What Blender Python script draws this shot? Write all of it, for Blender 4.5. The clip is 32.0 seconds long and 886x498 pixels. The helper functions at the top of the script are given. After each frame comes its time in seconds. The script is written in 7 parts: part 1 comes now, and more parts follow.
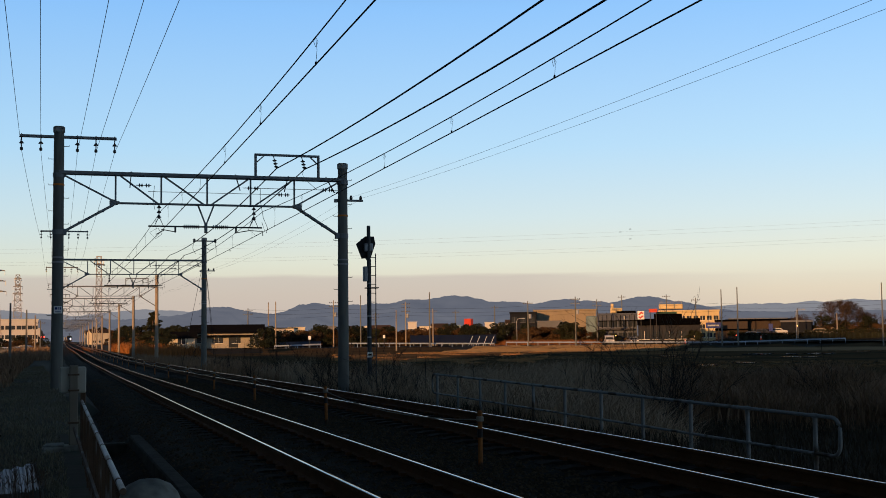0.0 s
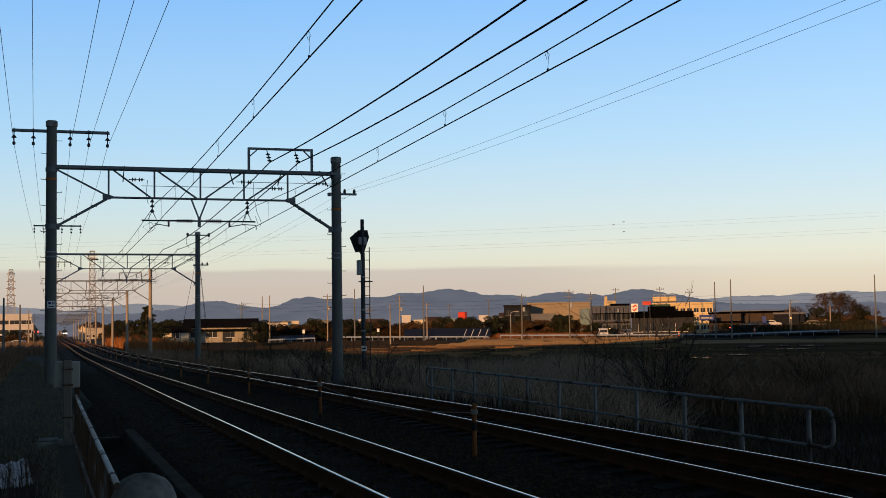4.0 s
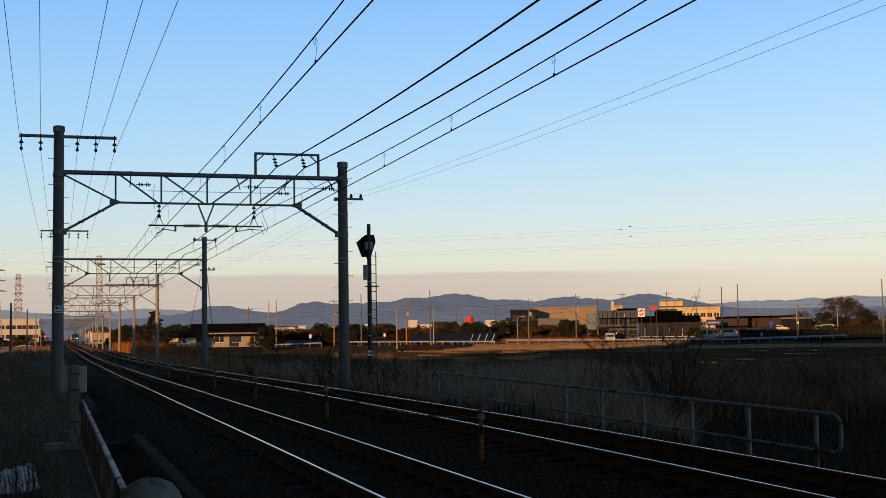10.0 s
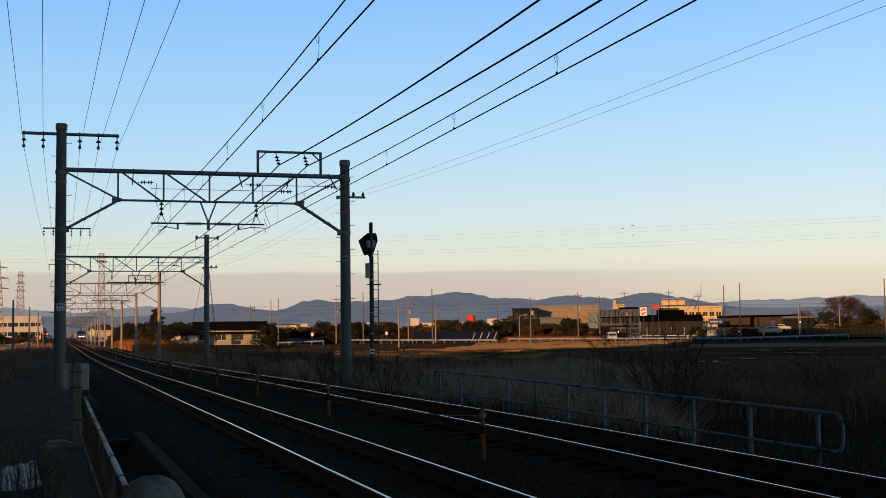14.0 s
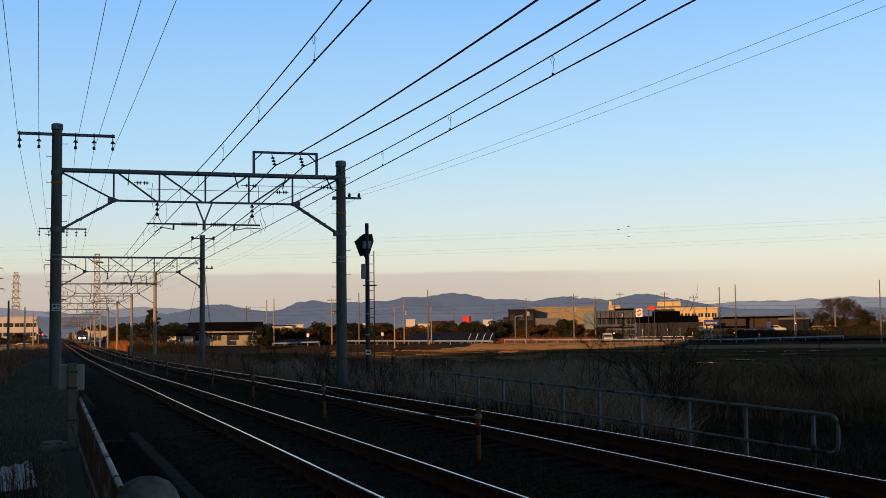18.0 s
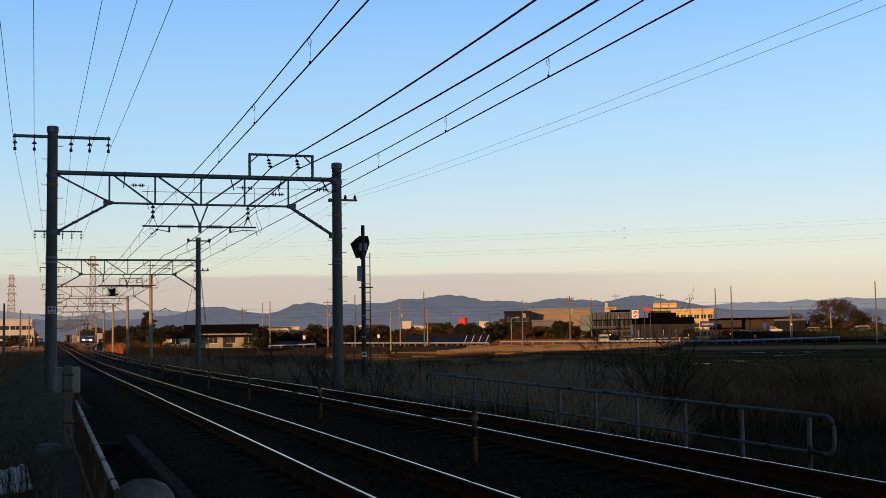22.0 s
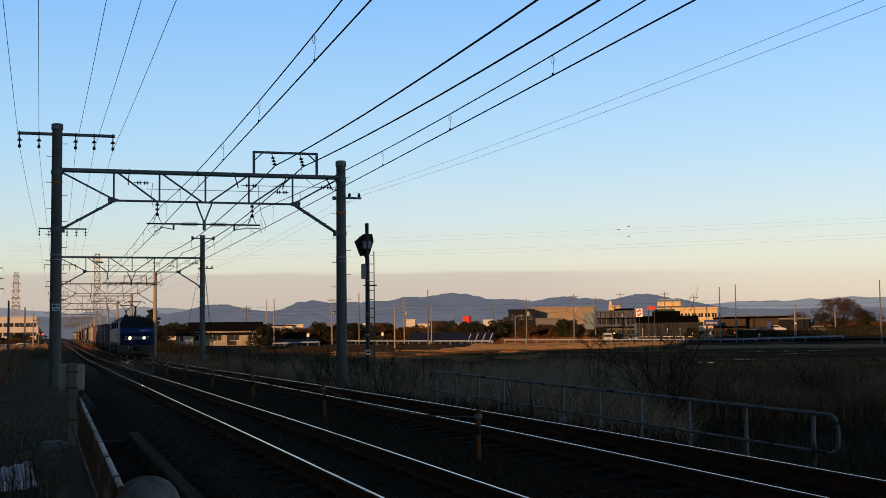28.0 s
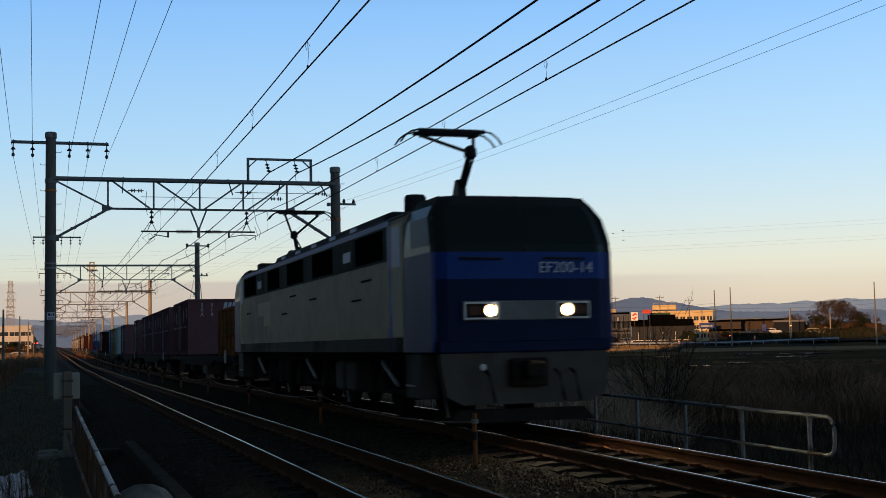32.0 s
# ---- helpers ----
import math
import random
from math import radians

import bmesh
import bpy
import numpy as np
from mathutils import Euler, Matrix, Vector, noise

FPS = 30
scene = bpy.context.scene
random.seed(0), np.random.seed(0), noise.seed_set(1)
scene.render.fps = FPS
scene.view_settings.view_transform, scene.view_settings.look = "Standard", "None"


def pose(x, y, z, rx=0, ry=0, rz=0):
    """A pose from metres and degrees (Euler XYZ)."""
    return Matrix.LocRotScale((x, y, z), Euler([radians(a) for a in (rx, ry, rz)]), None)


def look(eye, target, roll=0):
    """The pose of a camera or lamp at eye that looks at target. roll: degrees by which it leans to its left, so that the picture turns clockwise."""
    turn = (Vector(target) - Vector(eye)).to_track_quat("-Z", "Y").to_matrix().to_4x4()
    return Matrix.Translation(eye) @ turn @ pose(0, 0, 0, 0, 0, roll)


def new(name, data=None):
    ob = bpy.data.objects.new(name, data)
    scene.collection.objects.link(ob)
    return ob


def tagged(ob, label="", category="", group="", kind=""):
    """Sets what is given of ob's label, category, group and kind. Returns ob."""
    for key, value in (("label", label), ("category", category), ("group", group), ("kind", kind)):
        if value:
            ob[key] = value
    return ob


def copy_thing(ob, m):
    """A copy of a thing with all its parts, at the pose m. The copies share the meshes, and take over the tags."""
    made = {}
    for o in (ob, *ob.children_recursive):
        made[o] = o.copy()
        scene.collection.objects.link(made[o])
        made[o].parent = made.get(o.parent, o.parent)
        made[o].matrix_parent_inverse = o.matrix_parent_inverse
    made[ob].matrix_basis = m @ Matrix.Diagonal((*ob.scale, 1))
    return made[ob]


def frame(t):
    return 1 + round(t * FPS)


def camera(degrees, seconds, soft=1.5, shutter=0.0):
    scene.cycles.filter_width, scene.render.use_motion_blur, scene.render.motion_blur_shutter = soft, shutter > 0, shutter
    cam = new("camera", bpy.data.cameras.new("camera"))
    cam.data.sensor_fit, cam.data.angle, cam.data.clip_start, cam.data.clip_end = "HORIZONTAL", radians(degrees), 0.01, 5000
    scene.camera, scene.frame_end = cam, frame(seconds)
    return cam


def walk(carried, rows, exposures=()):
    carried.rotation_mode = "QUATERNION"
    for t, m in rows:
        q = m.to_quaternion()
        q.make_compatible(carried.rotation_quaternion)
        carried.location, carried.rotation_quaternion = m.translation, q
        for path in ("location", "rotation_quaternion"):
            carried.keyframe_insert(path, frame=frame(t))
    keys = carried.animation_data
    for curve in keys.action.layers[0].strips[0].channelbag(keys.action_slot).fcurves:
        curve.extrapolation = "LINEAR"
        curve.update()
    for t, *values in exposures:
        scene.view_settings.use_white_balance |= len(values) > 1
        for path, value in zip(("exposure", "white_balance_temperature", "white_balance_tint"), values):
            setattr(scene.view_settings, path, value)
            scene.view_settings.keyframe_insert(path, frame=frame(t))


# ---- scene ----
cam = camera(39.23, 32.0, soft=0.45, shutter=0.2)
EYE = (0.0, 0.0, 1.5)


def aim(turn, tilt, lean):
    """The camera at EYE, turned to the right of the track, tilted up, leaning."""
    a, b = radians(turn), radians(tilt)
    way = Vector((math.sin(a) * math.cos(b), math.cos(a) * math.cos(b), math.sin(b)))
    return look(EYE, Vector(EYE) + way, lean)


SWAY = [(0,17.750,4.051,-0.647),(0.5,17.764,3.967,-0.805),(1,17.779,3.939,-0.826),(1.5,17.810,3.888,-0.881),(2,17.832,3.832,-0.947),(2.5,17.918,3.802,-0.869),(3,17.975,3.756,-0.907),(3.5,18.016,3.727,-0.866),(5.5,17.994,3.830,-0.791),(6,17.875,3.850,-0.725),(6.5,17.825,3.860,-0.745),(7,17.750,3.854,-0.636),(7.5,17.677,3.853,-0.652),(8,17.657,3.859,-0.763),(8.5,17.657,3.876,-0.716),(9,17.678,3.884,-0.813),(9.5,17.702,3.915,-0.824),(10,17.738,3.965,-0.858),(10.5,17.769,4.015,-0.797),(11,17.732,4.060,-0.695),(11.5,17.674,4.036,-0.677),(12,17.664,3.972,-0.782),(12.5,17.661,3.952,-0.717),(13,17.659,3.932,-0.646),(13.5,17.656,3.913,-0.707),(14,17.638,3.893,-0.718),(14.5,17.633,3.910,-0.839),(16.5,17.694,4.036,-0.711),(17,17.709,4.037,-0.734),(17.5,17.788,4.012,-0.647),(18,17.827,3.934,-0.652),(18.5,17.897,3.839,-0.727),(19,17.969,3.829,-0.771),(19.5,18.022,3.845,-0.829),(20,18.037,3.883,-0.612),(20.5,18.045,3.856,-0.647),(21,18.022,3.868,-0.790),(21.5,18.026,3.943,-0.894),(22,18.013,4.019,-0.769),(22.5,17.992,4.018,-0.778),(23,18.019,3.975,-0.661),(23.5,17.992,3.895,-0.667),(24,17.948,3.844,-0.640),(24.5,17.944,3.819,-0.653),(25,17.960,3.856,-0.629),(25.5,17.938,3.894,-0.649),(27.5,17.865,3.998,-0.695),(28,17.824,3.933,-0.648),(28.5,17.784,3.880,-0.594),(29,17.792,3.855,-0.631),(29.5,17.821,3.850,-0.696),(30,17.826,3.900,-0.748),(30.5,17.850,3.977,-0.771),(31,17.904,4.042,-0.824),(31.5,17.959,4.102,-1.013),(32,18.065,4.176,-1.141)]
walk(cam, [(t, aim(a, b, c)) for t, a, b, c in SWAY], exposures=[(0.0, 0.0), (32.0, 0.0)])

# ---------------------------------------------------------------- sky and sun
SUN_BEARING, SUN_HEIGHT = 225.0, 6.5      # degrees clockwise from the track's line, where the sun stands


def make_sky():
    world = bpy.data.worlds.new("sky")
    scene.world = world
    world.use_nodes = True
    nt = world.node_tree
    nt.nodes.clear()
    N, L = nt.nodes.new, nt.links.new
    out, bg = N("ShaderNodeOutputWorld"), N("ShaderNodeBackground")
    sky = N("ShaderNodeTexSky")
    sky.sky_type, sky.sun_disc = "NISHITA", False
    sky.sun_elevation, sky.sun_rotation = radians(SUN_HEIGHT), radians(SUN_BEARING)
    sky.air_density, sky.dust_density, sky.ozone_density = 1.0, 0.6, 1.5
    dim = N("ShaderNodeVectorMath")
    dim.operation = "SCALE"
    dim.inputs["Scale"].default_value = 0.06
    L(sky.outputs["Color"], dim.inputs[0])
    co, sep = N("ShaderNodeTexCoord"), N("ShaderNodeSeparateXYZ")
    L(co.outputs["Generated"], sep.inputs[0])
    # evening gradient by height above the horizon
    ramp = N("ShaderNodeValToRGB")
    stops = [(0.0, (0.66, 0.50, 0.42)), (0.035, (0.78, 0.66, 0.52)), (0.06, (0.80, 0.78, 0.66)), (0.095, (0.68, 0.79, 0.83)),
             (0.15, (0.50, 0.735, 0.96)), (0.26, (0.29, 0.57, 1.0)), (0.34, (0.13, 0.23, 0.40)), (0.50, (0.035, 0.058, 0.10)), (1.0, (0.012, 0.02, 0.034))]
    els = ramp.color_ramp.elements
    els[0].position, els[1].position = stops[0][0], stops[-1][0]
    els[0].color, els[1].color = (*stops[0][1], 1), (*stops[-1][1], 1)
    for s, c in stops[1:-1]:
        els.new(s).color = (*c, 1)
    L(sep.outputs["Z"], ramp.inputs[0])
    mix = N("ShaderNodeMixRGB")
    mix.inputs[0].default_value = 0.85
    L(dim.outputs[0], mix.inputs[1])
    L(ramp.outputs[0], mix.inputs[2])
    # a low bank of haze cloud with a soft uneven top
    mp = N("ShaderNodeMapping")
    mp.inputs["Scale"].default_value = (3.0, 3.0, 40.0)
    L(co.outputs["Generated"], mp.inputs[0])
    nz = N("ShaderNodeTexNoise")
    nz.inputs["Scale"].default_value, nz.inputs["Detail"].default_value = 2.2, 5.0
    L(mp.outputs[0], nz.inputs["Vector"])
    add = N("ShaderNodeMath")
    add.operation = "MULTIPLY_ADD"
    add.inputs[1].default_value, add.inputs[2].default_value = -0.012, 0.0
    L(nz.outputs["Fac"], add.inputs[0])
    top = N("ShaderNodeMath")
    top.operation = "ADD"
    L(sep.outputs["Z"], top.inputs[0])
    L(add.outputs[0], top.inputs[1])
    edge = N("ShaderNodeMapRange")
    edge.inputs["From Min"].default_value, edge.inputs["From Max"].default_value = 0.0405, 0.0445
    edge.inputs["To Min"].default_value, edge.inputs["To Max"].default_value = 0.56, 0.0
    L(top.outputs[0], edge.inputs["Value"])
    thin = N("ShaderNodeMapRange")
    thin.inputs["From Min"].default_value, thin.inputs["From Max"].default_value = 0.36, 0.54
    thin.inputs["To Min"].default_value, thin.inputs["To Max"].default_value = 1.0, 0.12
    L(sep.outputs["X"], thin.inputs["Value"])
    veil = N("ShaderNodeMath")
    veil.operation = "MULTIPLY"
    L(edge.outputs[0], veil.inputs[0])
    L(thin.outputs[0], veil.inputs[1])
    warm = N("ShaderNodeMapRange")          # brighter towards the east
    warm.inputs["From Min"].default_value, warm.inputs["From Max"].default_value = -0.1, 0.7
    warm.inputs["To Min"].default_value, warm.inputs["To Max"].default_value = 1.03, 1.19
    L(sep.outputs["X"], warm.inputs["Value"])
    glow = N("ShaderNodeVectorMath")
    glow.operation = "SCALE"
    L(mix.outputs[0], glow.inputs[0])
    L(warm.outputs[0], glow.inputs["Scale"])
    bank = N("ShaderNodeMixRGB")
    bank.inputs[2].default_value = (0.53, 0.445, 0.42, 1)
    L(veil.outputs[0], bank.inputs[0])
    tint = N("ShaderNodeMixRGB")             # cooler to the north, warmer to the east
    side = N("ShaderNodeMapRange")
    side.inputs["From Min"].default_value, side.inputs["From Max"].default_value = -0.05, 0.45
    L(sep.outputs["X"], side.inputs["Value"])
    tint.inputs[1].default_value, tint.inputs[2].default_value = (0.955, 1.03, 1.05, 1), (0.965, 0.99, 0.985, 1)
    L(side.outputs[0], tint.inputs[0])
    hue = N("ShaderNodeVectorMath")
    hue.operation = "MULTIPLY"
    L(glow.outputs[0], hue.inputs[0])
    L(tint.outputs[0], hue.inputs[1])
    L(hue.outputs[0], bank.inputs[1])
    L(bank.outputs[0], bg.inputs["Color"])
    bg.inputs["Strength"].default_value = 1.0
    L(bg.outputs[0], out.inputs["Surface"])


make_sky()
a, b = radians(SUN_BEARING), radians(SUN_HEIGHT)
sun = new("sun", bpy.data.lights.new("sun", "SUN"))
sun.data.energy, sun.data.angle, sun.data.color = 5.0, radians(0.6), (1.0, 0.50, 0.19)
sun.matrix_basis = look((0, 0, 60), (-math.sin(a) * math.cos(b), -math.cos(a) * math.cos(b), 60 - math.sin(b)))

# ---------------------------------------------------------------- materials


def mat(name, color, rough=0.7, metal=0.0, vary=0.25, grain=8.0, bump=0.2, patch=0.0, patch_color=None, island=0.0, spec=0.18, stretch=(1, 1, 1), glow=0.0):
    """A surface with grain at two scales, soft stains, and optional random tint from piece to piece."""
    m = bpy.data.materials.new(name)
    m.use_nodes = True
    nt = m.node_tree
    N, L = nt.nodes.new, nt.links.new
    p = nt.nodes["Principled BSDF"]
    p.inputs["Roughness"].default_value, p.inputs["Metallic"].default_value = rough, metal
    p.inputs["Specular IOR Level"].default_value = spec
    co, mp = N("ShaderNodeTexCoord"), N("ShaderNodeMapping")
    mp.inputs["Scale"].default_value = stretch
    L(co.outputs["Object"], mp.inputs[0])
    fine, wide = N("ShaderNodeTexNoise"), N("ShaderNodeTexNoise")
    fine.inputs["Scale"].default_value, fine.inputs["Detail"].default_value = grain, 4
    wide.inputs["Scale"].default_value, wide.inputs["Detail"].default_value = grain * 0.13, 3
    L(mp.outputs[0], fine.inputs["Vector"])
    L(mp.outputs[0], wide.inputs["Vector"])
    mul = N("ShaderNodeMath")
    mul.operation = "MULTIPLY_ADD"
    mul.inputs[1].default_value, mul.inputs[2].default_value = vary, 1 - vary * 0.5
    L(fine.outputs["Fac"], mul.inputs[0])
    mul2 = N("ShaderNodeMath")
    mul2.operation = "MULTIPLY_ADD"
    mul2.inputs[1].default_value, mul2.inputs[2].default_value = vary * 1.2, 1 - vary * 0.6
    L(wide.outputs["Fac"], mul2.inputs[0])
    both = N("ShaderNodeMath")
    both.operation = "MULTIPLY"
    L(mul.outputs[0], both.inputs[0])
    L(mul2.outputs[0], both.inputs[1])
    last = both
    if island:
        info, geo = N("ShaderNodeObjectInfo"), N("ShaderNodeNewGeometry")
        s = N("ShaderNodeMath")
        s.operation = "ADD"
        L(info.outputs["Random"], s.inputs[0])
        L(geo.outputs["Random Per Island"], s.inputs[1])
        k = N("ShaderNodeMath")
        k.operation = "MULTIPLY_ADD"
        k.inputs[1].default_value, k.inputs[2].default_value = island, 1 - island
        L(s.outputs[0], k.inputs[0])
        j = N("ShaderNodeMath")
        j.operation = "MULTIPLY"
        L(both.outputs[0], j.inputs[0])
        L(k.outputs[0], j.inputs[1])
        last = j
    base = N("ShaderNodeRGB")
    base.outputs[0].default_value = (*color, 1)
    src = base.outputs[0]
    if patch_color:
        edge = N("ShaderNodeMapRange")
        edge.inputs["From Min"].default_value, edge.inputs["From Max"].default_value = 0.62 - patch * 0.3, 0.68 - patch * 0.2
        L(wide.outputs["Fac"], edge.inputs["Value"])
        mixp = N("ShaderNodeMixRGB")
        mixp.inputs[2].default_value = (*patch_color, 1)
        L(edge.outputs[0], mixp.inputs[0])
        L(src, mixp.inputs[1])
        src = mixp.outputs[0]
    sc = N("ShaderNodeVectorMath")
    sc.operation = "SCALE"
    L(src, sc.inputs[0])
    L(last.outputs[0], sc.inputs["Scale"])
    L(sc.outputs[0], p.inputs["Base Color"])
    if bump:
        bp = N("ShaderNodeBump")
        bp.inputs["Strength"].default_value, bp.inputs["Distance"].default_value = bump, 0.02
        L(fine.outputs["Fac"], bp.inputs["Height"])
        L(bp.outputs[0], p.inputs["Normal"])
    if glow:
        p.inputs["Emission Color"].default_value = (*color, 1)
        p.inputs["Emission Strength"].default_value = glow
    return m


CONCRETE = mat("weathered_concrete", (0.27, 0.27, 0.265), 0.9, grain=14, vary=0.35, patch=0.3, patch_color=(0.13, 0.12, 0.11))
POLE = mat("spun_concrete", (0.132, 0.134, 0.122), 0.85, grain=10, vary=0.4, stretch=(1, 1, 0.2))
# Lit copy of POLE: warm sunlight is put into the paler colour.
SUNLIT_POLE = mat("sunlit_concrete_pole", (0.27, 0.225, 0.175), 0.9, grain=10, vary=0.35, stretch=(1, 1, 0.2), spec=0.05)
STEEL = mat("galvanised_steel", (0.155, 0.168, 0.18), 0.55, 0.3, grain=12, vary=0.35)
DARK_STEEL = mat("dark_painted_steel", (0.05, 0.052, 0.055), 0.6, 0.2, grain=12, vary=0.4)
WIRE = mat("tarnished_copper_wire", (0.012, 0.012, 0.013), 0.8, 0.0, vary=0.2, bump=0)
INSULATOR = mat("brown_glazed_porcelain", (0.06, 0.05, 0.05), 0.25, vary=0.2)
RUST = mat("rusted_rail_steel", (0.085, 0.038, 0.017), 0.9, 0.0, grain=25, vary=0.5, spec=0.06)
RAILTOP = mat("polished_rail_head", (0.23, 0.22, 0.21), 0.07, 1.0, grain=6, vary=0.12, bump=0.02, stretch=(1, 0.05, 1))
# Foreground shade is put into these low base colours, sleepers to earth.
SLEEPER = mat("shade_dark_concrete_sleeper", (0.024, 0.019, 0.015), 0.95, grain=20, vary=0.5, island=0.35, spec=0.05)
BALLAST = mat("shade_dark_ballast", (0.0125, 0.0098, 0.006), 0.95, grain=38, vary=0.9, bump=1.0, patch=0.3, patch_color=(0.014, 0.011, 0.009), spec=0.05)
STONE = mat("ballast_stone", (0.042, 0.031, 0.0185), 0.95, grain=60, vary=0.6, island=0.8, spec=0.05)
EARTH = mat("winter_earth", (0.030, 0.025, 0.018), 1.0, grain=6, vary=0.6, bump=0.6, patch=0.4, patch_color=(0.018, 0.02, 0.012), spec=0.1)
FIELD = mat("dark_harrowed_field", (0.105, 0.072, 0.040), 1.0, grain=1.2, vary=0.7, bump=0.5, patch=0.4, patch_color=(0.05, 0.042, 0.026), spec=0.0, stretch=(0.2, 1, 1))
TAN_TURF = mat("short_tan_winter_turf", (0.30, 0.205, 0.115), 1.0, grain=0.8, vary=0.45, bump=0.4, patch=0.25, patch_color=(0.19, 0.13, 0.075), spec=0.0, stretch=(0.3, 0.3, 1))
STUBBLE_SOIL = mat("straw_strewn_soil", (0.20, 0.12, 0.058), 1.0, grain=0.7, vary=0.8, bump=0.4, patch=0.5, patch_color=(0.045, 0.034, 0.02), spec=0.0, stretch=(0.25, 0.25, 1))
ASPHALT = mat("worn_asphalt", (0.05, 0.05, 0.05), 0.9, grain=20, vary=0.3)
WHITE = mat("white_paint", (0.72, 0.71, 0.68), 0.5, grain=10, vary=0.2)
GREY = mat("grey_paint", (0.30, 0.31, 0.32), 0.55, grain=8, vary=0.25)
BLACK = mat("matt_black_paint", (0.012, 0.012, 0.013), 0.6, grain=8, vary=0.3)
ORANGE_BAND = mat("orange_band_paint", (0.55, 0.17, 0.03), 0.6, grain=20, vary=0.3)
BLUE_PLATE = mat("dark_blue_plate_paint", (0.03, 0.05, 0.16), 0.6, grain=12, vary=0.2)
BROWN_RUST = mat("rust_orange_paint", (0.20, 0.075, 0.02), 0.85, grain=20, vary=0.6, patch=0.4, patch_color=(0.035, 0.02, 0.012))

# ---------------------------------------------------------------- mesh tools


class Shape:
    """Gathers vertices and faces of one mesh."""

    def __init__(self):
        self.v, self.f = [], []

    def add(self, verts, faces):
        n = len(self.v)
        self.v += [tuple(p) for p in verts]
        self.f += [tuple(i + n for i in face) for face in faces]
        return self

    def box(self, x0, x1, y0, y1, z0, z1, c=None, m=None):
        """A box with chamfered edges."""
        d = min(x1 - x0, y1 - y0, z1 - z0)
        c = d * 0.12 if c is None else min(c, d * 0.45)
        vs, idx = [], {}
        for i, x in enumerate((x0, x1)):
            for j, y in enumerate((y0, y1)):
                for k, z in enumerate((z0, z1)):
                    sx, sy, sz = (c if i == 0 else -c), (c if j == 0 else -c), (c if k == 0 else -c)
                    for ax, p in enumerate(((x, y + sy, z + sz), (x + sx, y, z + sz), (x + sx, y + sy, z))):
                        idx[i, j, k, ax] = len(vs)
                        vs.append(p)
        F = []
        q = ((0, 0), (1, 0), (1, 1), (0, 1))
        for s in (0, 1):
            F.append([idx[s, a, b, 0] for a, b in q][::1 if s else -1])
            F.append([idx[a, s, b, 1] for a, b in q][::-1 if s else 1])
            F.append([idx[a, b, s, 2] for a, b in q][::1 if s else -1])
        for a in (0, 1):
            for b in (0, 1):
                e = 1 if (a == b) else -1
                F.append([idx[0, a, b, 1], idx[0, a, b, 2], idx[1, a, b, 2], idx[1, a, b, 1]][::e])
                F.append([idx[a, 0, b, 0], idx[a, 0, b, 2], idx[a, 1, b, 2], idx[a, 1, b, 0]][::-e])
                F.append([idx[a, b, 0, 0], idx[a, b, 0, 1], idx[a, b, 1, 1], idx[a, b, 1, 0]][::e])
                for k in (0, 1):
                    F.append([idx[a, b, k, 0], idx[a, b, k, 1], idx[a, b, k, 2]][::(1 if (a + b + k) % 2 else -1)])
        if m is not None:
            vs = [m @ Vector(p) for p in vs]
        return self.add(vs, F)

    def tube(self, points, r, n=6, cap=True, r1=None):
        """A round bar along points; r to r1."""
        pts = [Vector(p) for p in points]
        rings = []
        up = Vector((0, 0, 1))
        for i, p in enumerate(pts):
            d = (pts[min(i + 1, len(pts) - 1)] - pts[max(i - 1, 0)])
            d = d.normalized() if d.length > 1e-9 else up
            a = d.cross(up if abs(d.z) < 0.9 else Vector((0, 1, 0))).normalized()
            b = d.cross(a)
            rr = r if r1 is None else r + (r1 - r) * i / max(1, len(pts) - 1)
            rings.append([p + (a * math.cos(2 * math.pi * k / n) + b * math.sin(2 * math.pi * k / n)) * rr for k in range(n)])
        vs = [q for ring in rings for q in ring]
        F = []
        for i in range(len(pts) - 1):
            for k in range(n):
                F.append((i * n + k, i * n + (k + 1) % n, (i + 1) * n + (k + 1) % n, (i + 1) * n + k))
        if cap:
            F.append(tuple(range(n))[::-1])
            F.append(tuple(range((len(pts) - 1) * n, len(pts) * n)))
        return self.add(vs, F)

    def bar(self, p, q, w, h=None):
        """A straight bar of rectangular section from p to q."""
        p, q = Vector(p), Vector(q)
        h = h or w
        d = q - p
        m = d.to_track_quat("Y", "Z").to_matrix().to_4x4()
        m.translation = p
        return self.box(-w / 2, w / 2, 0, d.length, -h / 2, h / 2, m=m)

    def lathe(self, prof, n=16, at=(0, 0, 0), axis="z"):
        """A turned body; prof: (radius, height) rows from below."""
        vs, F = [], []
        for r, z in prof:
            for k in range(n):
                c, s = r * math.cos(2 * math.pi * k / n), r * math.sin(2 * math.pi * k / n)
                p = (c, s, z) if axis == "z" else ((z, c, s) if axis == "x" else (s, z, c))
                vs.append((p[0] + at[0], p[1] + at[1], p[2] + at[2]))
        for i in range(len(prof) - 1):
            for k in range(n):
                F.append((i * n + k, i * n + (k + 1) % n, (i + 1) * n + (k + 1) % n, (i + 1) * n + k))
        F += [tuple(range(n))[::-1], tuple(range((len(prof) - 1) * n, len(prof) * n))]
        return self.add(vs, F)

    def cut_above(self, z):
        """Leave out the faces that lie above z."""
        self.f = [f for f in self.f if sum(self.v[i][2] for i in f) / len(f) < z]
        return self

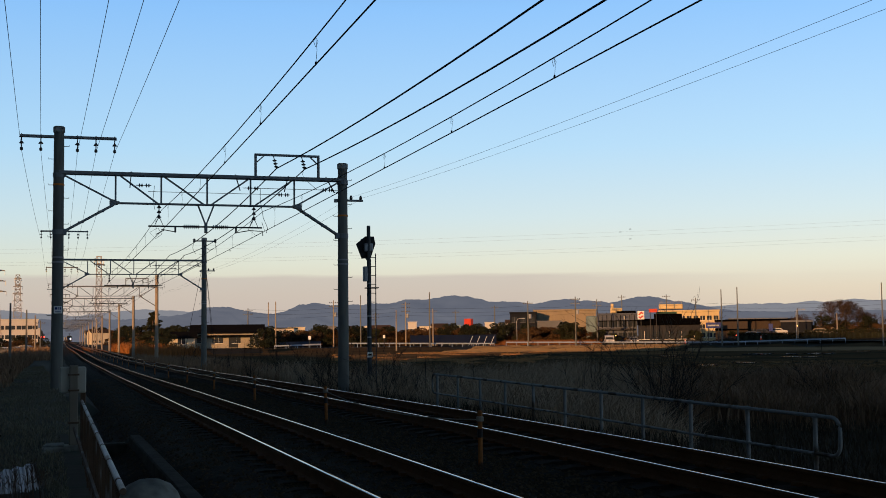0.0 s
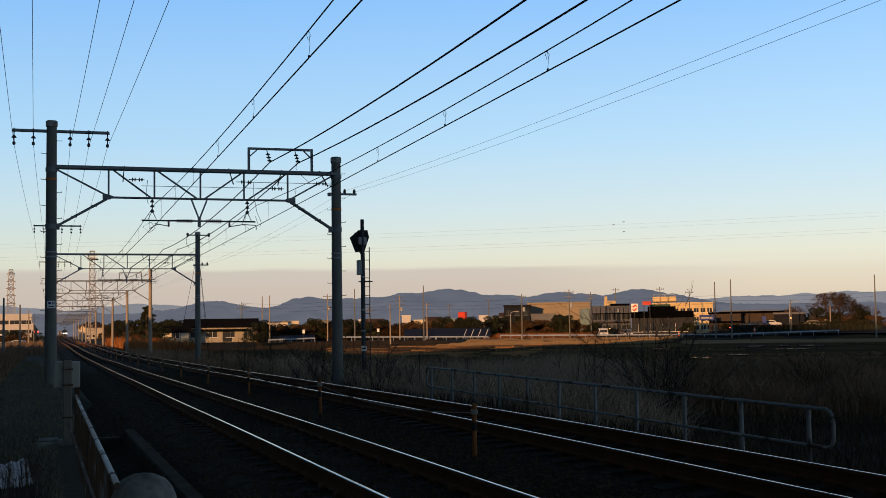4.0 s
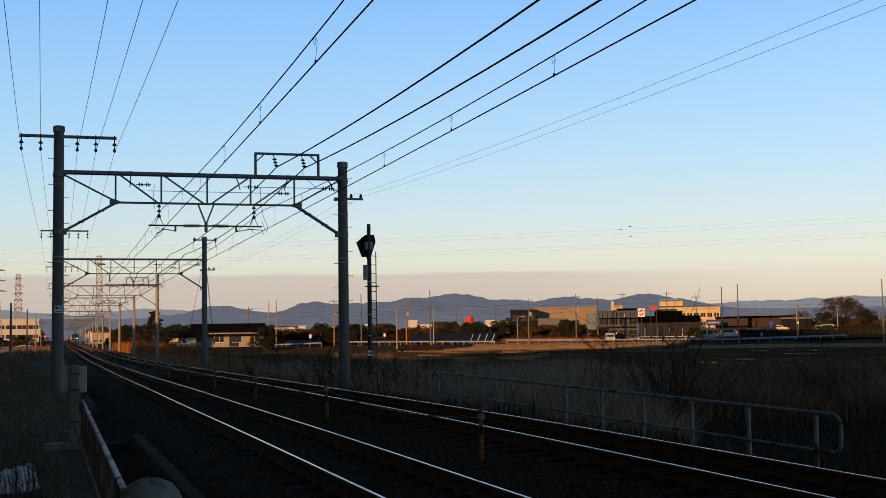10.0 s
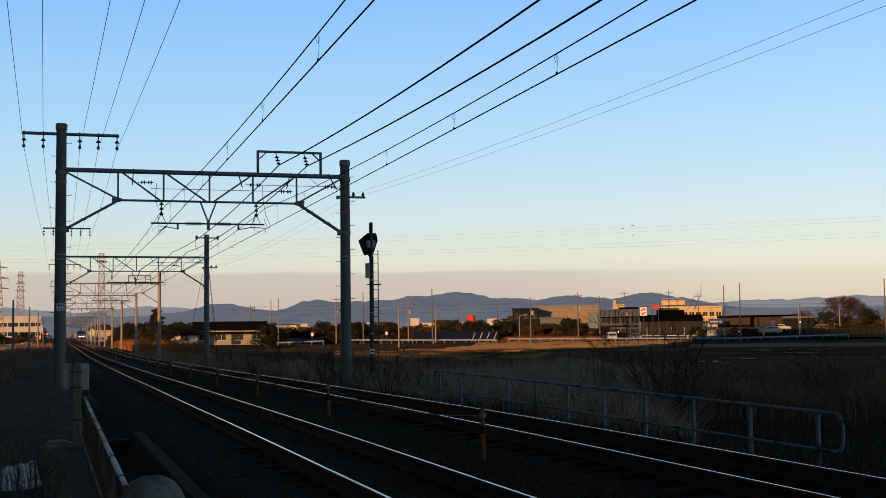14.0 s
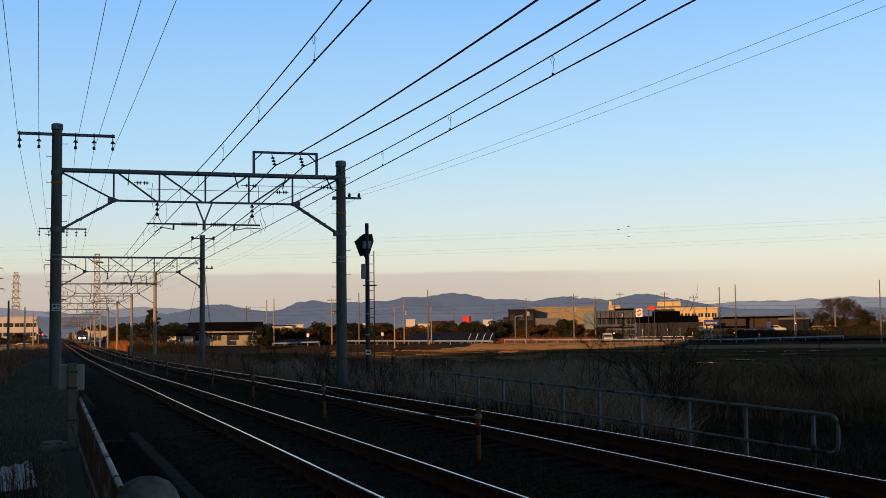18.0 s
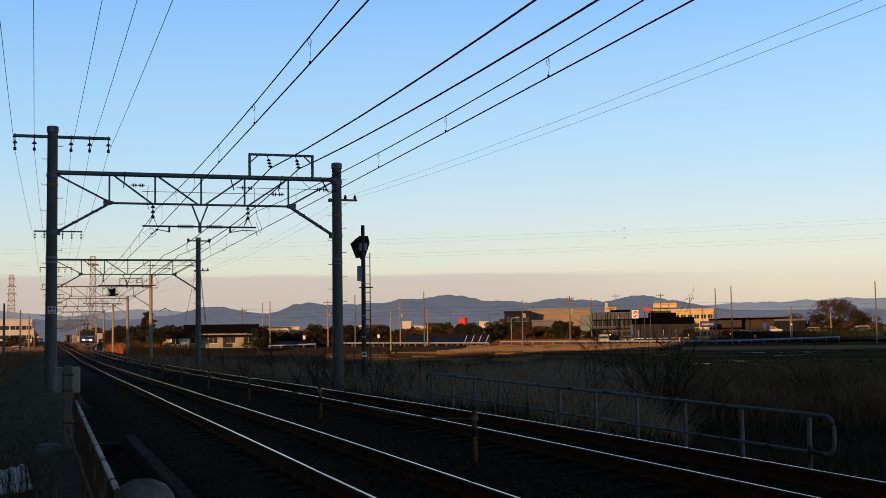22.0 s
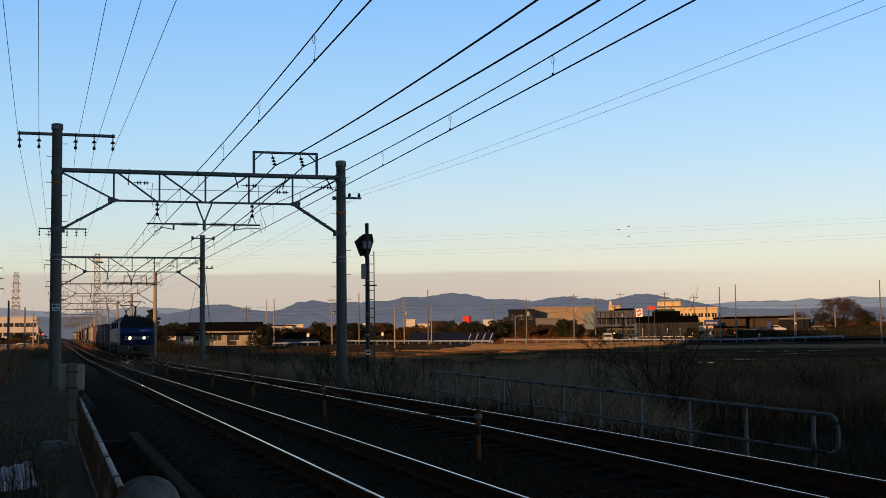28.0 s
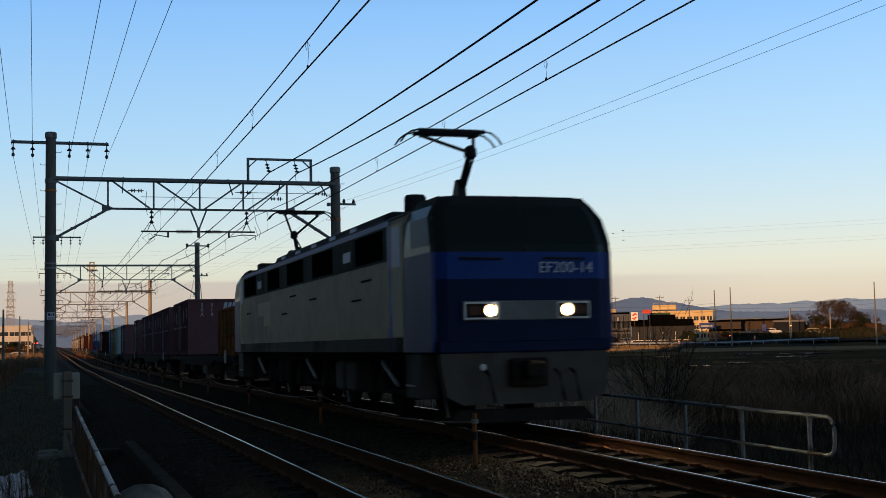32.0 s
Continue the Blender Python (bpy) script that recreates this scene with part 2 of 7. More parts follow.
    def prism(self, poly, y0, y1, plane="xz"):
        """A polygon pushed through from y0 to y1; plane xz, yz or xy."""
        put = {"xz": lambda a, b, d: (a, d, b), "yz": lambda a, b, d: (d, a, b), "xy": lambda a, b, d: (a, b, d)}[plane]
        n = len(poly)
        vs = [put(a, b, y0) for a, b in poly] + [put(a, b, y1) for a, b in poly]
        F = [tuple(range(n)), tuple(range(n, 2 * n))[::-1]]
        F += [(i, i + n, (i + 1) % n + n, (i + 1) % n) for i in range(n)]
        return self.add(vs, F)

    def sweep(self, prof, path, closed=True):
        """A profile of (side, up) rows carried along path."""
        pts = [Vector(p) for p in path]
        n = len(prof)
        vs, F = [], []
        for i, p in enumerate(pts):
            d = pts[min(i + 1, len(pts) - 1)] - pts[max(i - 1, 0)]
            side = Vector((d.y, -d.x, 0)).normalized()
            vs += [p + side * a + Vector((0, 0, b)) for a, b in prof]
        m = n if closed else n - 1
        for i in range(len(pts) - 1):
            for k in range(m):
                F.append((i * n + k, (i + 1) * n + k, (i + 1) * n + (k + 1) % n, i * n + (k + 1) % n))
        return self.add(vs, F)

    def grid(self, xs, ys, fn):
        """A sheet over xs and ys, with fn(x, y) its height."""
        n = len(xs)
        vs = [(x, y, fn(x, y)) for y in ys for x in xs]
        F = [(j * n + i, j * n + i + 1, (j + 1) * n + i + 1, (j + 1) * n + i) for j in range(len(ys) - 1) for i in range(n - 1)]
        return self.add(vs, F)

    def mesh(self, name, material, smooth=False, fix=True):
        me = bpy.data.meshes.new(name)
        me.from_pydata(self.v, [], self.f)
        me.materials.append(material)
        if fix and len(self.v) < 60000:
            bm = bmesh.new()
            bm.from_mesh(me)
            bmesh.ops.recalc_face_normals(bm, faces=bm.faces)
            bm.to_mesh(me)
            bm.free()
        if smooth:
            me.shade_smooth()
        me.update()
        return me


def part(name, shape, material, parent, label="", smooth=False, at=None, fix=True):
    """One mesh object under a thing or part. shape: a Shape or a ready mesh."""
    ob = new(name, shape if isinstance(shape, bpy.types.Mesh) else shape.mesh(name, material, smooth, fix))
    ob.parent = parent
    if at is not None:
        ob.matrix_basis = at
    return tagged(ob, label) if label else ob


def thing(name, label, category, m=None, group="", kind="", shape=None, material=None, smooth=False):
    ob = new(name, shape.mesh(name, material, smooth) if shape else None)
    if m is not None:
        ob.matrix_basis = m
    return tagged(ob, label, category, group, kind)


def far(bearing, d, z=0.0):
    """A place by its bearing from the track's line at the eye, and its distance."""
    return Vector((d * math.sin(radians(bearing)), d * math.cos(radians(bearing)), z))


# ---------------------------------------------------------------- the line's course
HX, HV = (0, 15, 40, 80, 200, 400, 700, 1400), (0, -0.2422, -0.1372, 0.2993, 1.3043, 3.2798, 5.892, 12.0)
KZ, KV = (0, 8, 16, 30, 60, 110, 200, 320, 500, 700, 1400), (0, 0.10, 0.162, 0.14, -0.02, -0.209, 0.015, -0.046, 0.564, 0.95, 2.2)


def glide(kn, v, y):
    kn, v = np.array(kn, float), np.array(v, float)
    m = np.gradient(v, kn)
    y = min(max(y, kn[0]), kn[-1])
    i = min(max(int(np.searchsorted(kn, y, side="right")) - 1, 0), len(kn) - 2)
    h = kn[i + 1] - kn[i]
    s = (y - kn[i]) / h
    return float((2 * s**3 - 3 * s**2 + 1) * v[i] + (s**3 - 2 * s**2 + s) * h * m[i] + (-2 * s**3 + 3 * s**2) * v[i + 1] + (s**3 - s**2) * h * m[i + 1])


TRACK_1, TRACK_2 = 3.506, 6.833


BENDS = [glide(HX, HV, 0.5 * i) for i in range(2801)]
RISES = [glide(KZ, KV, 0.5 * i) for i in range(2801)]


def table(rows, y):
    f = min(max(y * 2, 0.0), 2799.0)
    i = int(f)
    return rows[i] + (rows[i + 1] - rows[i]) * (f - i)


def bend(y):
    return table(BENDS, y)


def rise(y):
    return table(RISES, y)


def on_track(lane, y):
    return Vector((lane + bend(y), y, rise(y) + (0.025 if lane == TRACK_2 else 0.0)))

# ---------------------------------------------------------------- ground
def smooth(a, b, x):
    t = min(max((x - a) / (b - a), 0.0), 1.0)
    return t * t * (3 - 2 * t)


def ground_z(x, y):
    """Height of the land: line's bed, banks, low fields, the road's bank beyond."""
    c = bend(y)
    bed = rise(y) - 0.55
    near = 1 - smooth(350, 600, abs(y))
    z = -1.05 + 0.06 * noise.noise((x * 0.05, y * 0.05, 0.3)) + 0.05 * noise.noise((x * 0.3, y * 0.3, 5.0)) * near
    d = math.hypot(x, y)
    bank = smooth(228, 240, d) if x > 14 else 0.0
    turn = math.degrees(math.atan2(x, max(y, 1.0)))
    z += bank * (0.72 + 0.3 * smooth(31, 35.6, turn))
    if x > 14:
        z += 0.95 * smooth(243, 250, d) * smooth(28.5, 32.0, turn)
    right = 1 - smooth(8.9, 13.5, x - c)
    left = smooth(-9.0, -3.0, x - c)
    k = right * left
    z = z * (1 - k) + bed * k
    if x - c < 1.2:
        f = smooth(-8.0, 1.2, x - c) * (1 - smooth(60, 160, y))
        z = z * (1 - f) + (-0.02 + 0.05 * noise.noise((x, y * 0.4, 1.0))) * f
    # the ditch that crosses under the line
    if 6.5 < y < 20.8 and 0.5 < x < 1.5:
        z = -1.6
    return z


def spread(lo, hi, near, step, grow=1.13):
    out, x, s = [near], near, step
    while x < hi:
        x, s = x + s, s * grow
        out.append(min(x, hi))
    x, s = near, step
    while x > lo:
        x, s = x - s, s * grow
        out.insert(0, max(x, lo))
    return out


def make_ground():
    xs = sorted(set(spread(-4800, 4800, 24, 1.0, 1.12) + [-3 + 0.5 * i for i in range(52)]))
    ys = spread(-1500, 4900, 30, 0.9, 1.045)
    g = Shape().grid(xs, ys, ground_z)
    ob = thing("ground", "dark winter earth and dry stubble fields beside the railway", "ground", kind="structure", shape=g, material=EARTH)
    me = ob.data
    me.materials.append(FIELD)
    for p in me.polygons:
        c = p.center
        if c.x - bend(max(c.y, 0)) > 13.2 and math.hypot(c.x, c.y) < 232 and c.y > 30:
            p.material_index = 1
    me.shade_smooth()


make_ground()


def make_road():
    """The road behind the fields, along an arc of the low bank."""
    s = Shape()
    path = [far(9.0 + i, 246 - 0.05 * i * i * 0.2, 0) for i in range(0, 40)]
    path = [Vector((p.x, p.y, ground_z(p.x, p.y) + 0.03)) for p in path]
    s.sweep([(-3.2, 0), (-3.2, 0.05), (3.2, 0.05), (3.2, 0)], path)
    thing("road", "narrow grey asphalt road on a low bank", "road", kind="structure", shape=s, material=ASPHALT)


make_road()

# ---------------------------------------------------------------- field strips along the road
def make_plot(label, b0, b1, d0, d1, material, lift=0.13, skew=0.0):
    """A strip of turf or soil over the land, with ragged ends and a low edge."""
    s = Shape()
    nb, nd = max(4, int((b1 - b0) * 4)), max(3, int((d1 - d0) / 1.5))
    vs, F = [], []
    for i in range(nb + 1):
        for j in range(nd + 1):
            f = j / nd
            b = b0 + (b1 - b0) * i / nb + skew * (0.5 - f)
            d = d0 + (d1 - d0) * f + 1.2 * noise.noise((b * 1.7, f * 2.0, d0))
            p = far(b, d)
            low = -0.12 if i in (0, nb) or j in (0, nd) else lift
            vs.append((p.x, p.y, ground_z(p.x, p.y) + low))
    m = nd + 1
    F = [(i * m + j, i * m + j + 1, (i + 1) * m + j + 1, (i + 1) * m + j) for i in range(nb) for j in range(nd)]
    ob = new("field", s.add(vs, F).mesh("field", material, True))
    tagged(ob, label, "field", kind="structure")


make_plot("strip of short tan winter turf below the road", 18.3, 28.2, 200, 238.5, TAN_TURF, skew=-1.6)
make_plot("strip of short tan winter turf below the road", 28.6, 38.5, 188, 227, TAN_TURF)
make_plot("strip of dull brown grass below the road", 9.3, 17.9, 214, 238.5, FIELD)
make_plot("straw-strewn soil of a harvested paddy", 13.4, 20.5, 140, 185, STUBBLE_SOIL)
make_plot("straw-strewn soil of a harvested paddy", 21.0, 29.0, 165, 186, STUBBLE_SOIL)

# ---------------------------------------------------------------- standing water on the fields
WATER = mat("standing_water", (0.02, 0.022, 0.025), 0.06, vary=0.1, bump=0.02)


def make_puddles():
    for i, (b, d, w, dep) in enumerate(((34.5, 160, 5.0, 14.0), (33.5, 138, 6.0, 7.0), (33.3, 157, 1.6, 8.0), (29.6, 104, 2.6, 4.0), (31.9, 158, 4.0, 10.0), (31.2, 112, 3.0, 4.0), (36.2, 170, 3.0, 9.0), (15.6, 120, 3.2, 3.5), (28.0, 150, 3.0, 5.0))):
        o = far(b, d, 0)
        z = max(ground_z(o.x + a, o.y + c) for a in (-w, 0, w) for c in (-dep, 0, dep)) + 0.04
        way, side = far(b, 1.0), far(b + 90, 1.0)
        rim = []
        for k in range(22):
            a = 6.283 * k / 22
            r = 0.7 + 0.85 * noise.noise((math.cos(a) * 2.1, math.sin(a) * 2.1, i * 3.7))
            rim.append(tuple((o + side * (math.cos(a) * w * 0.5 * r) + way * (math.sin(a) * dep * 0.5 * r)).xy))
        thing("water", "shallow puddle reflecting the evening sky on the field", "puddle", kind="structure", shape=Shape().prism(rim, z - 0.25, z, plane="xy"), material=WATER)


make_puddles()

# ---------------------------------------------------------------- tracks
RAIL_SIDE = [(-0.0625, -0.153), (-0.0625, -0.142), (-0.012, -0.12), (-0.009, -0.05), (-0.033, -0.036), (-0.033, -0.008), (-0.026, -0.001),
             (0.026, -0.001), (0.033, -0.008), (0.033, -0.036), (0.009, -0.05), (0.012, -0.12), (0.0625, -0.142), (0.0625, -0.153)]


def course(lane, off, lo, hi, dz=0.0):
    ys, y = [lo], lo
    while y < hi:
        y += 2.0 if y < 120 else 8.0
        ys.append(min(y, hi))
    return [on_track(lane, y) + Vector((off, 0, dz)) for y in ys]


def make_bed():
    s = Shape()
    ys = [-25 + 0.22 * i for i in range(400)] + [63 + 3 * i for i in range(80)] + [303 + 25 * i for i in range(44)]
    prof = [(-2.6, -0.62)] + [(-2.2 + 0.11 * i, 0) for i in range(71)] + [(6.0, -0.7)]

    def height(o, y):
        if o <= -2.5 or o >= 5.9:
            return -0.75
        z = -0.178
        z -= 0.35 * (1 - smooth(-2.3, -1.45, o)) + 0.42 * smooth(4.75, 5.65, o)
        m = 1.663
        z -= 0.05 * math.exp(-((o - m) / 0.35) ** 2)
        if y < 65:
            z += 0.030 * noise.noise((o * 6, y * 6, 0)) + 0.02 * noise.noise((o * 13, y * 13, 3))
        return z
    n = len(prof)
    vs, F = [], []
    for y in ys:
        b = on_track(TRACK_1, y)
        for o, _ in prof:
            vs.append((b.x + o, y, b.z + height(o, y)))
    for j in range(len(ys) - 1):
        for i in range(n - 1):
            F.append((j * n + i, j * n + i + 1, (j + 1) * n + i + 1, (j + 1) * n + i))
    s.add(vs, F)
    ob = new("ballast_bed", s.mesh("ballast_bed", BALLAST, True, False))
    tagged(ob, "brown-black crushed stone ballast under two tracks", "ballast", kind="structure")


make_bed()


def make_track(lane, label):
    tr = thing("railway_track", label, "railway track", group="railway tracks")
    for off in (-0.5665, 0.5665):
        rail = part("rail", Shape().sweep(RAIL_SIDE, course(lane, off, -25, 1350)), RUST, tr, "rust-brown steel rail")
        top = Shape().sweep([(-0.020, 0.0), (-0.014, 0.003), (0.014, 0.003), (0.020, 0.0)], course(lane, off, -25, 1350))
        part("rail_head", top, RAILTOP, rail, "bright polished running surface", smooth=True)
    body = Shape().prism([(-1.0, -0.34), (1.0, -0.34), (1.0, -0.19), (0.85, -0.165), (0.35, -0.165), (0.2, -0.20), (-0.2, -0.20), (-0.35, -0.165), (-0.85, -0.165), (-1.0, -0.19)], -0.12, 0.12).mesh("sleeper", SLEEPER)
    y = 4.0
    rest = Shape()
    clip = Shape()
    while y < 320:
        p = on_track(lane, y)
        if y < 78:
            part("sleeper", body, SLEEPER, tr, at=Matrix.Translation(p))
        else:
            rest.box(p.x - 1, p.x + 1, y - 0.12, y + 0.12, p.z - 0.34, p.z - 0.17)
        if y < 45:
            for o in (-0.5665, 0.5665):
                for e in (-0.085, 0.085):
                    clip.box(p.x + o + e - 0.035, p.x + o + e + 0.035, y - 0.06, y + 0.06, p.z - 0.168, p.z - 0.125)
        y += 0.62
    tagged(part("distant_sleeper_bed", rest, SLEEPER, tr, fix=False), kind="stuff")
    tagged(part("rail_fastening", clip, RUST, tr, fix=False), kind="stuff")
    return tr


make_track(TRACK_1, "rusty steel rails with bright heads on concrete sleepers, beside the fence")
make_track(TRACK_2, "rusty steel rails with bright heads on concrete sleepers, beside the railing")


def make_stones():
    rnd = random.Random(4)
    s = Shape()
    for i in range(62000):
        y = 7.0 + 50 * rnd.random() ** 1.7
        o = rnd.uniform(-2.15, 5.3)
        b = on_track(TRACK_1, y)
        z = b.z - 0.19 - 0.35 * (1 - smooth(-2.3, -1.45, o)) - 0.42 * smooth(4.75, 5.65, o) + 0.005
        if abs(abs(o) - 0.5665) < 0.08 or abs(abs(o - 3.327) - 0.5665) < 0.08:
            continue
        r = rnd.uniform(0.014, 0.036)
        a = rnd.uniform(0, 6.28)
        ca, sa = math.cos(a) * r, math.sin(a) * r
        f, g = rnd.uniform(0.6, 1.2), rnd.uniform(0.5, 1.0)
        x = b.x + o
        s.add([(x + ca, y + sa, z), (x - sa * f, y + ca * f, z + r * 0.2), (x - ca, y - sa, z), (x + sa * f, y - ca * f, z), (x + ca * 0.3, y + sa * 0.2, z + r * g)],
              [(0, 1, 4), (1, 2, 4), (2, 3, 4), (3, 0, 4)])
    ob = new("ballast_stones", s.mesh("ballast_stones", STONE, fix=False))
    tagged(ob, "loose angular dark ballast stones between the rails", "stones", kind="stuff")


make_stones()

# ---------------------------------------------------------------- portals over the tracks


def insulator(s, x, y, z0, z1, n=2, r=0.085):
    """A hanging insulator: pin, sheds, clamp."""
    s.tube([(x, y, z0), (x, y, z1)], 0.018, 6)
    for i in range(n):
        z = z0 - (z0 - z1) * (0.18 + 0.42 * i)
        s.lathe([(0.025, z + 0.05), (r * 0.6, z + 0.02), (r, z - 0.03), (r * 0.5, z - 0.035)], 10, at=(x, y, 0))
    s.lathe([(0.02, z1 - 0.07), (0.05, z1 - 0.05), (0.05, z1 + 0.02), (0.02, z1 + 0.05)], 8, at=(x, y, 0))


LIFT = {85.0: 0.13, 127.0: 0.22, 166.0: 0.18, 205.0: 0.15, 243.0: 0.15}      # how much higher some portals stand than the first


def hung(y):
    """The foot of a portal, on the middle of track 1."""
    return on_track(TRACK_1, y) + Vector((0, 0, LIFT.get(y, 0.0)))


def make_portal(y, ltop=8.34, rtop=7.43, frame=True, arm=True, detail=2, label=""):
    """A catenary portal: two concrete poles, a truss between, brackets and insulators. Local x from the middle of track 1."""
    base = hung(y)
    lab = label or "grey steel truss portal on two concrete poles over both tracks"
    po = thing("catenary_portal", lab, "catenary portal", m=Matrix.Translation(base), group="portals over the railway")
    XL, XR, Z = -3.02, 6.35, -0.0
    top, low = 6.86, 5.9
    for x, h in ((XL, ltop), (XR, rtop)):
        s = Shape().lathe([(0.195, -1.4), (0.16, h - 0.22), (0.162, h - 0.2), (0.178, h - 0.19), (0.178, h - 0.01), (0.15, h)], 24, at=(x, 0, 0))
        # Poles past 100 m take the copy with sunlight in its colour.
        pole = part("pole", s, POLE if y < 100 else SUNLIT_POLE, po, "tapered spun-concrete pole", smooth=False)
        cap = Shape().lathe([(0.165, h - 0.19), (0.185, h - 0.185), (0.185, h - 0.02), (0.15, h + 0.008)], 24, at=(x, 0, 0))
        part("pole_cap", cap, CONCRETE, pole)
        if detail > 1:
            k = 0
            z = 1.4
            while z < h - 0.5:
                sx = 1 if k % 2 else -1
                part("climbing_step", Shape().tube([(x + sx * 0.15, 0, z), (x + sx * 0.32, 0, z), (x + sx * 0.32, 0, z + 0.04)], 0.010, 5), DARK_STEEL, pole)
                z += 0.42
                k += 1
            for z, hh, m in ((top - 0.1, 0.14, STEEL), (low - 0.98, 0.16, STEEL), (4.1, 0.05, GREY), (3.95, 0.05, GREY)):
                part("clamp_band", Shape().lathe([(0.178, z - hh / 2), (0.186, z - hh / 2 + 0.005), (0.186, z + hh / 2 - 0.005), (0.178, z + hh / 2)], 20, at=(x, 0, 0)), m, pole)
            z = 6.45 if x < 0 else 5.62
            part("warning_band", Shape().lathe([(0.174, z - 0.03), (0.179, z - 0.025), (0.179, z + 0.025), (0.174, z + 0.03)], 20, at=(x, 0, 0)), ORANGE_BAND, pole, "orange band")
            for e in (-0.1, 0.1):
                part("clamp_ear", Shape().box(x + 0.17 * (1 if x < 0 else -1) - 0.09, x + 0.17 * (1 if x < 0 else -1) + 0.09, e - 0.02, e + 0.02, low - 1.07, low - 0.88), STEEL, pole)
    s = Shape()
    for e in (-0.14, 0.14):
        s.box(XL, XR, e - 0.035, e + 0.035, top - 0.065, top + 0.045)
    part("top_chord", s, STEEL, po, "twin galvanised steel top chord")
    L0, L1 = -1.30, 4.77
    part("bottom_chord", Shape().box(L0, L1, -0.1, 0.1, low - 0.032, low + 0.022), STEEL, po)
    posts = [-1.24, 0.22, 1.72, 3.17, 4.66]
    for x in posts:
        part("web_post", Shape().bar((x, 0, low), (x, 0, top - 0.06), 0.058, 0.05), STEEL, po)
    dg = [((XL + 0.1, top - 0.06), (L0, low + 0.06)), ((-1.1, top - 0.06), (0.12, low)), ((0.32, top - 0.06), (1.62, low)), ((3.1, top - 0.06), (1.85, low)), ((4.6, top - 0.06), (3.3, low)), ((XR - 0.1, top - 0.06), (L1, low + 0.06))]
    for p, q in dg:
        part("web_diagonal", Shape().bar((p[0], 0, p[1]), (q[0], 0, q[1]), 0.06, 0.055), STEEL, po)
    for p, q in (((XL + 0.15, low - 0.97), (L0, low - 0.06)), ((XR - 0.15, low - 0.97), (L1, low - 0.06))):
        s = Shape()
        for e in (-0.08, 0.08):
            s.bar((p[0], e, p[1]), (q[0], e, q[1]), 0.05, 0.07)
        part("knee_brace", s, STEEL, po)
        if detail > 1:
            b = Shape()
            for k in (0.35, 0.75):
                x, z = p[0] + (q[0] - p[0]) * k, p[1] + (q[1] - p[1]) * k
                b.box(x - 0.09, x + 0.09, -0.1, 0.1, z - 0.02, z + 0.02)
            part("brace_batten", b, STEEL, po)
    for x, sx in ((L0, 1), (L1, -1)):
        part("gusset_plate", Shape().prism([(x - 0.12 * sx, low - 0.10), (x + 0.14 * sx, low - 0.05), (x + 0.2 * sx, low + 0.03), (x - 0.05 * sx, low + 0.11), (x - 0.13 * sx, low + 0.07)], -0.12, 0.12), STEEL, po)
    # middle V hanger with the insulated cross bar that carries both contact wires
    mid = 1.68
    zb = 5.16
    v = Shape()
    v.bar((mid - 0.26, 0, low - 0.02), (mid - 0.02, 0, zb + 0.1), 0.06, 0.05)
    v.bar((mid + 0.26, 0, low - 0.02), (mid + 0.02, 0, zb + 0.1), 0.06, 0.05)
    v.box(mid - 0.05, mid + 0.05, -0.04, 0.04, zb - 0.2, zb + 0.14)
    part("v_hanger", v, STEEL, po)
    for sx in (-1, 1):
        bar = Shape().tube([(mid + sx * 0.75, 0, zb), (mid + sx * 1.87, 0, zb)], 0.028, 8)
        bar.tube([(mid + sx * 0.05, 0, zb), (mid + sx * 0.2, 0, zb)], 0.028, 8)
        bar.box(mid + sx * 1.0 - 0.03, mid + sx * 1.0 + 0.03, -0.03, 0.03, zb - 0.2, zb + 0.02)
        cb = part("cross_bar", bar, DARK_STEEL, po)
        ins = Shape().tube([(mid + sx * 0.2, 0, zb), (mid + sx * 0.75, 0, zb)], 0.03, 8)
        for k in range(8):
            x = mid + sx * (0.25 + 0.065 * k)
            ins.lathe([(0.03, -0.02), (0.085, 0.0), (0.03, 0.02)], 10, at=(x, 0, zb), axis="x")
        part("bar_insulator", ins, INSULATOR, cb)
        arm_s = Shape().tube([(mid + sx * 1.0, 0, zb - 0.18), (mid + sx * 1.45, 0, zb - 0.1), (mid + sx * 1.9 if sx > 0 else mid - 1.35, 0, zb - 0.12 if sx > 0 else zb - 0.12), (mid + sx * 1.9 if sx > 0 else mid - 1.62, 0, zb - 0.27)], 0.016, 6)
        part("steady_arm", arm_s, DARK_STEEL, po)
        ih = Shape()
        x = 0.15 if sx < 0 else 3.28
        insulator(ih, x, 0, low - 0.04, low - 0.42, 3, 0.08)
        ih.tube([(x, 0, low - 0.42), (x - 0.14, 0, zb + 0.02), (x + 0.14, 0, zb + 0.02), (x, 0, low - 0.42)], 0.014, 5)
        part("hanging_insulator", ih, INSULATOR, po)
    if arm:
        za = 8.0 if ltop < 8.5 else 8.7
        a = part("cross_arm", Shape().box(XL - 1.2, XL + 1.8, -0.06, 0.06, za - 0.04, za + 0.05), STEEL, po, "galvanised steel cross arm")
        for x in (-1.15, -0.56, 0.57, 1.15, 1.74):
            s = Shape()
            insulator(s, XL + x, 0, za + 0.08, za - 0.4, 2)
            part("insulator", s, INSULATOR, a)
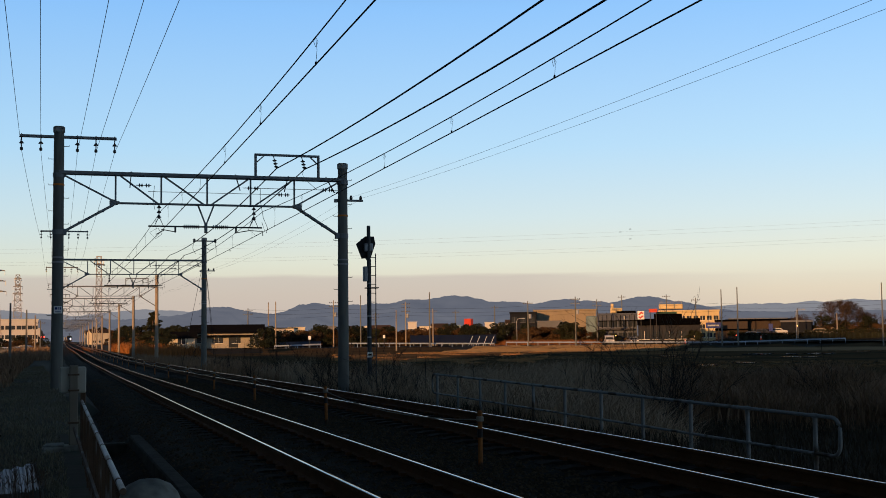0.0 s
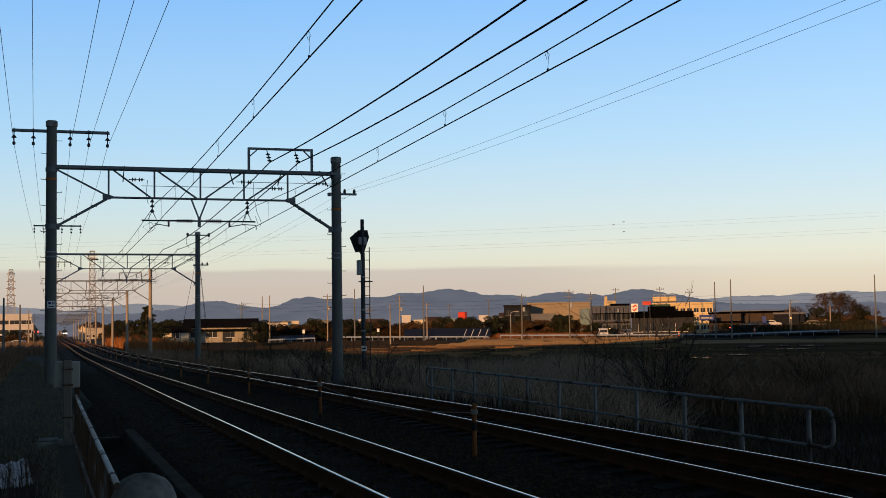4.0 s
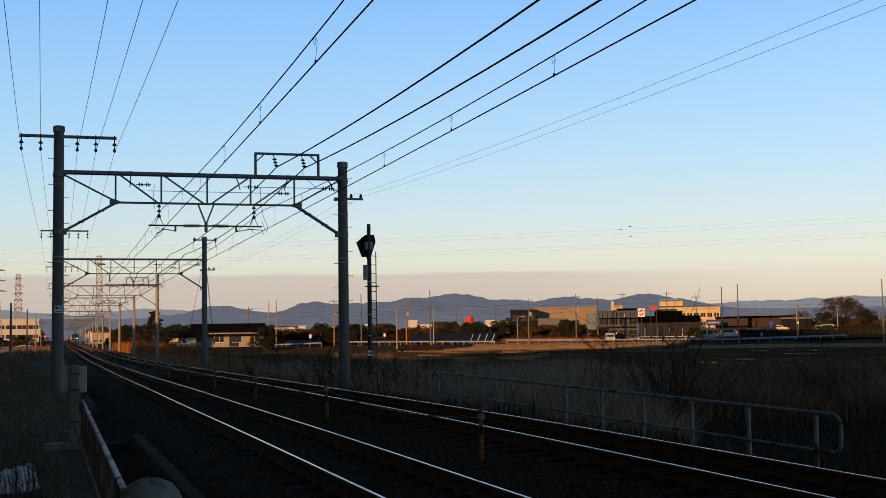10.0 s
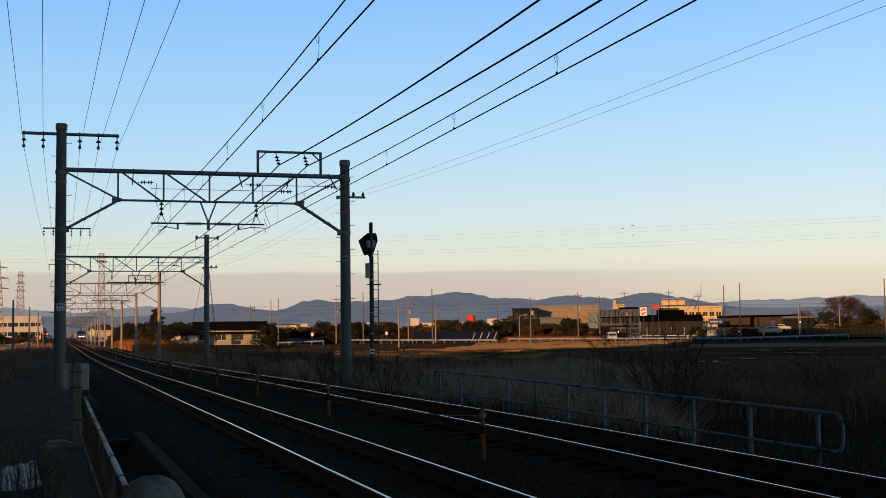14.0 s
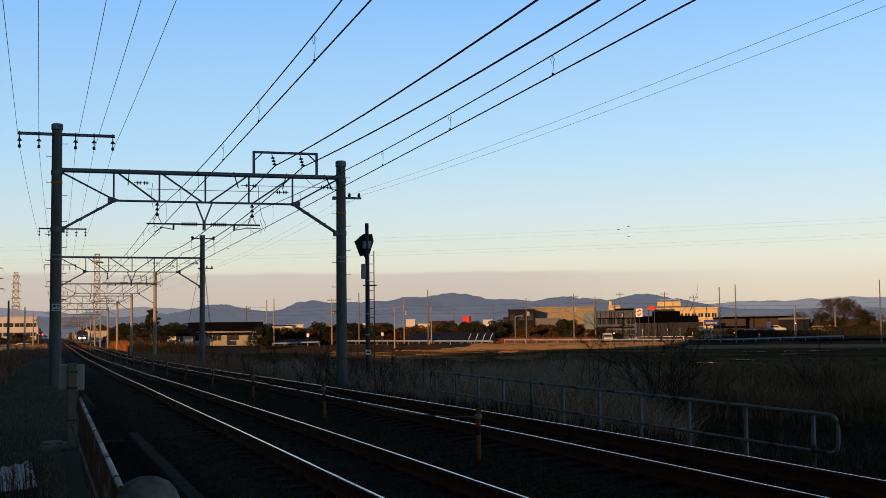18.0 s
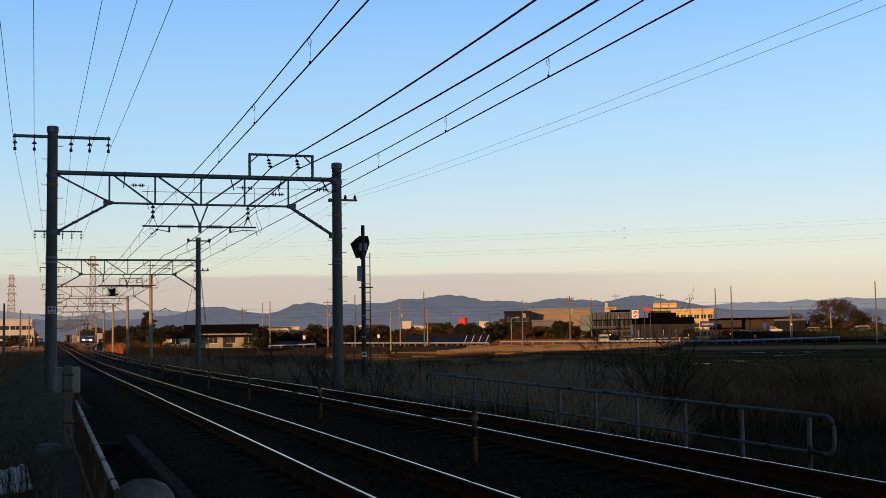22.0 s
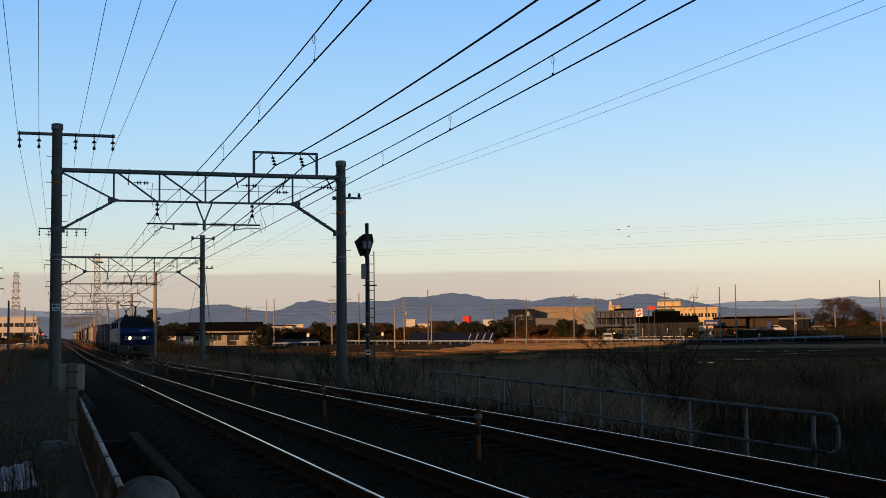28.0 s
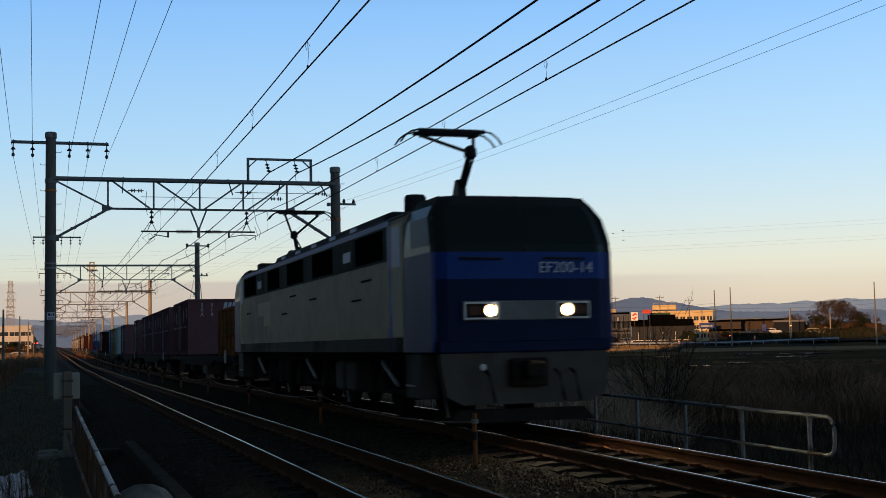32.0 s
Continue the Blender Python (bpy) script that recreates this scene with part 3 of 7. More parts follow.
    if frame:
        z1 = 7.61
        s = Shape()
        for x in (3.34, 5.5):
            s.box(x - 0.04, x + 0.04, -0.05, 0.05, top + 0.05, z1)
        f = part("feeder_frame", s, STEEL, po, "upright steel frame for the feeders")
        part("frame_beam", Shape().box(3.3, 5.54, -0.05, 0.05, z1, z1 + 0.075), STEEL, f)
        for x, sx in ((3.38, 1), (5.46, -1)):
            part("frame_corner", Shape().bar((x, 0, z1 - 0.22), (x + sx * 0.24, 0, z1), 0.05, 0.04), STEEL, f)
        for x in (3.95, 4.92):
            s = Shape()
            m = 0.11
            s.tube([(x, 0, z1), (x + m, 0, z1 - 0.42)], 0.016, 6)
            for k in (0.35, 0.6, 0.85):
                s.lathe([(0.02, 0.04), (0.085, 0.0), (0.045, -0.03)], 10, at=(x + m * k, 0, z1 - 0.42 * k))
            part("feeder_insulator", s, INSULATOR, f)
    if detail > 1:
        ra = part("side_arm", Shape().box(XR + 0.15, XR + 0.72, -0.04, 0.04, 6.12, 6.19), STEEL, po)
        part("side_arm", Shape().box(XR - 0.3, XR - 0.18, -0.06, 0.06, 6.08, 6.2), STEEL, po)
        for x in (0.3, 0.64):
            s = Shape().lathe([(0.02, 0), (0.05, 0.01), (0.055, 0.07), (0.03, 0.12), (0.04, 0.14)], 8, at=(XR + x, 0, 6.19))
            part("pin_insulator", s, INSULATOR, ra)
        # tension insulators and short hangers along the truss
        for x, z in ((2.98, 6.5), (4.02, 6.3), (5.55, 6.5), (-0.6, 6.5)):
            s = Shape().tube([(x, 0, z), (x + 0.5, 0, z)], 0.014, 5)
            for k in (0.12, 0.2, 0.34, 0.42):
                s.lathe([(0.015, -0.03), (0.08, 0.0), (0.015, 0.03)], 10, at=(x + k, 0, z), axis="x")
            part("strain_insulator", s, INSULATOR, po)
        for x0, x1, z in ((2.9, 6.2, 6.5), (-0.2, 4.4, 6.3)):
            part("span_wire", Shape().tube([(x0, 0, z), (x1, 0, z)], 0.009, 4), WIRE, po)
        for x, dx in ((2.65, 0.16), (4.45, -0.14), (5.75, 0.3), (-0.75, -0.04)):
            part("drop_bracket", Shape().bar((x, -0.05, top + 0.08), (x + dx, -0.05, top - 0.46), 0.06, 0.03), DARK_STEEL, po)
        for p in (((3.5, 6.5), (3.5, 6.1), (3.6, 5.5), (3.75, 5.15), (3.7, 4.98)), ((3.2, 5.35), (3.1, 5.1), (3.35, 4.9), (3.65, 5.05), (3.55, 5.35)), ((0.1, 5.1), (-0.15, 4.95), (0.05, 4.75), (0.25, 4.9), (0.12, 5.1)),
                  ((5.0, 7.3), (4.95, 7.0), (5.1, 6.8), (5.45, 6.5)), ((0.0, 6.5), (-0.05, 6.0), (0.02, 5.7))):
            part("jumper_cable", Shape().tube([(a, 0, b) for a, b in p], 0.008, 4), WIRE, po)
    return po


P_Y = [-1.0, 41.7, 85.0, 127.0, 166.0, 205.0, 243.0, 285.0, 327.0, 370.0, 415.0, 470.0, 520.0, 570.0]
for i, y in enumerate(P_Y):
    if i == 0:
        make_portal(y, detail=1)
    elif i == 1:
        p1 = make_portal(y, label="grey steel truss portal on concrete poles with feeder frame")
        plate = part("number_plate", Shape().box(-3.13, -2.88, -0.235, -0.215, 2.30, 2.53), WHITE, p1, "small white plate with dark blue bars")
        part("plate_marks", Shape().box(-3.10, -3.02, -0.24, -0.234, 2.42, 2.50).box(-2.99, -2.96, -0.24, -0.234, 2.42, 2.50).box(-2.94, -2.91, -0.24, -0.234, 2.42, 2.50).box(-3.10, -2.91, -0.24, -0.234, 2.335, 2.365), BLUE_PLATE, plate)
    elif i == 2:
        p2 = make_portal(y, 8.95, 8.4, frame=False, label="grey steel truss portal on two concrete poles with stay wires")
        ca = part("cross_arm", Shape().box(5.62, 7.16, -0.05, 0.05, 8.14, 8.22), STEEL, p2)
        for x in (5.68, 7.1):
            part("strain_insulator", Shape().lathe([(0.03, -0.14), (0.1, -0.08), (0.05, -0.02), (0.11, 0.05), (0.04, 0.14)], 10, at=(x, 0, 8.2)), INSULATOR, ca)
            part("jumper_cable", Shape().tube([(x, 0, 8.15), (x - 0.1 if x < 6 else x, 0, 7.75), (x - 0.05 if x < 6 else x - 0.4, 0, 7.55), (x + 0.1 if x < 6 else 6.4, 0, 7.3 if x < 6 else 7.8)], 0.014, 5), WIRE, ca)
        for x, y1 in ((5.4, 6), (7.9, 6), (8.4, 9)):
            part("stay_wire", Shape().tube([(6.38, 0, 7.2), (x, y1, -0.9)], 0.012, 4), WIRE, p2)
    else:
        make_portal(y, 8.6, 8.0 if i < 4 else 7.2, frame=i % 2 == 1, arm=i < 8, detail=1)

# ---------------------------------------------------------------- wires


def span(p, q, sag, n=14):
    p, q = Vector(p), Vector(q)
    return [p.lerp(q, i / n) - Vector((0, 0, sag * 4 * (i / n) * (1 - i / n))) for i in range(n + 1)]


def wire_run(name, label, off, z, r, sags, zs=None):
    """A wire hung from portal to portal; off from the middle of track 1."""
    t = thing(name, label, "overhead wire", group=name + "s")
    for i in range(len(P_Y) - 1):
        a, b = hung(P_Y[i]), hung(P_Y[i + 1])
        za, zb = (zs[min(i, len(zs) - 1)], zs[min(i + 1, len(zs) - 1)]) if zs else (z, z)
        part("span", Shape().tube(span(a + Vector((off, 0, za)), b + Vector((off, 0, zb)), sags), r, 5 if i < 3 else 3, cap=False), WIRE, t)
    return t


def make_catenary(lane_off, first, stagger, label):
    """Contact wire, messenger wire and droppers over one track."""
    top = thing("catenary", label, "overhead wire", group="catenaries")
    for i in range(len(P_Y) - 1):
        a, b = hung(P_Y[i]), hung(P_Y[i + 1])
        sa, sb = ([first] + [stagger * (-1) ** k for k in range(20)])[i:i + 2]
        ca, cb = a + Vector((lane_off + sa, 0, 5.02)), b + Vector((lane_off + sb, 0, 5.02))
        ma, mb = a + Vector((lane_off + sa, 0, 5.60 if i == 0 and lane_off > 1 else 5.72)), b + Vector((lane_off + sb, 0, 5.72))
        n = 5 if i < 3 else 3
        part("contact_wire", Shape().tube(span(ca, cb, 0.02, 4), 0.0108, n, cap=False), WIRE, top)
        ms = span(ma, mb, 0.38)
        part("messenger_wire", Shape().tube(ms, 0.0102, n, cap=False), WIRE, top)
        if i < 4:
            for k in range(9):
                t = (k + 0.5) / 9
                lo = ca.lerp(cb, t)
                hi = ma.lerp(mb, t) - Vector((0, 0, 0.38 * 4 * t * (1 - t)))
                dr = Shape().tube([lo, lo.lerp(hi, 0.5) + Vector((0.015, 0, 0)), hi], 0.003, 4)
                dr.box(lo.x - 0.01, lo.x + 0.01, lo.y - 0.018, lo.y + 0.018, lo.z - 0.018, lo.z + 0.018)
                dr.tube([hi + Vector((0, -0.02, -0.12)), hi + Vector((0.03, 0, -0.06)), hi, hi + Vector((-0.03, 0, -0.06)), hi + Vector((0, 0.02, -0.12))], 0.004, 3)
                part("dropper", dr, WIRE, top)


make_catenary(0.0, -0.42, 0.25, "dark contact and messenger wires over the fence-side track")
make_catenary(3.327, -0.42, 0.27, "dark contact and messenger wires over the railing-side track")
wire_run("feeder_cable", "thick dark feeder cable sagging between portals", 4.06, 7.2, 0.0205, 0.42, zs=(7.25, 7.2))
wire_run("feeder_cable", "thick dark feeder cable sagging between portals", 5.03, 7.2, 0.0205, 0.42, zs=(7.25, 7.2))
for x in (-4.17, -3.58, -2.45, -1.87, -1.28):
    wire_run("power_line", "thin dark power line under the cross arms", x, 7.55, 0.0064, 0.2, zs=(7.55, 7.55, 8.1, 8.0, 8.0))
for x in (6.62, 7.08):
    wire_run("signal_cable", "thin grey cable along the outer poles", x, 6.28, 0.0032, 0.25, zs=(5.8, 6.26, 6.2))

# ---------------------------------------------------------------- unseen halls added off to the side, blocking the low sun from the line
WALL_GREY = mat("grey_hall_cladding", (0.34, 0.34, 0.33), 0.7, grain=3, vary=0.2)
ROOF_DARK = mat("dark_roof_sheet", (0.05, 0.05, 0.055), 0.6, grain=3, vary=0.3)
GLASS = mat("dark_window_glass", (0.03, 0.035, 0.04), 0.08, vary=0.1, bump=0)


def make_hall(x0, x1, y0, y1, h):
    t = thing("factory_hall", "unseen grey sheet-clad hall with a flat roof, added to block the sun", "building", m=Matrix.Translation((0, 0, -1.2)), group="factory halls")
    part("wall", Shape().box(x0, x1, y0, y1, 0, h, c=0.1), WALL_GREY, t)
    part("roof", Shape().box(x0 - 0.4, x1 + 0.4, y0 - 0.4, y1 + 0.4, h + 0.004, h + 0.5, c=0.1), ROOF_DARK, t)
    y = y0 + 6
    while y < y1 - 6:
        part("window", Shape().box(x1 - 0.1, x1 + 0.05, y, y + 4, h * 0.55, h * 0.7, c=0.02), GLASS, t)
        y += 12
    return t


make_hall(-58, -24, -95, -22, 25)
make_hall(-54, -22, -21.4, 40, 28)
make_hall(-33, -22, 40.6, 62, 28)
make_hall(-40, -22, 62.6, 133, 9.0)

# ---------------------------------------------------------------- signal
SIGNAL_POLE = mat("dark_signal_post", (0.05, 0.055, 0.06), 0.6, 0.3, grain=9, vary=0.3)


def make_signal():
    t = thing("railway_signal", "black railway signal head on a dark steel post with ladder", "railway signal", m=pose(11.74, 46, -0.9))
    post = part("post", Shape().lathe([(0.085, -0.3), (0.08, 0.1), (0.072, 6.66), (0.06, 6.68)], 16), SIGNAL_POLE, t)
    part("post_base", Shape().box(-0.3, 0.3, -0.3, 0.3, -0.4, 0.15), CONCRETE, post)
    # pointed backboard seen from behind
    bb = [(-0.46, 5.98), (-0.1, 6.28), (0.24, 6.28), (0.30, 6.0), (0.12, 5.47), (-0.24, 5.42)]
    part("backboard", Shape().prism(bb, 0.12, 0.16), BLACK, t, "black pointed backboard")
    part("lamp_case", Shape().box(-0.22, 0.12, 0.16, 0.42, 5.5, 6.2), BLACK, t)
    for z in (5.65, 5.95):
        hood = Shape().tube([(-0.06, 0.42, z), (-0.06, 0.62, z)], 0.11, 12)
        part("hood", hood, BLACK, t)
    part("bracket", Shape().box(-0.16, 0.16, -0.06, 0.13, 5.7, 6.0), GREY, t, "grey mounting bracket")
    part("bracket", Shape().bar((0.0, 0.05, 5.3), (-0.12, 0.1, 5.5), 0.05), SIGNAL_POLE, t)
    part("case", Shape().box(-0.2, -0.06, -0.1, 0.16, 4.55, 5.12), GREY, t, "grey relay case strapped to the post")
    lad = part("ladder", Shape().box(0.255, 0.285, -0.02, 0.02, 0.4, 5.62).box(0.06, 0.09, -0.02, 0.02, 0.4, 5.4), SIGNAL_POLE, t)
    z = 0.7
    while z < 5.5:
        part("rung", Shape().tube([(0.06, 0, z), (0.28, 0, z)], 0.014, 6), SIGNAL_POLE, lad)
        z += 0.34
    part("platform", Shape().box(-0.12, 0.34, -0.2, 0.2, 4.28, 4.32), SIGNAL_POLE, t)
    pl = part("plate", Shape().box(-0.1, 0.1, -0.1, -0.085, 1.66, 1.86), WHITE, t, "white plate with dark bars")
    part("plate_marks", Shape().box(-0.07, 0.07, -0.105, -0.099, 1.73, 1.79), BLACK, pl)
    for z in (2.4, 3.2, 4.45):
        part("band", Shape().lathe([(0.079, z), (0.083, z + 0.01), (0.083, z + 0.04), (0.079, z + 0.05)], 14), GREY, t)


make_signal()

# ---------------------------------------------------------------- railing along the far side
RAILING = mat("dull_grey_galvanised_pipe", (0.20, 0.208, 0.21), 0.65, 0.3, grain=14, vary=0.45, patch=0.35, patch_color=(0.065, 0.05, 0.036))


def make_railing():
    t = thing("railing", "grey galvanised pipe railing with rounded ends on posts", "railing", m=pose(9.3, 0, 0))
    top, midz = 0.453, -0.02
    y0, n, step = 13.68, 11, 1.595
    ys = [y0 + i * step for i in range(n)]
    lo, hi = ys[0] - 0.52, ys[-1] + 0.42
    up = lambda y: 0.0077 * (y - y0)

    def loop(a, sgn):
        """The rounded end: from the top rail round to the middle rail."""
        r = 0.16
        q = [math.pi / 2 * k / 6 for k in range(7)]
        pts = [(a - sgn * 0.52, top)] + [(a - sgn * (r - r * math.sin(k)), top - r + r * math.cos(k)) for k in q]
        pts += [(a - sgn * (r - r * math.cos(k)), midz + r - r * math.sin(k)) for k in q] + [(a - sgn * 0.52, midz)]
        return [(0, y, z + up(y)) for y, z in pts]
    part("top_rail", Shape().tube([(0, y, top + up(y)) for y in ys], 0.025, 10), RAILING, t)
    part("middle_rail", Shape().tube([(0, y, midz + up(y)) for y in ys], 0.020, 10), RAILING, t)
    part("end_loop", Shape().tube(loop(lo, -1), 0.0245, 10), RAILING, t)
    part("end_loop", Shape().tube(loop(hi, 1), 0.0245, 10), RAILING, t)
    for i, y in enumerate(ys):
        lean = 0.012 * math.sin(i * 2.3)
        post = part("post", Shape().tube([(lean, y, -0.95), (0, y, top - 0.02 + up(y))], 0.029, 10), RAILING, t)
        part("fitting", Shape().tube([(0, y - 0.06, top + up(y)), (0, y + 0.06, top + up(y))], 0.033, 10).tube([(0, y - 0.05, midz + up(y)), (0, y + 0.05, midz + up(y))], 0.028, 10), RAILING, post)


make_railing()

# ---------------------------------------------------------------- rope posts between the tracks
ROPE = mat("grey_rope", (0.20, 0.18, 0.15), 0.9, vary=0.3)


def make_rope_line():
    ys = [14.1, 22.5, 31.0, 39.4, 47.8, 56.2, 64.6, 73.0, 81.4, 90.0, 98.5] + [107.0 + 7.5 * k for k in range(20)]
    body = Shape().lathe([(0.04, -0.3), (0.03, 0.0), (0.028, 0.55), (0.031, 0.56), (0.031, 0.6), (0.02, 0.62)], 12).mesh("post_body", BROWN_RUST)
    band = Shape().lathe([(0.029, 0.3), (0.033, 0.305), (0.033, 0.395), (0.029, 0.4)], 12).mesh("dark_band", BLACK)
    tops = []
    for i, y in enumerate(ys):
        b = on_track(TRACK_1, y)
        p = Vector((b.x + 1.68, y, b.z - 0.15))
        t = thing("barrier_post", "short rust-orange steel post with rope between the tracks", "post", m=Matrix.Translation(p) @ pose(0, 0, 0, 1.5 * math.sin(i * 3), 2 * math.sin(i * 5), 0), group="posts between the tracks")
        part("post_body", body, BROWN_RUST, t)
        part("dark_band", band, BLACK, t)
        part("rope_wrap", Shape().lathe([(0.036, 0.49), (0.047, 0.5), (0.047, 0.54), (0.036, 0.55)], 12), ROPE, t)
        tops.append(p + Vector((0, 0, 0.51)))
    for a, b in zip(tops, tops[1:]):
        thing("barrier_rope", "slack grey rope hung between short posts", "rope", group="ropes between the tracks", shape=Shape().tube(span(a, b, 0.13, 10), 0.007, 5), material=ROPE)


make_rope_line()

# ---------------------------------------------------------------- fence, ditch walls and signs beside the eye
PIPE_WORN = mat("chipped_white_pipe", (0.27, 0.28, 0.29), 0.5, 0.1, grain=7, vary=0.5, patch=0.55, patch_color=(0.07, 0.045, 0.03))
PICKET = mat("rusted_picket", (0.075, 0.045, 0.028), 0.85, grain=15, vary=0.5, patch=0.3, patch_color=(0.12, 0.11, 0.10))
DARK_CONCRETE = mat("old_cast_concrete", (0.036, 0.034, 0.027), 0.95, grain=12, vary=1.0, bump=0.8, patch=0.5, patch_color=(0.02, 0.019, 0.015), spec=0.05)


NEWEL = mat("grey_cast_concrete_cap", (0.20, 0.20, 0.18), 0.95, grain=16, vary=1.0, bump=0.9, patch=0.5, patch_color=(0.085, 0.083, 0.07))


def make_fence():
    t = thing("fence", "rusty picket fence with a chipped white pipe rail", "fence", m=pose(0.45, 0, 0))
    y0, y1, top = 7.1, 18.0, 0.675
    part("top_rail", Shape().tube([(-0.035 + 0.007 * (y0 + k - 7), y0 + k, top) for k in np.linspace(0, y1 - y0, 12)], 0.0195, 12), PIPE_WORN, t)
    for k in range(9):
        y = y0 + 0.5 + k * 1.28
        x = -0.035 + 0.007 * (y - 7)
        part("rail_joint", Shape().tube([(x, y - 0.03, top), (x, y + 0.03, top)], 0.0225, 12), PICKET, t)
    part("lower_rail", Shape().box(-0.07, -0.045, y0, y1, 0.27, 0.32), PICKET, t)
    y = y0 + 0.2
    i = 0
    while y < y1:
        x = -0.035 + 0.007 * (y - 7)
        w = 0.03 if i % 6 == 0 else 0.018
        part("picket", Shape().box(x - w, x + w, y - w * 0.6, y + w * 0.6, -0.32, top - 0.02), PICKET, t)
        y += 0.36
        i += 1
    part("plinth", Shape().box(-0.2, 0.12, y0 - 0.3, y1 + 0.2, -1.7, -0.12, c=0.03), DARK_CONCRETE, t, "dark concrete plinth")
    # domed newel at the near end
    n = Shape().lathe([(0.20, -1.7), (0.195, 0.52), (0.185, 0.58), (0.16, 0.64), (0.12, 0.685), (0.06, 0.712), (0.015, 0.718)], 28, at=(0.12, 7.3, 0))
    part("newel", n, NEWEL, t, "domed concrete end post", smooth=True)


make_fence()


def make_ditch():
    d = thing("ditch_wall", "low concrete ditch wall beside the ballast", "wall", kind="structure")
    part("coping", Shape().prism([(1.32, -1.7), (1.32, -0.06), (1.34, -0.035), (1.48, -0.035), (1.51, -0.06), (1.51, -1.7)], 3.0, 21.0), DARK_CONCRETE, d)
    part("end_wall", Shape().box(0.57, 1.28, 20.8, 21.1, -1.7, -0.15, c=0.03), DARK_CONCRETE, d)
    part("end_wall", Shape().box(0.57, 1.28, 17.3, 17.5, -1.7, -0.75, c=0.03), DARK_CONCRETE, d)


make_ditch()


WEATHERED = mat("weathered_grey_post", (0.16, 0.14, 0.11), 0.9, grain=7, vary=0.5, patch=0.4, patch_color=(0.06, 0.045, 0.03), stretch=(1, 1, 0.3))


def make_box_sign():
    t = thing("equipment_board", "weathered grey board strapped to a rusty post on concrete", "board", m=pose(0.39, 18.3, 0))
    part("post", Shape().box(-0.06, 0.06, -0.05, 0.05, -0.1, 1.16), WEATHERED, t)
    part("board", Shape().box(-0.19, 0.17, 0.06, 0.2, 0.77, 1.14), mat("faded_board", (0.34, 0.33, 0.285), 0.8, grain=5, vary=0.4, patch=0.3, patch_color=(0.10, 0.09, 0.07)), t)
    for z in (0.8, 1.02, 0.35):
        part("strap", Shape().box(-0.075, 0.075, -0.06, 0.06, z, z + 0.025), PICKET, t)
    part("foot", Shape().box(-0.42, 0.2, -0.25, 0.25, -0.25, 0.05, c=0.03), NEWEL, t, "broken concrete foot")
    for k in range(4):
        part("paving_block", Shape().box(-0.40 + 0.01 * k, -0.12, -0.22 + 0.115 * k, -0.12 + 0.115 * k, 0.05, 0.075, c=0.01), NEWEL, t)
    part("post", Shape().box(0.1, 0.17, 0.25, 0.32, -0.1, 0.9), PICKET, t)


make_box_sign()


def make_white_sheet():
    t = thing("corrugated_sheet", "chipped white corrugated sheet lying in the grass", "metal sheet", m=pose(-0.24, 13.5, 0.06, 8, -11, 6))
    s = Shape()
    n = 36
    top, bot = [], []
    for i in range(n + 1):
        x = -0.24 + 0.44 * i / n
        dy = 0.012 * math.sin(i * 1.9)
        top.append((x, dy, 0.17 + 0.012 * math.sin(i * 0.7)))
        bot.append((x, dy + 0.01, -0.1 + 0.03 * math.sin(i * 2.7)))
    vs = top + bot + [(a, b + 0.008, c) for a, b, c in top] + [(a, b + 0.008, c) for a, b, c in bot]
    m = n + 1
    F = []
    for i in range(n):
        F += [(i, i + 1, m + i + 1, m + i), (2 * m + i, 3 * m + i, 3 * m + i + 1, 2 * m + i + 1), (i, 2 * m + i, 2 * m + i + 1, i + 1)]
    s.add(vs, F)
    part("sheet", s, mat("flaking_white_paint", (0.66, 0.70, 0.78), 0.6, grain=30, vary=0.8, patch=0.25, patch_color=(0.08, 0.075, 0.07), stretch=(2, 1, 0.5)), t)


make_white_sheet()


def make_dead_stalks():
    """Dead weed stems before the sheet."""
    rnd = random.Random(77)
    s = Shape()
    for k in range(60):
        x, y = rnd.uniform(-0.62, 0.02), rnd.uniform(12.6, 13.35)
        h, a = rnd.uniform(0.14, 0.34), rnd.uniform(-0.25, 0.25)
        s.tube([(x, y, -0.08), (x + a * h * 0.4, y, h * 0.6), (x + a * h, y + 0.02, h)], 0.0032, 4, r1=0.0018)
        for j in range(5):
            z = h * rnd.uniform(0.35, 1.0)
            s.tube([(x + a * z * 0.7, y, z), (x + a * z * 0.7 + rnd.uniform(-0.05, 0.05), y, z + rnd.uniform(0.02, 0.07))], 0.0022, 3)
    ob = thing("dead_weeds", "dark dead weed stems before the white sheet", "weeds", kind="stuff", shape=s, material=PICKET)


make_dead_stalks()

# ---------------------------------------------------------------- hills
# Distance haze is put into the hills' colour, shown by emission.
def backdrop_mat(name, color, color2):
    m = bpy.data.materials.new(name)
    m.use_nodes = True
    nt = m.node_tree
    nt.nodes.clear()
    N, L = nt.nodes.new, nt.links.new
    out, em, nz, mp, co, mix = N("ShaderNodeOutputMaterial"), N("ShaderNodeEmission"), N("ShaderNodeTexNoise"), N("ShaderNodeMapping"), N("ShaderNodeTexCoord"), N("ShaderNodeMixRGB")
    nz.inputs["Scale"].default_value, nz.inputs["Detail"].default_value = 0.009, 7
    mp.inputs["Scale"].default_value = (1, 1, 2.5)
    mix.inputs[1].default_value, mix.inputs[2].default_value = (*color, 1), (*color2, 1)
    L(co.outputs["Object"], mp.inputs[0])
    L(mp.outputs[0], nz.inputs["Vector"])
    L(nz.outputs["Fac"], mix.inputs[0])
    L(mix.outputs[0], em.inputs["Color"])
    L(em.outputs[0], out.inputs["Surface"])
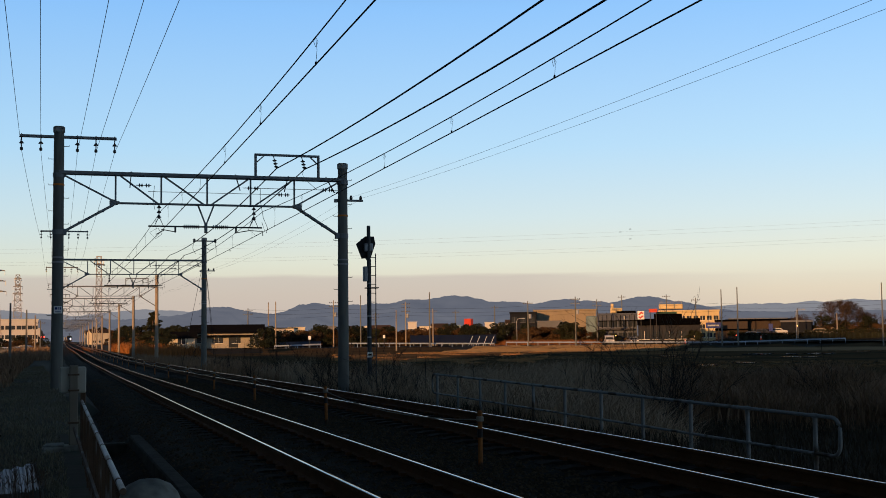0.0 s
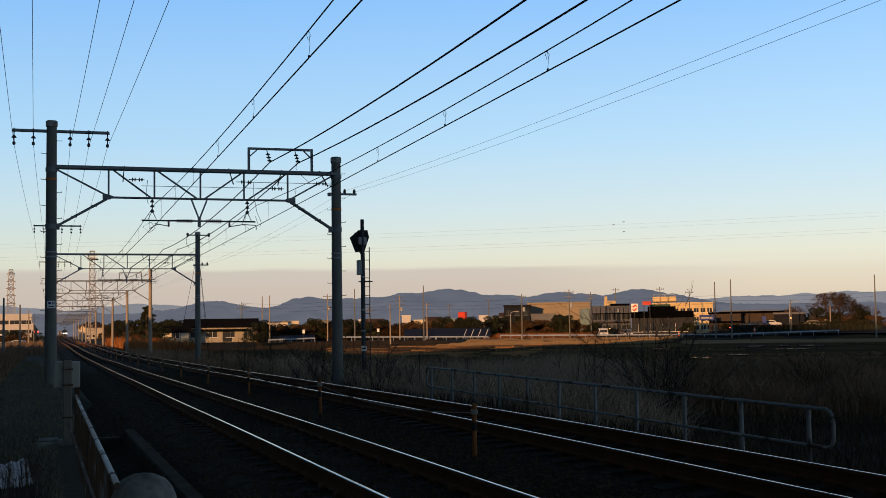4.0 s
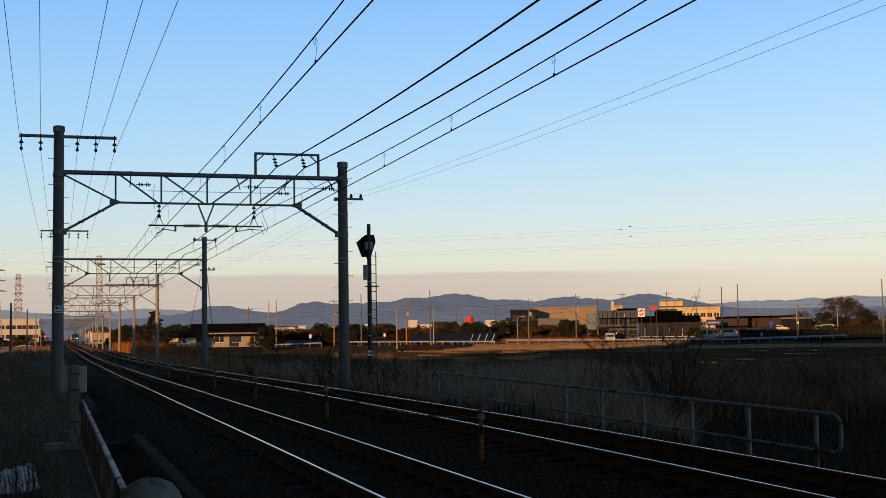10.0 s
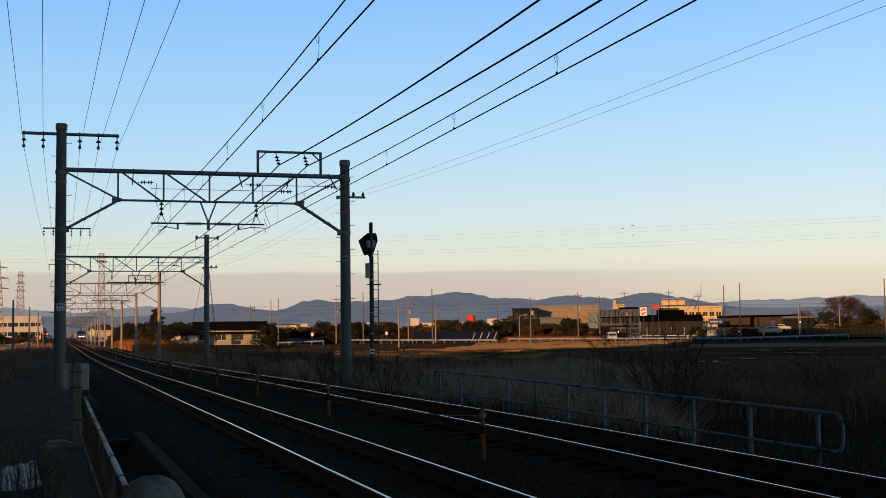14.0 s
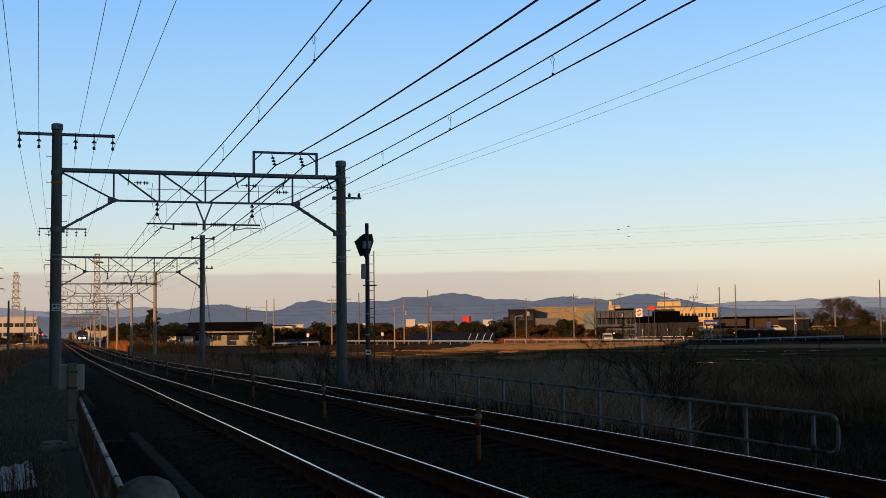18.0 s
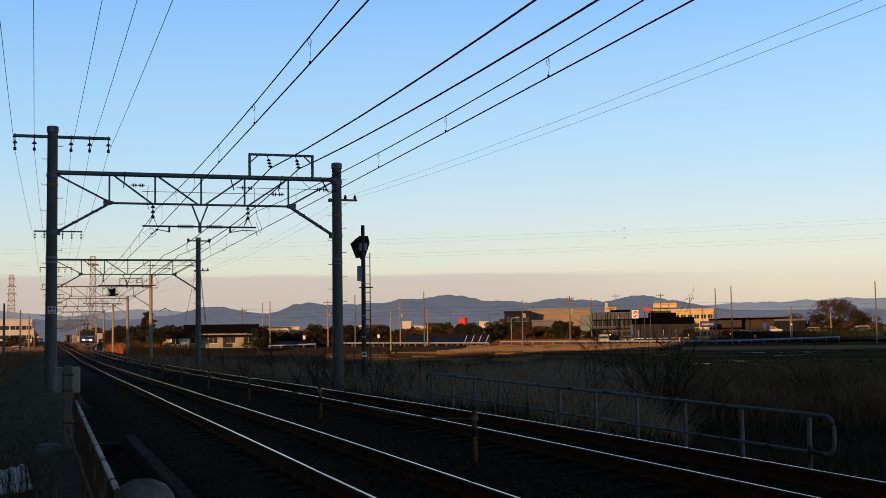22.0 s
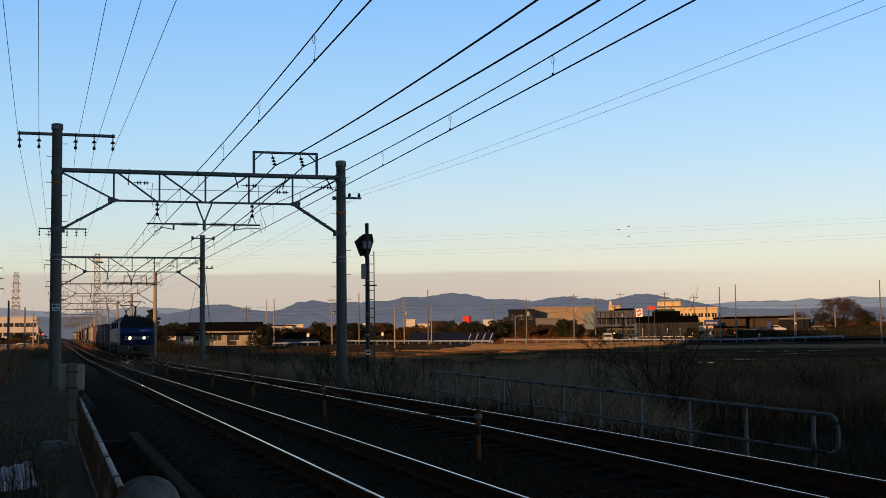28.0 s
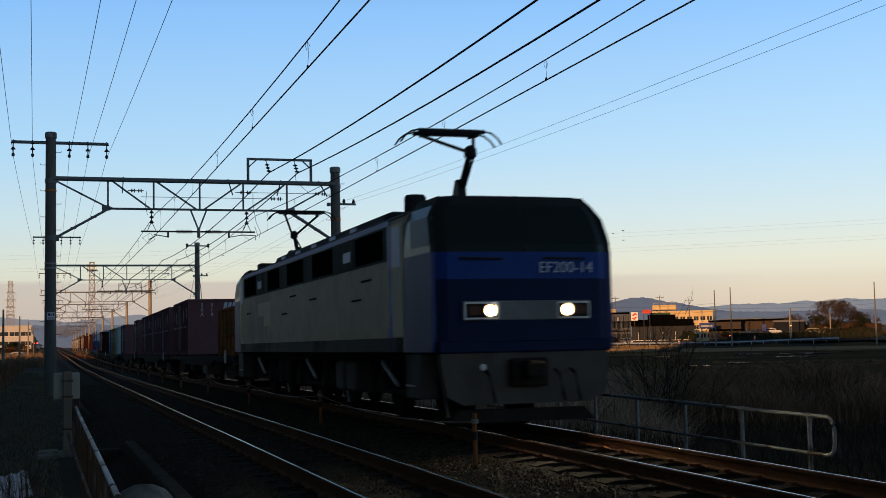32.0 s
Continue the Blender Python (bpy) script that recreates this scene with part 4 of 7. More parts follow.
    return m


def make_hills(d, hills, base, rough, seed, m, label):
    """A far ridge: a sum of rounded hills (bearing, metres, width) with small spurs."""
    s = Shape()
    n, k = 1200, 6
    vs, F = [], []
    for i in range(n + 1):
        b = -12 + 62 * i / n
        h = base + sum((a * math.exp(-((b - c) / w) ** 2)) ** 4 for c, a, w in hills) ** 0.25
        h += rough * (noise.noise((b * 1.1, seed, 0)) + 0.5 * noise.noise((b * 3.1, seed, 4)) + 0.25 * noise.noise((b * 8.0, seed, 8)) + 0.2 * noise.noise((b * 19.0, seed, 2)) + 0.16 * noise.noise((b * 47.0, seed, 6)))
        for j in range(k + 1):
            t = j / k
            r = d - 500 * (1 - t) + 130 * noise.noise((b * 0.9, t * 2.5, seed))
            p = far(b, r, -8 + (h + 8) * t)
            vs.append(p)
    for i in range(n):
        for j in range(k):
            F.append((i * (k + 1) + j, (i + 1) * (k + 1) + j, (i + 1) * (k + 1) + j + 1, i * (k + 1) + j + 1))
    s.add(vs, F)
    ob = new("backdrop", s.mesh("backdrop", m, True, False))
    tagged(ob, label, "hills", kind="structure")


make_hills(4300, [(-4, 35, 5), (4.5, 30, 3.2), (32, 28, 4), (36, 34, 4), (42, 40, 6)], 74, 5, 3.0, backdrop_mat("pale_haze_glow", (0.20, 0.21, 0.245), (0.26, 0.26, 0.28)), "pale blue hazy hills far off")
make_hills(3700, [(7.6, 34, 1.7), (11.9, 42, 1.8), (14.2, 38, 2.2), (16.4, 48, 2.2), (18.4, 60, 2.2), (20.8, 40, 2.0), (23.6, 47, 2.4), (27.0, 50, 2.2), (28.8, 26, 1.6)], 64, 5.5, 9.0, backdrop_mat("blue_haze_glow", (0.085, 0.098, 0.135), (0.165, 0.172, 0.205)), "blue-grey hazy wooded hills behind the town")

# ---------------------------------------------------------------- buildings beyond the fields
CREAM_WALL = mat("cream_render", (0.55, 0.48, 0.36), 0.8, grain=2, vary=0.2)
YELLOW_WALL = mat("yellow_render", (0.55, 0.42, 0.22), 0.8, grain=2, vary=0.2)
WHITE_WALL = mat("white_render", (0.5, 0.48, 0.45), 0.7, grain=2, vary=0.2)
TAN_WALL = mat("tan_cladding", (0.24, 0.195, 0.135), 0.7, grain=1.5, vary=0.25, stretch=(4, 4, 0.3))
HOUSE_WALL = mat("weathered_plaster", (0.34, 0.31, 0.25), 0.85, grain=1.6, vary=0.5, patch=0.45, patch_color=(0.17, 0.15, 0.12), spec=0.05)
GREY_WALL = mat("grey_cladding", (0.12, 0.125, 0.135), 0.7, grain=1.5, vary=0.25, stretch=(4, 4, 0.3))
# Brown fronts: the shade on them is put into the paint.
BROWN_WALL = mat("shaded_brown_timber", (0.045, 0.033, 0.025), 0.8, grain=2, vary=0.3)
SLATE_WALL = mat("blue_grey_cladding", (0.085, 0.095, 0.12), 0.8, grain=1.5, vary=0.3, spec=0.05, stretch=(4, 4, 0.3))
TEAL_WALL = mat("pale_teal_cladding", (0.16, 0.22, 0.24), 0.8, grain=1.5, vary=0.25, spec=0.05)
# Slate walls with their facade shade mixed into the colour.
NAVY_WALL = mat("shade_dark_slate", (0.016, 0.018, 0.023), 0.85, grain=1.5, vary=0.3, spec=0.0)
TILE_ROOF = mat("dark_grey_roof_tile", (0.007, 0.007, 0.008), 0.9, grain=2, vary=0.3, spec=0.03)
BROWN_ROOF = mat("brown_roof_tile", (0.06, 0.038, 0.026), 0.7, grain=2, vary=0.3)
# Grey wall under the fascia, darkened in colour to stand for shade.
SHADE_GREY = mat("shaded_grey_shopfront", (0.035, 0.036, 0.04), 0.85, grain=1.5, vary=0.35, spec=0.0)
BLACK_SHEET = mat("black_sheet_metal", (0.0025, 0.0025, 0.003), 0.95, grain=2, vary=0.4, spec=0.0)
RED_PANEL = mat("red_sign_panel", (0.5, 0.05, 0.025), 0.5, grain=3, vary=0.1)
BLUE_PANEL = mat("blue_sign_panel", (0.018, 0.035, 0.17), 0.5, grain=3, vary=0.1)
GREEN_PANEL = mat("dark_green_panel", (0.012, 0.05, 0.032), 0.5, grain=3, vary=0.1)


def facing(bearing, d, z, turn=0.0):
    """A pose whose -y looks back at the eye."""
    return Matrix.Translation(far(bearing, d, z)) @ pose(0, 0, 0, 0, 0, -bearing + turn)


def block(name, label, b, d, w, h, dep, wall, roof=None, z=-0.4, rows=1, cols=5, win=(1.4, 1.1), turn=0.0, pitch=0.0, sill=1.0, glass=None, group=""):
    """A building with its walls, roof, windows with frames."""
    t = thing(name, label, "building", m=facing(b, d, z, turn), group=group)
    part("wall", Shape().box(-w / 2, w / 2, 0, dep, 0, h, c=0.03), wall, t)
    if pitch:
        o = 0.5
        r = Shape()
        for sy in (0, 1):
            y0, y1 = (-o, dep / 2) if sy == 0 else (dep + o, dep / 2)
            r.add([(-w / 2 - o, y0, h - 0.12), (w / 2 + o, y0, h - 0.12), (w / 2 + o, y1, h + pitch), (-w / 2 - o, y1, h + pitch), (-w / 2 - o, y0, h + 0.06), (w / 2 + o, y0, h + 0.06), (w / 2 + o, y1, h + pitch + 0.18), (-w / 2 - o, y1, h + pitch + 0.18)],
                  [(0, 1, 2, 3), (4, 5, 6, 7), (0, 1, 5, 4), (2, 3, 7, 6), (0, 3, 7, 4), (1, 2, 6, 5)])
        part("roof", r, roof or TILE_ROOF, t)
        part("gable", Shape().prism([(0, h), (dep, h), (dep / 2, h + pitch)], -w / 2, -w / 2 + 0.15, plane="yz").prism([(0, h), (dep, h), (dep / 2, h + pitch)], w / 2 - 0.15, w / 2, plane="yz"), wall, t)
    else:
        part("parapet", Shape().box(-w / 2 - 0.15, w / 2 + 0.15, -0.15, dep + 0.15, h + 0.004, h + 0.35, c=0.03), roof or wall, t)
    for r in range(rows):
        zc = sill + r * (h - sill) / rows
        for c in range(cols):
            x = -w / 2 + w * (c + 0.5) / cols
            wn = part("window", Shape().box(x - win[0] / 2, x + win[0] / 2, -0.03, 0.02, zc, zc + win[1], c=0.005), glass or GLASS, t)
            part("window_frame", Shape().box(x - win[0] / 2 - 0.08, x + win[0] / 2 + 0.08, -0.06, 0.0, zc - 0.1, zc - 0.02, c=0.005).box(x - 0.03, x + 0.03, -0.05, -0.028, zc, zc + win[1], c=0.005), GREY_WALL if wall in (NAVY_WALL, SLATE_WALL, BROWN_WALL) else WHITE, wn)
    return t


# low house beside the line, with its sheds
h = block("house", "low white house with a long dark tiled roof", 7.9, 246, 13.5, 3.0, 7, HOUSE_WALL, TILE_ROOF, z=-0.2, cols=4, pitch=1.45, win=(1.6, 1.1))
part("porch_roof", Shape().box(-7.2, 5.0, -2.2, 0.0, 2.35, 2.55), TILE_ROOF, h)
part("doorway", Shape().box(0.2, 2.0, -0.05, 0.03, 0.1, 2.1, c=0.01), GLASS, h)
block("shed", "small cream shed with a tiled roof", 5.85, 242, 5, 2.2, 4, CREAM_WALL, TILE_ROOF, z=-0.3, cols=1, pitch=1.0)
# shops and offices behind the road
block("office_building", "dark slate office block with pale balcony bands", 21.4, 285, 6.0, 7.0, 8, NAVY_WALL, z=-0.3, rows=3, cols=3, win=(1.2, 1.2))
w = block("warehouse", "long tan metal-clad warehouse with a flat roof", 23.3, 292, 14.5, 7.5, 14, TAN_WALL, z=-0.2, rows=1, cols=2, win=(1.2, 0.8))
block("annex", "low grey metal-clad annex of the warehouse", 22.6, 284, 5.5, 4.8, 6, GREY_WALL, z=-0.2, cols=2)
for i in range(24):
    part("cladding_seam", Shape().box(-7.2 + i * 0.6, -7.16 + i * 0.6, -0.04, 0.0, 0.1, 7.4, c=0.01), TAN_WALL, w)
s1 = block("showroom", "slate-grey two-storey showroom with dark glass front", 25.7, 262, 8.0, 6.0, 9, SLATE_WALL, z=-0.3, rows=2, cols=4, win=(1.7, 1.3))
part("rooftop_room", Shape().box(-1.5, 1.0, 2, 6, 6.354, 7.5).box(-1.4, -0.8, 2.2, 3.2, 7.5, 8.4), YELLOW_WALL, s1)
part("canopy", Shape().box(-4.6, 3.2, -1.6, 0, 2.9, 3.2), ROOF_DARK, s1)
part("side_wing", Shape().box(-6.6, -4.32, 1.0, 7, 0.0, 5.9), TEAL_WALL, s1, "pale teal-grey side wing")
part("roof_step", Shape().box(-0.2, 3.8, 0.4, 1.9, 6.354, 6.8), BLACK_SHEET, s1)
for i in range(9):
    part("louvre", Shape().box(-4.2 + i * 0.95, -4.1 + i * 0.95, -0.12, 0.0, 3.3, 6.5, c=0.01), BLACK_SHEET, s1)
part("sun_shade", Shape().box(-4.35, 4.35, -0.5, 0.0, 4.7, 4.85), BLACK_SHEET, s1)
part("red_lamp_box", Shape().box(1.2, 1.6, -0.1, 0.0, 5.0, 5.8), CREAM_WALL, s1)
y1 = block("office_building", "sunlit yellow office block with rows of windows", 28.9, 290, 13.5, 6.9, 12, YELLOW_WALL, z=-0.2, rows=3, cols=9, win=(1.05, 0.95))
part("stair_tower", Shape().box(-6.8, -1.4, 1, 8, 7.55, 8.7), YELLOW_WALL, y1)
part("roof_rail", Shape().box(-6.6, -1.6, 0.9, 1.0, 9.1, 9.2).box(-6.6, -6.5, 0.9, 1.0, 8.7, 9.15).box(-4.1, -4.0, 0.9, 1.0, 8.7, 9.15).box(-1.7, -1.6, 0.9, 1.0, 8.7, 9.15), GREY, y1)
b1 = block("shop", "low grey shop with a black roof fascia", 28.0, 258, 12.5, 3.9, 8, SHADE_GREY, z=-0.3, cols=5, win=(1.9, 1.6), sill=0.9)
part("fascia", Shape().box(-6.4, 6.2, -0.6, -0.2, 3.75, 5.05), BLACK_SHEET, b1, "black fascia board")
part("upper_fascia", Shape().box(-3.0, 2.6, -0.9, -0.62, 4.3, 6.0), BLACK_SHEET, b1, "black upper sign board")
part("trim_strip", Shape().box(-2.6, 1.6, -0.6, -0.3, 6.004, 6.4), GREEN_PANEL, b1)
lw = block("shop", "long low shop with a pale curved roof", 31.9, 262, 11.6, 4.6, 10, BROWN_WALL, GREY_WALL, z=-0.3, cols=6, win=(1.2, 1.8))
part("eave", Shape().box(-6.4, 6.4, -1.2, 0.2, 4.5, 4.75), BLACK_SHEET, lw)
b2 = block("shop", "small dark-fronted shop under a black awning", 30.75, 259, 6.4, 4.3, 8, BROWN_WALL, BLACK_SHEET, z=-0.3, cols=3)
part("awning", Shape().box(-3.3, 3.3, -1.3, 0.0, 2.6, 2.8), BLACK_SHEET, b2)
block("shop", "small dark shop with a pale flat roof", 33.55, 258, 6.0, 4.0, 8, NAVY_WALL, GREY_WALL, z=-0.3, cols=3)
block("factory_building", "low white factory in the distance", -1.45, 420, 17, 7.4, 12, WHITE_WALL, z=1.0, rows=2, cols=5, win=(3.0, 1.25), sill=1.4)
block("factory_building", "pale low factory behind trees", -0.75, 460, 9, 6.2, 12, WHITE_WALL, z=-0.3, rows=1, cols=4)
far_colors = [WHITE_WALL, CREAM_WALL, GREY_WALL, TAN_WALL]
rnd = random.Random(12)
for i in range(44):
    b = rnd.uniform(9.0, 38)
    d = rnd.uniform(420, 760)
    wdt, hh = rnd.uniform(6, 14), rnd.uniform(4.0, 6.5)
    if b < 22 or i % 3 == 0:
        block("town_house", rnd.choice(("small pale house with a tiled roof", "small tan house with a dark roof")), b, d, wdt, hh, 8, rnd.choice(far_colors), rnd.choice((TILE_ROOF, BROWN_ROOF)), z=-0.4, rows=2, cols=3, pitch=rnd.choice((1.6, 2.0, 0.0)), turn=rnd.uniform(-25, 25), group="houses of the town")
for i in range(24):
    b = rnd.uniform(-1.6, 6.5)
    d = rnd.uniform(620, 1000)
    if abs(far(b, d).x - bend(d) - 5.2) < 15:
        continue
    block("town_house", "distant pale house behind the railway", b, d, rnd.uniform(7, 13), rnd.uniform(4.0, 6.5), 8, rnd.choice(far_colors), rnd.choice((TILE_ROOF, BROWN_ROOF)), z=-0.4, rows=1, cols=3, pitch=rnd.choice((1.8, 0.0)), turn=rnd.uniform(-25, 25), group="houses of the town")

for b, d, w, hh, m in ((19.85, 470, 3.6, 7.0, WHITE_WALL), (20.6, 470, 5.8, 6.4, WHITE_WALL), (16.3, 480, 3.4, 7.6, WHITE_WALL), (16.9, 480, 4.4, 5.8, CREAM_WALL), (18.3, 420, 3.4, 5.6, TEAL_WALL), (14.6, 520, 9.0, 6.6, WHITE_WALL), (11.0, 520, 7.0, 6.4, CREAM_WALL), (12.4, 560, 8.0, 7.0, GREY_WALL)):
    block("town_building", "pale flat-roofed building of the distant town", b, d, w, hh, 8, m, z=-0.4, rows=2, cols=3, win=(0.9, 0.8), group="houses of the town")

# ---------------------------------------------------------------- signs


def sign(name, label, b, d, z0, w, h, panel, posts=1, mark=None, depth=0.15, turn=0.0):
    t = thing(name, label, "sign", m=facing(b, d, -0.3, turn))
    for i in range(posts):
        x = 0 if posts == 1 else -w * 0.35 + w * 0.7 * i / (posts - 1)
        part("post", Shape().tube([(x, 0.1, 0), (x, 0.1, z0 + h * 0.5)], 0.07, 8), DARK_STEEL, t)
    p = part("panel", Shape().box(-w / 2, w / 2, -0.15, depth, z0, z0 + h, c=0.03), panel, t)
    if mark:
        part("mark", mark, RED_PANEL if panel is WHITE else GREY, p)
    return t


m1 = Shape().prism([(-0.55, 5.9), (0.1, 6.5), (0.55, 6.1), (0.3, 6.0), (0.1, 6.15), (-0.2, 5.8)], -0.175, -0.155).prism([(0.55, 5.6), (-0.1, 5.0), (-0.55, 5.4), (-0.3, 5.5), (-0.1, 5.35), (0.2, 5.7)], -0.175, -0.155)
sign("pylon_sign", "white square sign with a plain red mark", 26.75, 255, 4.9, 1.35, 1.7, WHITE, mark=m1)
sign("roof_sign", "flat red sign board on a roof", 27.3, 256, 6.3, 1.7, 0.75, RED_PANEL, posts=2)
sign("billboard", "orange-red billboard box over the town", 18.85, 380, 4.9, 2.5, 2.4, RED_PANEL, posts=2, depth=1.1, turn=-38)
sign("shop_sign", "dark blue shop board with pale bars", 29.95, 254, 3.0, 2.9, 1.1, BLUE_PANEL, posts=2, mark=Shape().box(-1.1, 1.1, -0.17, -0.155, 3.35, 3.65))
sign("shop_sign", "tall narrow blue sign by the road", 32.45, 255, 2.2, 0.8, 1.5, BLUE_PANEL)
sign("road_sign", "small round white road sign on a pole", 11.6, 238, 1.6, 0.5, 0.7, WHITE)
sign("road_sign", "small white road sign on a pole", 15.0, 236, 1.7, 0.45, 0.6, WHITE)

# ---------------------------------------------------------------- guard rail and poles along the road
GUARD = mat("galvanised_guard_rail", (0.29, 0.35, 0.45), 0.5, 0.2, grain=4, vary=0.2)


def guard_rail(b0, b1, d0, d1, z0, z1):
    t = thing("guard_rail", "pale galvanised guard rail on short posts", "guard rail", group="guard rails")
    n = max(4, int((b1 - b0) * d0 * 0.0175 / 2.0))
    pts = [far(b0 + (b1 - b0) * i / n, d0 + (d1 - d0) * i / n, z0 + (z1 - z0) * i / n) for i in range(n + 1)]
    part("beam", Shape().sweep([(-0.03, -0.13), (0.03, -0.13), (0.07, -0.065), (0.03, 0.0), (0.07, 0.065), (0.03, 0.13), (-0.03, 0.13)], pts), GUARD, t)
    for p in pts:
        part("post", Shape().tube([(p.x, p.y, p.z - 0.75), (p.x, p.y, p.z + 0.1)], 0.06, 6), GUARD, t)


guard_rail(10.0, 12.1, 238, 238, 0.16, 0.38)
guard_rail(13.3, 20.05, 238, 238, 0.5, 0.16)
guard_rail(20.6, 30.8, 238, 238, 0.36, -0.02)
guard_rail(30.8, 35.6, 238, 236, 0.0, 0.45)


def utility_pole(b, d, h, arms=1, lit=False, z=-0.4, gear=False):
    t = thing("utility_pole", "slim concrete utility pole" + (" with cross arms and a transformer" if gear else " beside the road"), "utility pole", m=facing(b, d, z), group="utility poles")
    part("pole", Shape().lathe([(0.15, -0.5), (0.085, h), (0.07, h + 0.03)], 12), POLE if not lit else SUNLIT_POLE, t)
    for k in range(arms):
        zz = h - 0.5 - 0.75 * k
        a = part("cross_arm", Shape().box(-0.9, 0.9, -0.05, 0.05, zz - 0.05, zz + 0.05), STEEL, t)
        for x in (-0.8, -0.4, 0.4, 0.8):
            part("insulator", Shape().lathe([(0.04, zz + 0.05), (0.07, zz + 0.1), (0.04, zz + 0.22)], 6, at=(x, 0, 0)), INSULATOR, a)
    if gear:
        part("transformer", Shape().lathe([(0.2, h - 3.3), (0.26, h - 3.25), (0.26, h - 2.5), (0.2, h - 2.45)], 14, at=(0.4, 0, 0)), GREY, t)
    return t


for b, d, top, arms, lit, gear in ((8.81, 250, 7.6, 2, False, False), (9.73, 252, 8.8, 0, True, False), (10.06, 240, 8.6, 0, True, False), (12.69, 255, 9.2, 2, True, True), (13.93, 250, 10.0, 0, False, False), (15.56, 225, 6.4, 0, True, False),
                                  (16.0, 260, 8.9, 3, True, True), (17.10, 236, 10.0, 0, False, False), (17.25, 250, 7.2, 1, True, False), (20.09, 300, 8.9, 1, False, False), (21.62, 236, 8.1, 1, False, True), (23.79, 236, 8.8, 2, False, True),
                                  (24.77, 253, 8.7, 2, False, False), (30.33, 236, 9.7, 0, False, False), (31.03, 236, 10.1, 0, False, False), (33.61, 250, 6.3, 0, False, False), (35.27, 250, 5.2, 0, True, False), (37.16, 230, 10.1, 0, False, False),
                                  (14.6, 300, 7.5, 2, False, False), (18.3, 330, 8.5, 1, False, False), (29.2, 280, 9.5, 1, False, False), (27.9, 285, 10.5, 1, False, False), (25.9, 300, 11.0, 1, False, False),
                                  (-1.45, 130, 5.3, 0, False, False), (-0.78, 170, 5.6, 0, False, False), (-0.42, 210, 5.7, 0, True, False), (-0.2, 250, 5.5, 1, False, False)):
    utility_pole(b, d, top + 0.4, arms, lit, gear=gear)


def street_lamp(b, d, h):
    t = thing("street_lamp", "tall street lamp with a curved arm", "street lamp", m=facing(b, d, -0.3))
    part("pole", Shape().tube([(0, 0, 0), (0, 0, h - 0.6), (0.15, 0, h - 0.15), (0.6, 0, h), (1.2, 0, h)], 0.06, 8), GREY, t)
    part("lamp_head", Shape().box(1.1, 1.7, -0.12, 0.12, h - 0.06, h + 0.08), GREY, t)


street_lamp(33.55, 244, 6.2)
street_lamp(21.1, 262, 5.5)


def hang_lines():
    """Lines from pole to pole along the road, and high lines across the sky."""
    t = thing("road_power_lines", "thin dark power lines along the road", "power lines")
    for z in (5.9, 6.6, 7.4):
        for b0, b1 in ((8.81, 12.69), (12.69, 16.0), (16.0, 21.62), (21.62, 23.79), (23.79, 30.33), (30.33, 37.16)):
            part("line", Shape().tube(span(far(b0, 248, z), far(b1, 244, z), 0.35, 10), 0.014, 4), WIRE, t)
    t = thing("transmission_lines", "faint high transmission lines across the sky", "power lines")
    for z0, z1 in ((33.6, 37.5), (32.4, 36.2), (29.5, 32.4), (28.6, 31.2)):
        part("line", Shape().tube(span(far(-3, 420, z0 - 3), far(42, 420, z1), 1.5, 24), 0.012, 4), mat("faint_line", (0.16, 0.16, 0.17), 0.6, vary=0, bump=0) if z0 == 33.6 else bpy.data.materials["faint_line"], t)
    for b, z in ((25.9, 36.0), (26.35, 36.9), (26.35, 33.6), (8.0, 31.0), (8.4, 33.0)):
        part("marker", Shape().tube([far(b - 0.05, 420, z), far(b + 0.05, 420, z)], 0.12, 6), WIRE, t)


hang_lines()


def lattice_tower(b, d, h, w0, w1, arms, z, m, label):
    """A lattice mast with crossed braces."""
    t = thing("pylon", label, "pylon", m=facing(b, d, z))
    n = 12
    lv = [(k / n) ** 0.85 * h for k in range(n + 1)]
    wd = [w0 + (w1 - w0) * v / h for v in lv]
    for sx in (-1, 1):
        for sy in (-1, 1):
            part("leg", Shape().tube([(sx * a, sy * a, v) for a, v in zip(wd, lv)], 0.13, 5), m, t)
    for k in range(n):
        a, c = wd[k], wd[k + 1]
        for sy in (-1, 1):
            for p, q in (((-a, sy * a, lv[k]), (c, sy * c, lv[k + 1])), ((a, sy * a, lv[k]), (-c, sy * c, lv[k + 1])), ((sy * a, -a, lv[k]), (sy * c, c, lv[k + 1])), ((-c, sy * c, lv[k + 1]), (c, sy * c, lv[k + 1]))):
                part("brace", Shape().tube([p, q], 0.07, 4, cap=False), m, t, fix=False)
    for zz, L in arms:
        part("cross_arm", Shape().tube([(-L, 0, zz), (0, 0, zz + 0.5), (L, 0, zz)], 0.14, 5).tube([(-L, 0, zz), (L, 0, zz)], 0.1, 5), m, t)
        for x in (-L, L):
            part("string_insulator", Shape().tube([(x, 0, zz), (x, 0, zz - 1.2)], 0.08, 5), WHITE, t)
    return t


PYLON = mat("galvanised_lattice", (0.34, 0.31, 0.28), 0.6, 0.2, vary=0.2)
lattice_tower(-1.16, 500, 26.0, 1.9, 0.7, ((13.0, 1.7), (16.0, 1.8), (18.8, 1.8), (21.5, 1.7), (24.5, 1.3)), 1.0, PYLON, "grey lattice power pylon with five short cross arms")
lattice_tower(-2.15, 380, 24.0, 2.4, 0.9, ((16, 3.4), (19, 3.2), (22, 3.0)), 0.0, PYLON, "lattice power pylon with long cross arms")
tw = lattice_tower(2.25, 430, 30.0, 1.25, 0.75, (), -0.5, PYLON, "slender lattice telecom tower with a top platform")
